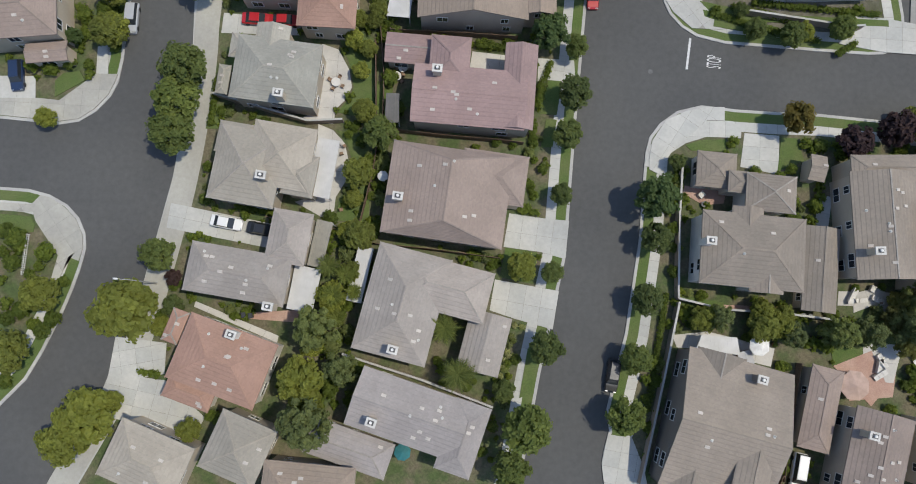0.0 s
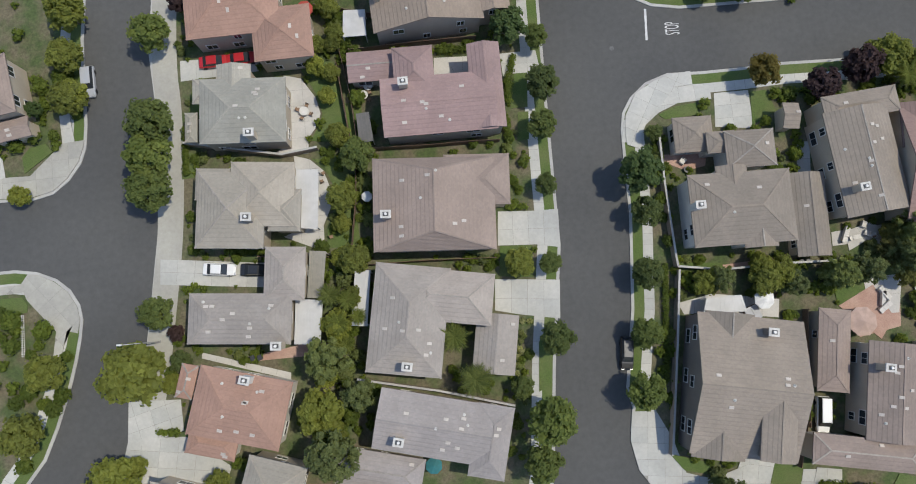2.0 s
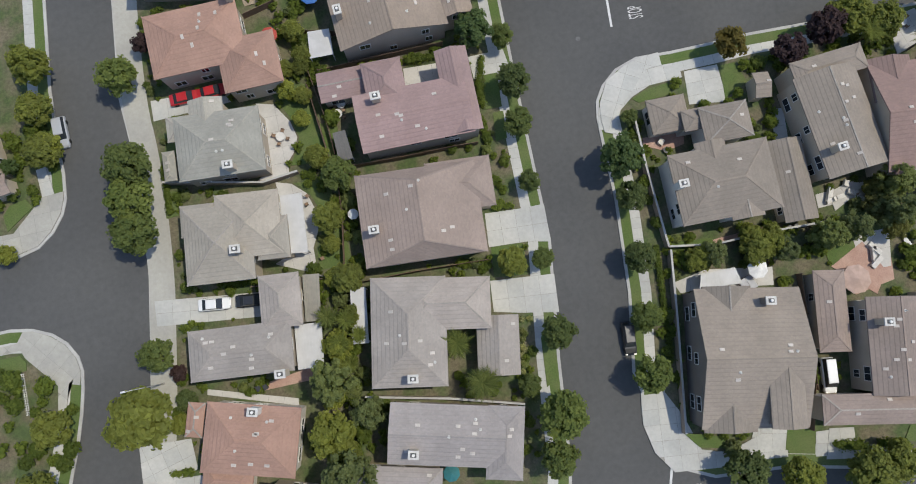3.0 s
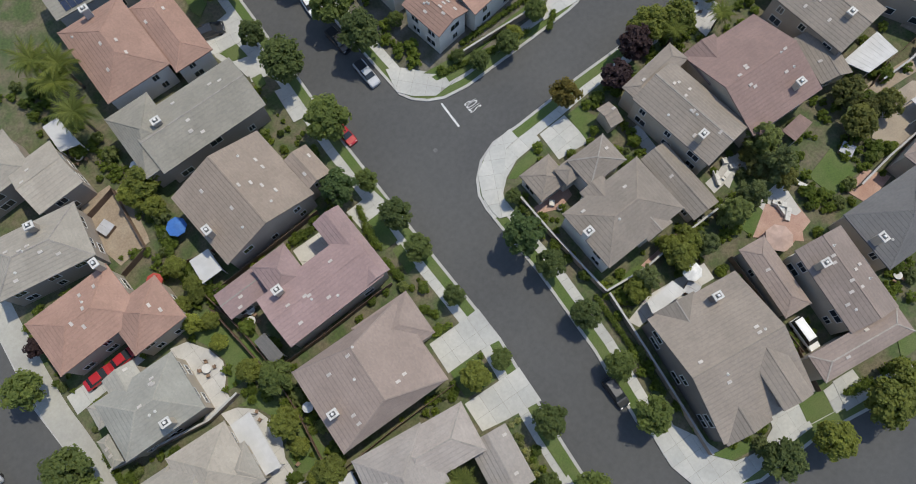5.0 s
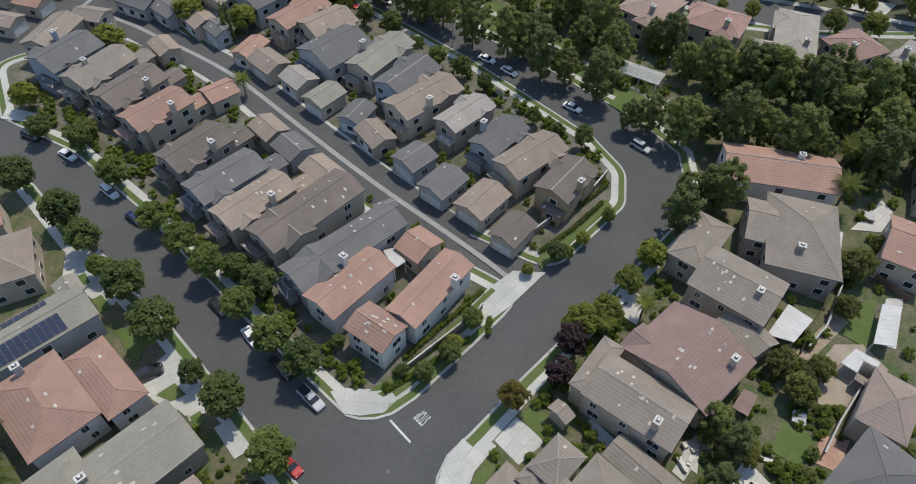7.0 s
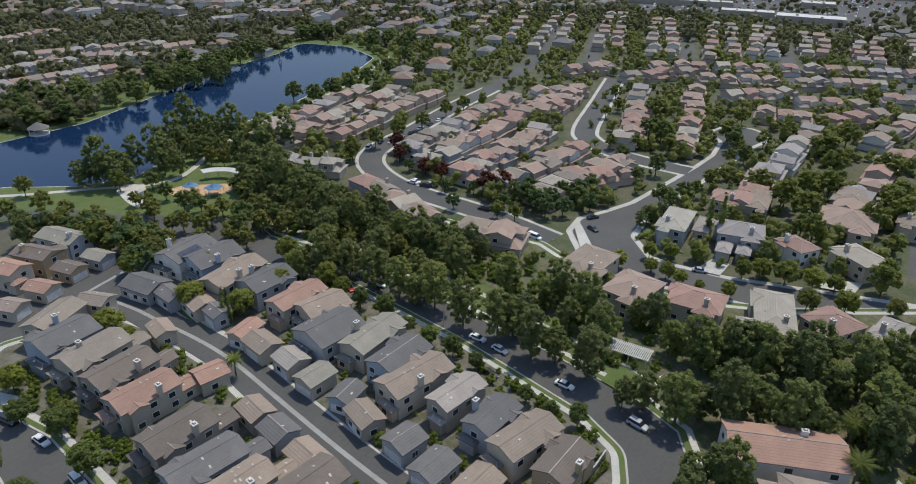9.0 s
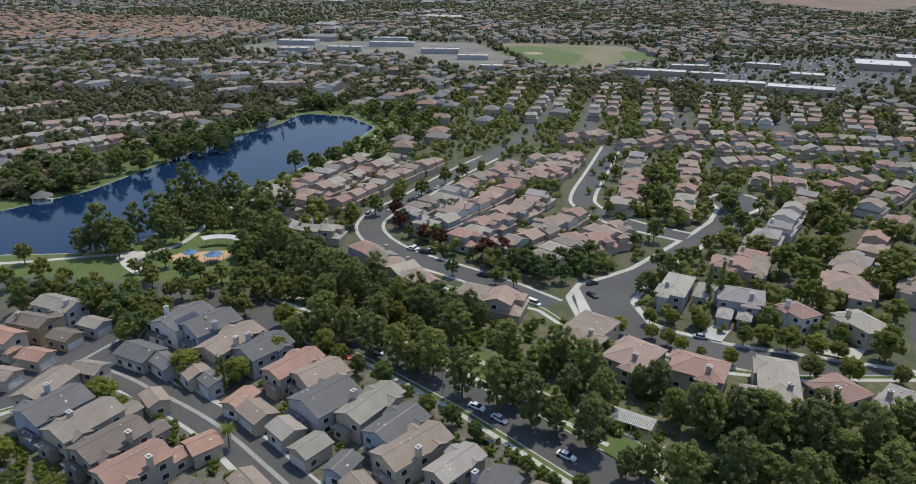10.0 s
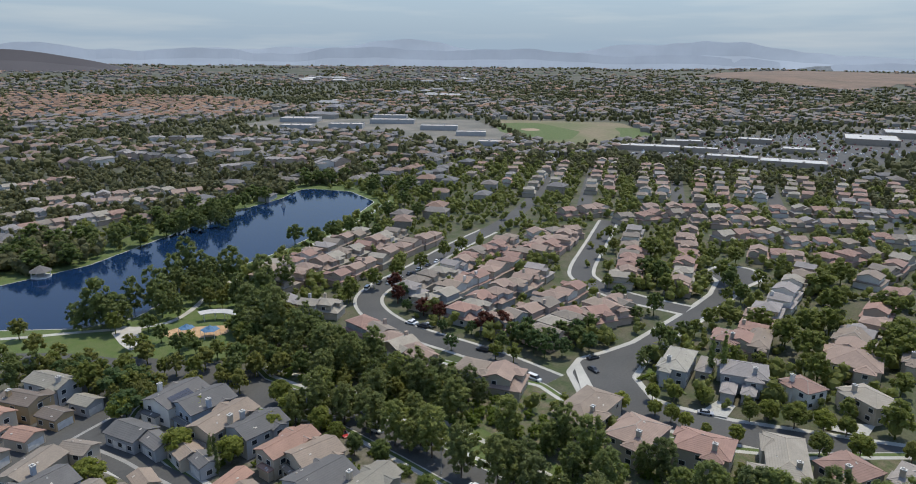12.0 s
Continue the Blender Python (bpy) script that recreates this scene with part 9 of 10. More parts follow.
hedge([(5.4, 41.1), (10.1, 40.8)], 1.2)
hedge([(11.6, 16.5), (13.1, 16.3)], 1.0)
hedge([(11.4, 15.9), (14.3, 15.4)], 1.0)
hedge([(4.7, 8.9), (8.5, 8.3)], 1.0)
hedge([(14.7, 35.0), (14.1, 31.0)], 1.2)
hedge([(13.4, 28.8), (13.5, 25.1)], 1.2)
hedge([(-34.0, 35.3), (-34.7, 28.3)], 1.0)
hedge([(-30.2, 16.2), (-24.3, 15.3)], 0.9)
hedge([(-43.0, -7.5), (-40.2, -8.0)], 1.0)
hedge([(-30.3, 0.4), (-27.8, 0.1)], 1.0)
hedge([(41.3, 46.6), (47.1, 44.7), (57.9, 42.2)], 1.0)
hedge([(16.1, 38.4), (14.0, 32.4)], 1.0)
hedge([(-8.4, 57.4), (-10.0, 51.3), (-10.7, 46.9)], 1.2)
hedge([(13.2, 28.0), (13.1, 25.5)], 1.0)
hedge([(89.2, 45.9), (101.1, 43.5), (106.3, 43.0)], 1.0)
hedge([(204.8, 82.0), (212.2, 79.4)], 1.2)
hedge([(59.1, 64.9), (59.4, 62.3)], 1.0)
hedge([(62.9, 41.9), (59.9, 39.9)], 1.0)
hedge([(4.9, 61.0), (8.7, 61.3)], 1.2)
hedge([(49.1, -31.6), (53.0, -33.0)], 1.3)
hedge([(54.9, -33.0), (58.9, -34.5)], 1.3)
patio_cover([(-19.7, 17.7), (-16.5, 17.0), (-15.1, 25.6), (-18.3, 26.1)], 2.8, PATIOWHITE)
patio_cover([(-22.2, 1.4), (-18.6, 0.7), (-17.3, 6.9), (-21.1, 7.6)], 2.8, PATIOWHITE)
patio_cover([(-19.4, 7.5), (-17.3, 7.1), (-15.8, 13.6), (-18.1, 14.1)], 3.0, OLIVE)
patio_cover([(-13.9, 2.6), (-11.7, 2.1), (-10.0, 9.9), (-12.2, 10.2)], 2.8, PATIOWHITE)
patio_cover([(-8.6, 44.7), (-5.1, 44.4), (-4.7, 48.4), (-7.9, 48.8)], 2.8, PATIOWHITE)
patio_cover([(88.9, 2.4), (97.4, 1.9), (96.9, -2.7), (90.3, -1.8)], 2.8, PATIOWHITE)
patio_cover([(91.0, -13.9), (95.5, -14.5), (95.7, -10.4), (91.3, -9.3)], 2.8, PATIOWHITE)
patio_cover([(100.2, -15.2), (109.6, -14.1), (108.0, -11.1), (98.6, -12.4)], 2.8, PATIOWHITE)
patio_cover([(112.3, -2.0), (120.7, 0.0), (120.3, 1.3), (111.4, -0.9)], 2.8, PATIOWHITE)
patio_cover([(59.0, 60.7), (61.6, 60.2), (62.7, 64.1), (60.9, 65.2)], 3.5, PATIOWHITE)
parasol(-8.9, 20.6, 0.8, WHITECLOTH)
parasol(45.2, -3.9, 1.5, WHITECLOTH)
parasol(-13.6, 50.2, 1.3, REDCLOTH)
parasol(-6.1, 54.7, 1.6, BLUECANVAS)
parasol(11.8, 86.8, 1.9, WHITECLOTH)
parasol(58.6, -9.5, 2.2, TERRACLOTH)
parasol(45.4, -3.5, 1.3, WHITECLOTH)
parasol(-4.6, 67.0, 1.0, WHITECLOTH)
patio_cover([(-11.3, 82.1), (-8.7, 81.9), (-8.6, 75.6), (-11.7, 76.6)], 2.8, PATIOWHITE)
patio_cover([(-8.7, 28.4), (-6.6, 28.5), (-6.6, 32.9), (-8.5, 32.9)], 2.6, SLATE)
patio_cover([(35.9, -4.2), (42.1, -5.2), (41.8, -2.7), (36.7, -2.3)], 2.8, PATIOWHITE)
patio_cover([(72.4, -1.2), (76.9, -1.0), (76.6, 1.3), (72.3, 1.4)], 2.8, MAUVEB)
patio_cover([(89.3, -15.1), (94.0, -15.3), (94.2, -12.2), (89.6, -12.0)], 2.8, TAN)
parasol(-5.7, -18.5, 1.2, TEALCLOTH)


# ---- road markings ----
WORN_IRON = surface("worn_iron", (0.11, 0.11, 0.11), None, 2.0, 12.0, 0.6, 0.2, 0.2)
letters = bpy.data.curves.new("stop_word", "FONT")
letters.body, letters.size, letters.align_x, letters.align_y = "STOP", 1.0, "CENTER", "CENTER"
word_ob = bpy.data.objects.new("stop_word", letters)
scene.collection.objects.link(word_ob)
bpy.context.view_layer.update()
word_me = bpy.data.meshes.new_from_object(word_ob.evaluated_get(bpy.context.evaluated_depsgraph_get()))
bpy.data.objects.remove(word_ob)
word_me.materials.clear()
word_me.materials.append(PAINT)
word = new("stop_word", word_me)
word.matrix_world = pose(41.5, 39.1, 0.006, 0, 0, 84) @ Matrix.Diagonal((0.85, 3.2, 1, 1))
tagged(word, "worn white painted word STOP on the tarmac", "road marking", "", "structure")
word = new("stop_word", word_me)
word.matrix_world = pose(28.0, -31.9, 0.006, 0, 0, 75) @ Matrix.Diagonal((0.85, 3.2, 1, 1))
tagged(word, "worn white painted word STOP on the tarmac", "road marking", "", "structure")
bm = bmesh.new()
bar(bm, (24.70, -27.50, 0.004), (23.10, -31.20, 0.004), 0.35, 0.006)
tagged(part("stop_line", bm, PAINT, None), "white painted stop line across the lane", "road marking", "", "structure")
bm = bmesh.new()
bar(bm, (37.87, 42.86, 0.004), (37.1, 37.9, 0.004), 0.35, 0.006)
tagged(part("stop_line", bm, PAINT, None), "white painted stop line across the lane", "road marking", "", "structure")
for mx, my in ((31.5, 37.5), (119, 38)):
    g = thing("manhole", mx, my, 0.0, 0, "round iron manhole cover flush in the tarmac", "manhole", "manholes")
    bm = bmesh.new()
    tube(bm, 0, 0, -0.01, 0.008, 0.36, 0.36, 20)
    part("cover", bm, WORN_IRON, g)
for lx, ly, lt in ((131.5, 43, 175), (124.6, 100, 0), (-41.7, 5.1, 175)):
    street_lamp(lx, ly, lt)

# solar panels on two roofs
PANEL = surface("solar_cell_blue", (0.026, 0.036, 0.066), (0.018, 0.027, 0.052), 1.5, 6.0, 0.25, 0.02, 0.1, world_space=False)


def solar(home, cx, cy, width, depth, eaves, cols, rows, side, step=(1.05, 1.7), shift=0.0):
    """Panels on the slope towards side (-1 or 1 in y) of a roof with its ridge along x."""
    tilt = -side * math.degrees(math.atan(PITCH))
    bm = bmesh.new()
    block(bm, -step[0] / 2 + 0.05, step[0] / 2 - 0.05, -step[1] / 2 + 0.05, step[1] / 2 - 0.05, 0.0, 0.05)
    first = None
    for i in range(cols):
        for j in range(rows):
            y = cy + side * (depth / 2 - 1.2 - j * step[1] * 0.95)
            z = eaves + 0.2 + (depth / 2 - abs(y - cy)) * PITCH + 0.1
            m = pose(cx + (i - (cols - 1) / 2) * step[0] + shift, y, z, tilt, 0, 0)
            if first is None:
                first = part("solar_panel", bm, PANEL, home, "dark blue solar panel")
                first.matrix_local = m
            else:
                again(first, home, m)


solar(solar_house, 0, 0, 18.6, 9.0, 5.6, 11, 2, -1, shift=-1.5)
solar(solar_house, 0, 0, 18.6, 9.0, 5.6, 9, 1, 1, shift=-1.0)

# slatted pergola in the greenbelt
pg = thing("pergola", 141, 57, 0.15, 97, "long white slatted pergola in the greenbelt", "pergola")
for i in range(30):
    bm = bmesh.new()
    block(bm, -7 + i * 0.48, -7 + i * 0.48 + 0.27, -2.6, 2.6, 3.0, 3.16)
    part("slat", bm, PATIOWHITE, pg)
for py in (-2.0, 2.0):
    bm = bmesh.new()
    block(bm, -7.2, 7.4, py - 0.1, py + 0.1, 2.75, 3.0)
    part("beam", bm, PATIOWHITE, pg)
    for px in (-6.5, -2.2, 2.2, 6.5):
        bm = bmesh.new()
        block(bm, px - 0.12, px + 0.12, py - 0.12, py + 0.12, 0, 2.75)
        part("post", bm, PATIOWHITE, pg)

# ---- garden shrubs ----
def shrub(kinds, x, y, r, z=0.15):
    crown, trunk, rx, label, category = plant_rnd.choice(kinds)
    s = r / rx
    o = new("shrub", crown)
    o.matrix_world = pose(x, y, z, 0, 0, plant_rnd.uniform(0, 360)) @ Matrix.Diagonal((s, s, s * plant_rnd.uniform(0.8, 1.15), 1))
    tagged(o, label, "shrub", "garden shrubs")


HOMES = [o for o in scene.objects if o.type == "EMPTY" and o.name.split(".")[0] in ("house", "garage")]
bpy.context.view_layer.update()
INV, LOW, HIGH = [], [], []
for h in HOMES:
    for w in h.children:
        if w.name.startswith("wall"):
            INV.append(np.array(w.matrix_world.inverted()))
            LOW.append(w.bound_box[0][:])
            HIGH.append(w.bound_box[6][:])
INV, LOW, HIGH = np.array(INV), np.array(LOW), np.array(HIGH)


ROW_ARRAY = np.array(ROW_PLACES)


def clear_of_houses(x, y, gap):
    if x > 150 and np.min(np.hypot(ROW_ARRAY[:, 0] - x, ROW_ARRAY[:, 1] - y)) < 5.5 + gap:
        return False
    p = INV[:, :2, 0] * x + INV[:, :2, 1] * y + INV[:, :2, 2] + INV[:, :2, 3]
    return not np.any(np.all((p > LOW[:, :2] - gap) & (p < HIGH[:, :2] + gap), axis=1))


PAVED = [o for o in scene.objects if o.name.split(".")[0] in ("driveway", "patio", "courtyard", "lawn", "corner_pavement", "alley_apron", "path")]
PAVED_BOXES = [[v.co.xy for v in o.data.vertices if v.co.z > 0.17] for o in PAVED]
PAVED_POLYS = []
for p in PAVED_BOXES:
    c = sum(p, Vector((0, 0))) / len(p)
    PAVED_POLYS.append(sorted([tuple(q) for q in p], key=lambda q: math.atan2(q[1] - c.y, q[0] - c.x)))


WEST_WALK = [(-59, -30), (-48, -9), (-42.4, 12), (-38.4, 37), (-38.4, 48), (-33.5, 78), (-28.5, 78), (-33.6, 48), (-33.6, 37), (-37.5, 12), (-43.5, -9), (-54, -30)]


def clear_of_paving(x, y):
    if any(inside_poly(outer, x, y) and not inside_poly(lots, x, y) for outer, lots in BLOCK_EDGES) or inside_poly(WEST_WALK, x, y):
        return False
    return not any(inside_poly(p, x, y) for p in PAVED_POLYS)


joined_v, joined_f = [], []
SIMPLE_SHRUBS = [leaves_mesh("crown", crown_clumps(s, 5, 0.55, 0.5, 0.6, 0.42), 11, 0.2, HEDGE_MAT, s) for s in (24, 25)]


def join_shrub(x, y, r):
    crown = plant_rnd.choice(SIMPLE_SHRUBS)
    b, s = len(joined_v), r / 0.9
    joined_v.extend((x + v.co.x * s, y + v.co.y * s, 0.15 + v.co.z * s) for v in crown.vertices)
    joined_f.extend(tuple(b + k for k in f.vertices) for f in crown.polygons)


def fill_shrubs(poly, count, sizes, seed, kinds=None, gap=0.5, single=True):
    rg = random.Random(seed)
    xs, ys = [p[0] for p in poly], [p[1] for p in poly]
    made = 0
    for _ in range(count * 12):
        x, y = rg.uniform(min(xs), max(xs)), rg.uniform(min(ys), max(ys))
        r = rg.uniform(*sizes)
        if inside_poly(poly, x, y) and clear_of_houses(x, y, r * 0.7 + gap) and clear_of_paving(x, y):
            if single:
                shrub(kinds or rg.choice((SHRUBS, SHRUBS, SHRUBS_DARK)), x, y, r)
            else:
                join_shrub(x, y, r)
            made += 1
            if made >= count:
                break


fill_shrubs([(-20, -22), (-8, -22), (-6, 10), (-7, 45), (-5, 90), (-14, 95), (-17, 45), (-17, 10)], 60, (0.5, 1.5), 1)
fill_shrubs([(0, -20), (12, -18), (16, 8), (18, 30), (18, 90), (10, 90), (4, 30)], 45, (0.4, 0.9), 2)
fill_shrubs([(32, -5), (95, -5), (110, 5), (100, 27), (34, 27)], 50, (0.5, 1.3), 3)
fill_shrubs([(28, -28), (85, -32), (85, -6), (29, -6)], 40, (0.5, 1.3), 4)
fill_shrubs([(-42, -10), (-30, -18), (-18, 60), (-36, 60), (-39, 20)], 35, (0.4, 1.0), 5)
fill_shrubs([(38, 46), (70, 44), (72, 80), (76, 150), (60, 172), (42, 165), (43, 110)], 120, (0.6, 1.7), 6, single=False)
fill_shrubs([(37, 47), (47, 46), (54, 110), (60, 162), (48, 168), (42, 110)], 70, (0.7, 1.5), 12, single=False)
fill_shrubs([(80, 44), (112, 42), (121, 100), (122, 140), (96, 190), (87, 160)], 120, (0.6, 1.7), 7, single=False)
fill_shrubs([(-75, -5), (-56, 2), (-56, 16), (-75, 16)], 30, (0.5, 1.4), 8, single=False)
fill_shrubs([(-70, 33), (-53, 33), (-51, 60), (-70, 60)], 18, (0.5, 1.2), 9, single=False)
fill_shrubs([(85, -15), (150, -40), (150, 20), (100, 0)], 45, (0.6, 1.6), 10, single=False)
fill_shrubs([(134, 40), (172, 25), (178, 60), (172, 90), (178, 110), (170, 170), (136, 175), (138, 120)], 230, (0.8, 2.3), 11, single=False)

fill_shrubs([(-20, -22), (-8, -22), (-6, 10), (-7, 45), (-5, 90), (-14, 95), (-17, 45), (-17, 10)], 130, (0.35, 1.1), 51, single=False)
fill_shrubs([(0, -20), (12, -18), (16, 8), (18, 30), (18, 90), (10, 90), (4, 30)], 90, (0.3, 0.8), 52, single=False)
fill_shrubs([(32, -5), (95, -5), (110, 5), (100, 27), (34, 27)], 150, (0.4, 1.1), 53, single=False)
fill_shrubs([(28, -28), (85, -32), (85, -6), (29, -6)], 130, (0.4, 1.1), 54, single=False)
fill_shrubs([(-42, -10), (-30, -18), (-18, 60), (-36, 60), (-39, 20)], 70, (0.3, 0.8), 55, single=False)

me = bpy.data.meshes.new("shrubbery")
me.from_pydata(joined_v, [], joined_f)
me.materials.append(HEDGE_MAT)
tagged(new("shrubbery", me), "low green shrubs round the farther houses", "shrubs", "", "stuff")

# ---- garden trees of the row houses, joined ----
gv, gf = [], []
grg = np.random.default_rng(31)
BEND_CLEAR = grown(BEND, -3.5)
ROAD_PTS = np.array(ROAD_EDGES)


def garden_tree(x, y, r, h):
    for k in range(3):
        c = np.array([x + grg.normal() * r * 0.38, y + grg.normal() * r * 0.38, h * (0.36 + 0.2 * k)])
        rr = r * (0.74 - 0.12 * k)
        b = len(gv)
        wob = (0.7 + 0.45 * grg.random(len(ICO_V)))[:, None]
        gv.extend(map(tuple, ICO_V * wob * rr * np.array([1, 1, 0.9]) + c))
        gf.extend([tuple(b + i for i in f) for f in ICO_F])
        d = grg.normal(size=(12, 3))
        d /= np.linalg.norm(d, axis=1)[:, None]
        p = c + d * rr * 1.02
        a = np.cross(d + grg.normal(size=(12, 3)) * 0.5, grg.normal(size=(12, 3)))
        a *= (0.38 * r ** 0.5 / np.linalg.norm(a, axis=1))[:, None]
        e = np.cross(d, a) * 0.7
        b = len(gv)
        gv.extend(map(tuple, np.stack([p - a, p - e, p + a, p + e], axis=1).reshape(-1, 3)))
        gf.extend([(b + 4 * q, b + 4 * q + 1, b + 4 * q + 2, b + 4 * q + 3) for q in range(12)])


TREE_BANK = grown(SHORE, -5)
placed = 0
for _ in range(30000):
    x, y = grg.uniform(165, 680), grg.uniform(-30, 420)
    if abs(math.degrees(math.atan2(x, y)) - 52.5) > 44 or inside_poly(TREE_BANK, x, y):
        continue
    if y < 300 and x < 186 and not (inside_poly([(134, 40), (176, 25), (172, 90), (178, 170), (136, 180)], x, y)):
        continue
    r = 1.1 + 2.6 * grg.random() ** 1.6
    if not clear_of_houses(x, y, 0.35 * r):
        continue
    if np.min(np.hypot(ROAD_PTS[:, 0] - x, ROAD_PTS[:, 1] - y)) < 2.2 + 0.4 * r or inside_poly(BEND_CLEAR, x, y):
        continue
    garden_tree(x, y, r, r * grg.uniform(1.7, 2.6))
    placed += 1
    if placed > 3400:
        break
# the wood between the lake, the playground and the row houses
WOOD = [(147, 283), (164, 288), (186, 298), (190, 287), (172, 262), (168, 240), (169, 214), (167, 193), (161, 170), (157, 122), (148, 112), (139, 133), (121, 157), (118, 180), (140, 205), (152, 215), (163, 235), (152, 258), (140, 262), (135, 270)]
wood_rnd = random.Random(77)
wood_stand = []
for _ in range(1500):
    x, y = wood_rnd.uniform(115, 195), wood_rnd.uniform(110, 300)
    kinds = wood_rnd.choice((DEEP_TREES, TALL_TREES, OLIVE_TREES, OLIVE_TREES, ROUND_TREES))
    tall_kind = kinds in (DEEP_TREES, TALL_TREES)
    r = wood_rnd.uniform(2.9, 4.2) if tall_kind else wood_rnd.uniform(3.0, 4.8)
    if not inside_poly(WOOD, x, y) or y < 172 and x < 137 or inside_poly(SHORE, x, y) or not clear_of_houses(x, y, 0.5 * r):
        continue
    if any(math.hypot(x - a, y - b) < 0.62 * (r + c) for a, b, c in wood_stand) or np.min(np.hypot(ROAD_PTS[:, 0] - x, ROAD_PTS[:, 1] - y)) < 4:
        continue
    wood_stand.append((x, y, r))
    label, k = kinds[0][3], r / kinds[0][2]
    join_tree(label, wood_rnd.choice(FAR_CROWNS[label]), FAR_TRUNK, x, y, -0.02, k, k * wood_rnd.uniform(0.95, 1.25), wood_rnd.uniform(0, 6.28))
for x, y, r in [(88.3, 224.5, 4.0), (93.0, 221.3, 4.2), (95.7, 215.4, 4.0), (94.1, 202.7, 4.8), (100.5, 204.3, 4.0), (101.1, 196.2, 3.6), (94.7, 188.4, 3.6), (89.5, 187.4, 4.6)]:
    label = LUSH_TREES[0][3]
    join_tree(label, FAR_CROWNS[label][0], FAR_TRUNK, x, y, 0.1, r / 2.5, r / 2.9, x)
me = bpy.data.meshes.new("garden_trees")
me.from_pydata(gv, [], gf)
me.materials.append(foliage("garden_leaves", (0.165, 0.186, 0.07), (0.305, 0.335, 0.125)))
tagged(new("garden_trees", me), "many green garden trees between the row houses", "trees", "", "stuff")


# ---- distant stands of trees, joined by kind ----
for label, (v, f) in far_stands.items():
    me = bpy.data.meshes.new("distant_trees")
    me.from_pydata(v, [], f)
    me.materials.append(FAR_CROWNS[label][0].materials[0])
    tagged(new("distant_trees", me), "distant stand of " + label.split(" with")[0] + "s", "trees", "", "stuff")



# ---- garden furniture ----
CUSHION = surface("pale_outdoor_cushion", (0.6, 0.58, 0.54), (0.52, 0.5, 0.46), 1.0, 8.0, 0.9, 0.1, 0.1)
TEAK = surface("teak_garden_wood", (0.25, 0.16, 0.1), (0.2, 0.13, 0.085), 1.5, 9.0, 0.8, 0.2, 0.2)
BINPLASTIC = surface("dark_bin_plastic", (0.03, 0.033, 0.035), None, 1.0, 8.0, 0.5, 0.0, 0.1)
TERRAPOT = surface("terracotta_pot", (0.36, 0.17, 0.1), None, 1.0, 8.0, 0.9, 0.1, 0.15)
SPACOVER = surface("grey_spa_cover", (0.42, 0.42, 0.43), (0.36, 0.36, 0.37), 1.0, 8.0, 0.7, 0.05, 0.08)


def slab_part(name, material, parent, x0, x1, y0, y1, z0, z1, label=""):
    bm = bmesh.new()
    block(bm, x0, x1, y0, y1, z0, z1)
    bmesh.ops.bevel(bm, geom=bm.edges[:], offset=min(0.03, (x1 - x0) / 4, (y1 - y0) / 4, (z1 - z0) / 4), segments=1, affect="EDGES")
    return part(name, bm, material, parent, label)


def four_legs(parent, material, x, y, h, w=0.03):
    for sx0 in (-x, x):
        for sy0 in (-y, y):
            bm = bmesh.new()
            block(bm, sx0 - w, sx0 + w, sy0 - w, sy0 + w, 0, h)
            part("leg", bm, material, parent)


def garden_chair(x, y, turn):
    g = thing("garden_chair", x, y, 0.2, turn, "slim teak garden chair on a patio", "chair", "garden chairs")
    slab_part("seat", TEAK, g, -0.25, 0.25, -0.25, 0.25, 0.42, 0.47)
    slab_part("backrest", TEAK, g, -0.25, 0.25, 0.2, 0.25, 0.47, 0.9)
    four_legs(g, TEAK, 0.21, 0.21, 0.42)


def garden_table(x, y):
    g = thing("garden_table", x, y, 0.2, 20, "round pale garden table on a patio", "table", "garden tables")
    bm = bmesh.new()
    tube(bm, 0, 0, 0.7, 0.75, 0.7, 0.68, 20)
    part("tabletop", bm, CUSHION, g)
    bm = bmesh.new()
    tube(bm, 0, 0, 0, 0.7, 0.07, 0.05, 8)
    part("pedestal", bm, TEAK, g)
    for k in range(4):
        a = k * math.tau / 4 + x
        garden_chair(x + 1.05 * math.cos(a), y + 1.05 * math.sin(a), math.degrees(a) - 90)


def armchair(x, y, turn):
    g = thing("garden_armchair", x, y, 0.2, turn, "pale cushioned outdoor armchair", "armchair", "garden armchairs")
    slab_part("seat", CUSHION, g, -0.38, 0.38, -0.4, 0.34, 0.18, 0.44)
    slab_part("backrest", CUSHION, g, -0.46, 0.46, 0.3, 0.46, 0.18, 0.8)
    for s in (-1, 1):
        slab_part("armrest", CUSHION, g, s * 0.42 - 0.06, s * 0.42 + 0.06, -0.42, 0.3, 0.1, 0.6)
    four_legs(g, TEAK, 0.36, 0.36, 0.18)


def sofa(x, y, turn):
    g = thing("garden_sofa", x, y, 0.2, turn, "long pale cushioned outdoor sofa", "sofa", "garden sofas")
    for k in range(3):
        slab_part("seat_cushion", CUSHION, g, -1.1 + k * 0.74, -0.38 + k * 0.74, -0.42, 0.32, 0.2, 0.44)
    slab_part("backrest", CUSHION, g, -1.15, 1.15, 0.32, 0.48, 0.15, 0.82)
    four_legs(g, TEAK, 1.05, 0.36, 0.2)


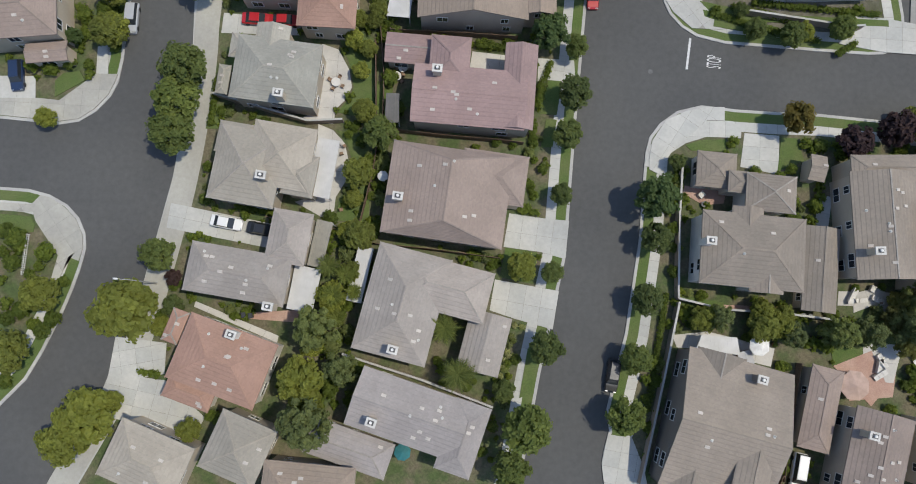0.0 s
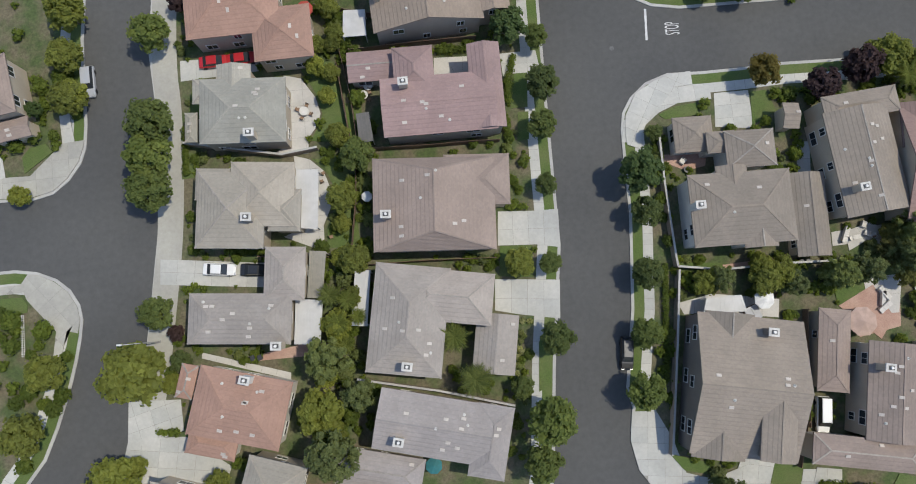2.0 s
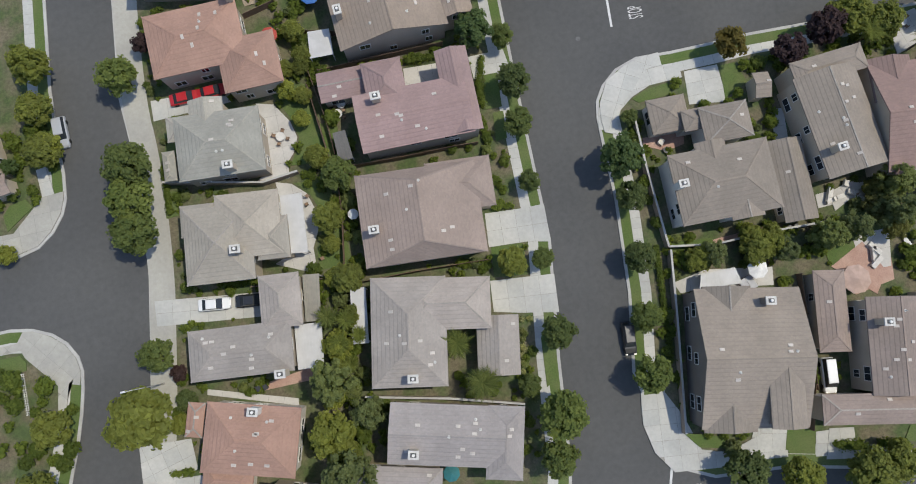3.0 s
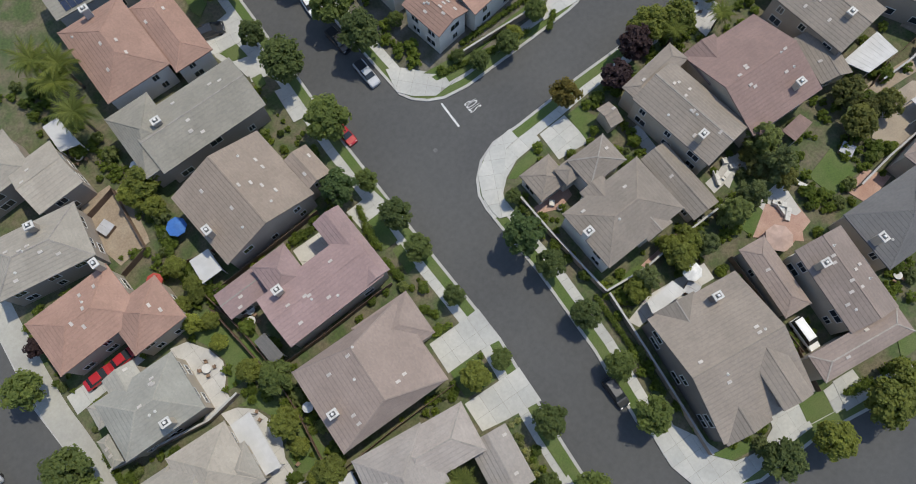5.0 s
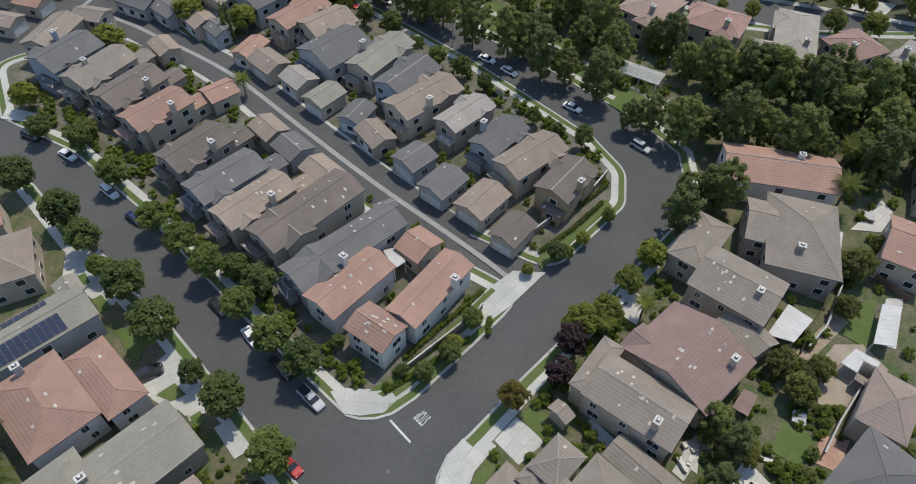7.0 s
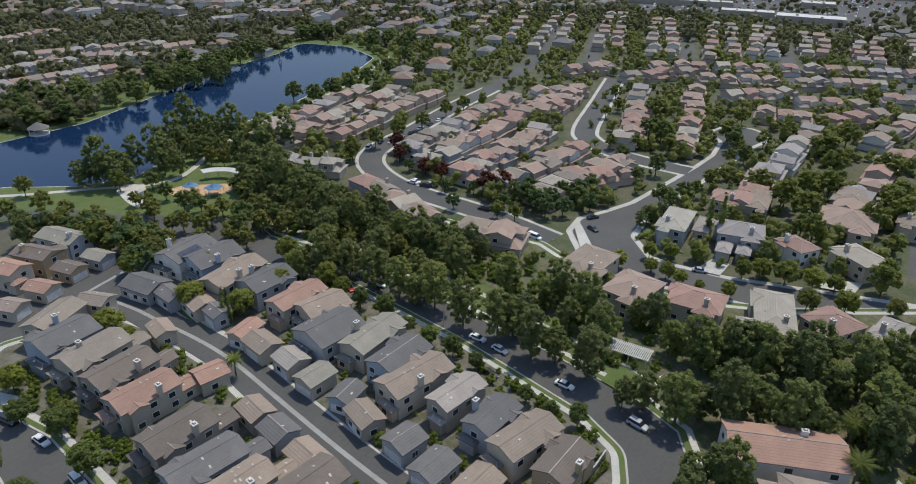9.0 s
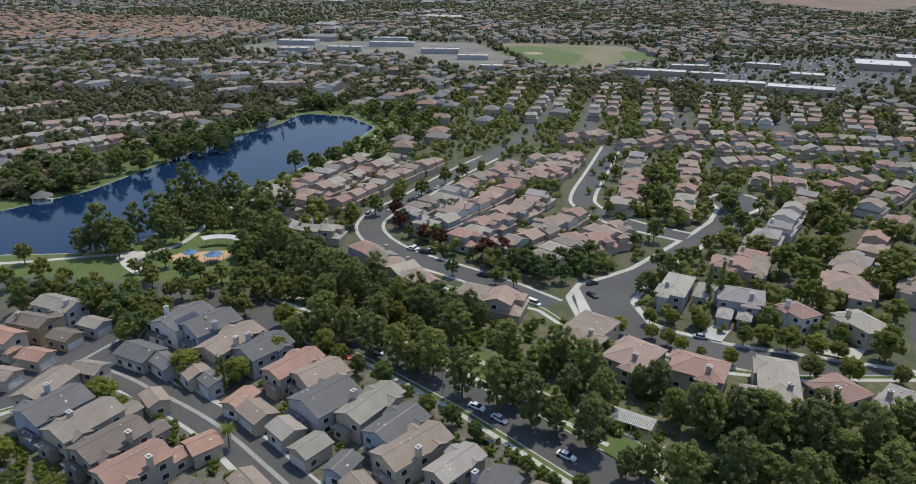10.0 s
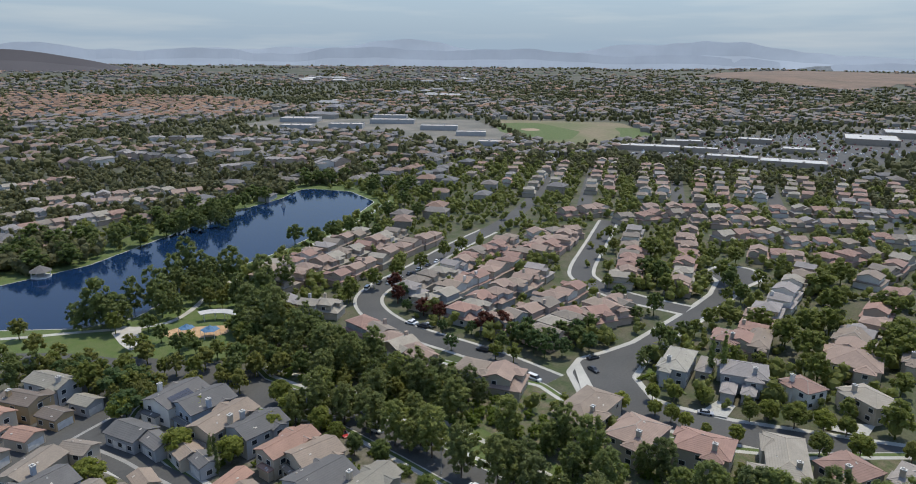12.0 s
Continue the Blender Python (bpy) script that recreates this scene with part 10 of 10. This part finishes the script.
def lounger(x, y, turn):
    g = thing("sun_lounger", x, y, 0.2, turn, "white sun lounger with a raised back", "lounger", "sun loungers")
    slab_part("mattress", CUSHION, g, -0.33, 0.33, -1.0, 0.35, 0.28, 0.36)
    back = slab_part("backrest", CUSHION, g, -0.33, 0.33, 0.0, 0.75, -0.04, 0.04)
    back.matrix_local = pose(0, 0.35, 0.33, 30, 0, 0)
    four_legs(g, TEAK, 0.28, 0.85, 0.28)


def wheelie_bin(x, y):
    g = thing("wheelie_bin", x, y, 0.15, 10, "dark plastic wheelie bin beside a house", "bin", "wheelie bins")
    bm = bmesh.new()
    loft(bm, [[(-0.24, -0.28, 0.05), (0.24, -0.28, 0.05), (0.24, 0.28, 0.05), (-0.24, 0.28, 0.05)], [(-0.3, -0.36, 1.0), (0.3, -0.36, 1.0), (0.3, 0.36, 1.0), (-0.3, 0.36, 1.0)]])
    part("body", bm, BINPLASTIC, g)
    slab_part("lid", BINPLASTIC, g, -0.32, 0.32, -0.4, 0.38, 1.0, 1.08)


def fire_pit(x, y):
    g = thing("fire_pit", x, y, 0.2, 0, "round dark metal fire pit on a patio", "fire pit")
    bm = bmesh.new()
    tube(bm, 0, 0, 0.1, 0.45, 0.35, 0.5, 16)
    part("bowl", bm, WORN_IRON, g)
    bm = bmesh.new()
    tube(bm, 0, 0, 0, 0.1, 0.2, 0.2, 10)
    part("foot", bm, WORN_IRON, g)


def spa(x, y):
    g = thing("hot_tub", x, y, 0.2, 15, "square hot tub with a pale grey cover", "hot tub", "hot tubs")
    slab_part("cabinet", TEAK, g, -1.0, 1.0, -1.0, 1.0, 0.0, 0.85)
    for s in (0, 1):
        slab_part("cover", SPACOVER, g, -1.05 + s * 1.06, -0.01 + s * 1.06, -1.05, 1.05, 0.85, 0.97)


def planter(x, y):
    g = thing("planter", x, y, 0.2, 0, "terracotta pot with a small green plant", "planter", "planters")
    bm = bmesh.new()
    tube(bm, 0, 0, 0, 0.45, 0.22, 0.32, 12)
    part("pot", bm, TERRAPOT, g)
    o = new("plant", SHRUBS[0][0])
    o.parent = g
    o.matrix_local = pose(0, 0, 0.35) @ Matrix.Diagonal((0.45, 0.45, 0.45, 1))


garden_table(-16.2, 35.2)
garden_table(-6.2, 37.5)
garden_chair(-15.2, 24.3, 200)
garden_chair(-15.1, 15.9, 100)
garden_chair(-14.8, 25.5, 120)
wheelie_bin(-28.7, 0.5)
wheelie_bin(-27.7, 0.4)
wheelie_bin(53.5, 0.3)
wheelie_bin(52.5, 0.4)
wheelie_bin(-24.8, 12.3)
armchair(38.4, 18.3, 40)
fire_pit(38.8, 16.9)
lounger(60.3, 2.5, 95)
lounger(61.5, 2.6, 95)
armchair(64.3, 2.4, 190)
garden_table(64.5, 1.1)
sofa(64.0, -6.2, 120)
sofa(63.6, -8.2, 30)
spa(43.7, -5.7)
spa(78.6, -7.8)
armchair(63.3, 4.3, 60)
armchair(63.5, 2.9, 150)
sofa(60.3, 3.3, 60)
lounger(69.0, -6.4, 20)
spa(-14.2, 62.8)
garden_table(-10.4, 75.4)
armchair(-8.3, 61.5, 20)
garden_table(-7.1, 36.2)
garden_table(67.8, -25.7)
sofa(63.6, -6.9, 75)
garden_table(80.6, 25.8)
armchair(84.3, 16.3, 30)
spa(130.7, -2.8)
garden_table(106.1, -14.0)
lounger(83.9, 13.9, 100)
planter(-17.2, 6.4)
planter(-17.9, 3.3)
planter(-17.0, 8.9)
planter(36.6, -4.7)
planter(48.2, -3.8)
planter(49.2, -1.7)
planter(-24.6, 6.3)
planter(-20.6, 15.8)
planter(-4.0, 39.1)
planter(1.7, 39.1)
planter(-12.2, 25.5)

# clipped shrubs and a low white fence in the corner garden
for bx, by, br in ((-61.4, 11.5, 1.7), (-63.4, 12.6, 1.2), (-62.0, 8.0, 1.3), (-63.5, 9.6, 0.9), (-57.3, 9.5, 1.5), (-58.4, 7.5, 0.8), (-59.6, 6.4, 0.8), (-54.7, 5.3, 0.9), (-55.6, -0.0, 1.2), (-60.3, 1.2, 1.3), (-62.2, -0.0, 1.2), (-58.5, -0.8, 1.0), (-57.2, -1.7, 1.3), (-62.0, -8.7, 1.2), (-61.5, -6.2, 1.4), (-61.1, 37.5, 1.2), (-58.5, 37.0, 1.3), (-55.8, 37.7, 1.0), (-53.8, 45.1, 1.2), (-53.8, 42.3, 1.0), (-52.9, 37.6, 0.9), (-49.3, 40.5, 1.0), (-50.8, 46.0, 1.3)):
    shrub(SHRUBS, bx, by, br)
rail = thing("picket_fence", -60.3, 12.1, 0.15, 0, "low white painted picket fence in a garden", "fence")
for k in range(19):
    bm = bmesh.new()
    block(bm, -0.03 - k * 0.022, 0.05 - k * 0.022, -k * 0.32 - 0.05, -k * 0.32 + 0.05, 0.05, 0.95)
    part("picket", bm, TRIM, rail)
for h in (0.3, 0.75):
    bm = bmesh.new()
    bar(bm, (0.06, 0.1, h), (-0.34, -5.9, h), 0.05, 0.08)
    part("rail", bm, TRIM, rail)
hedge([(-49.7, 47.3), (-48.9, 40.2)], 1.1)
hedge([(-53.9, 46.2), (-54.5, 39.3)], 0.8)
hedge([(47.9, 48.3), (57.9, 47.5), (67.5, 46.6)], 1.0)

# low flowering and fresh green shrubs in the front gardens
LIME_SHRUBS = tree_kind("small fresh yellow-green garden shrub", "shrub", foliage("lime_leaves", (0.14, 0.19, 0.03), (0.28, 0.33, 0.06)), 0.9, 0.7, 0.65, 8, 0.45, 18, 0.17, 0.4, 0.05, (61, 62))
fill_shrubs([(-44, -20), (-30, -26), (-8, -22), (-8, 45), (-14, 80), (-36, 60), (-42, 10)], 24, (0.35, 0.8), 41, LIME_SHRUBS)
fill_shrubs([(-6, -20), (10, -20), (16, 10), (18, 85), (4, 85), (-6, 30)], 22, (0.35, 0.8), 42, LIME_SHRUBS)
fill_shrubs([(32, -28), (88, -28), (110, 0), (104, 27), (34, 27)], 28, (0.35, 0.9), 43, LIME_SHRUBS)

# a bed of white and yellow flowers along a driveway
FLOWERS = tree_kind("low white and yellow flowering shrub", "shrub", foliage("flower_leaves", (0.16, 0.2, 0.05), (0.7, 0.68, 0.42)), 0.9, 0.6, 0.5, 7, 0.45, 18, 0.15, 0.3, 0.05, (63,))
for bx, by in ((9.3, -0.6), (10.3, -1.0), (11.4, -1.2), (9.8, -2.6), (9.6, -3.8), (9.2, -4.9), (8.8, -6.0), (8.6, -7.1), (8.2, -8.3), (10.1, -3.2), (9.4, -5.4)):
    shrub(FLOWERS, bx, by, 0.5)

# solar panels on a house by the park
solar(min(HOMES, key=lambda o: math.hypot(o.location.x - 101.1, o.location.y - 179.8)), 0, 0, 15.8, 11.5, 5.8, 7, 2, -1, shift=-1.5)
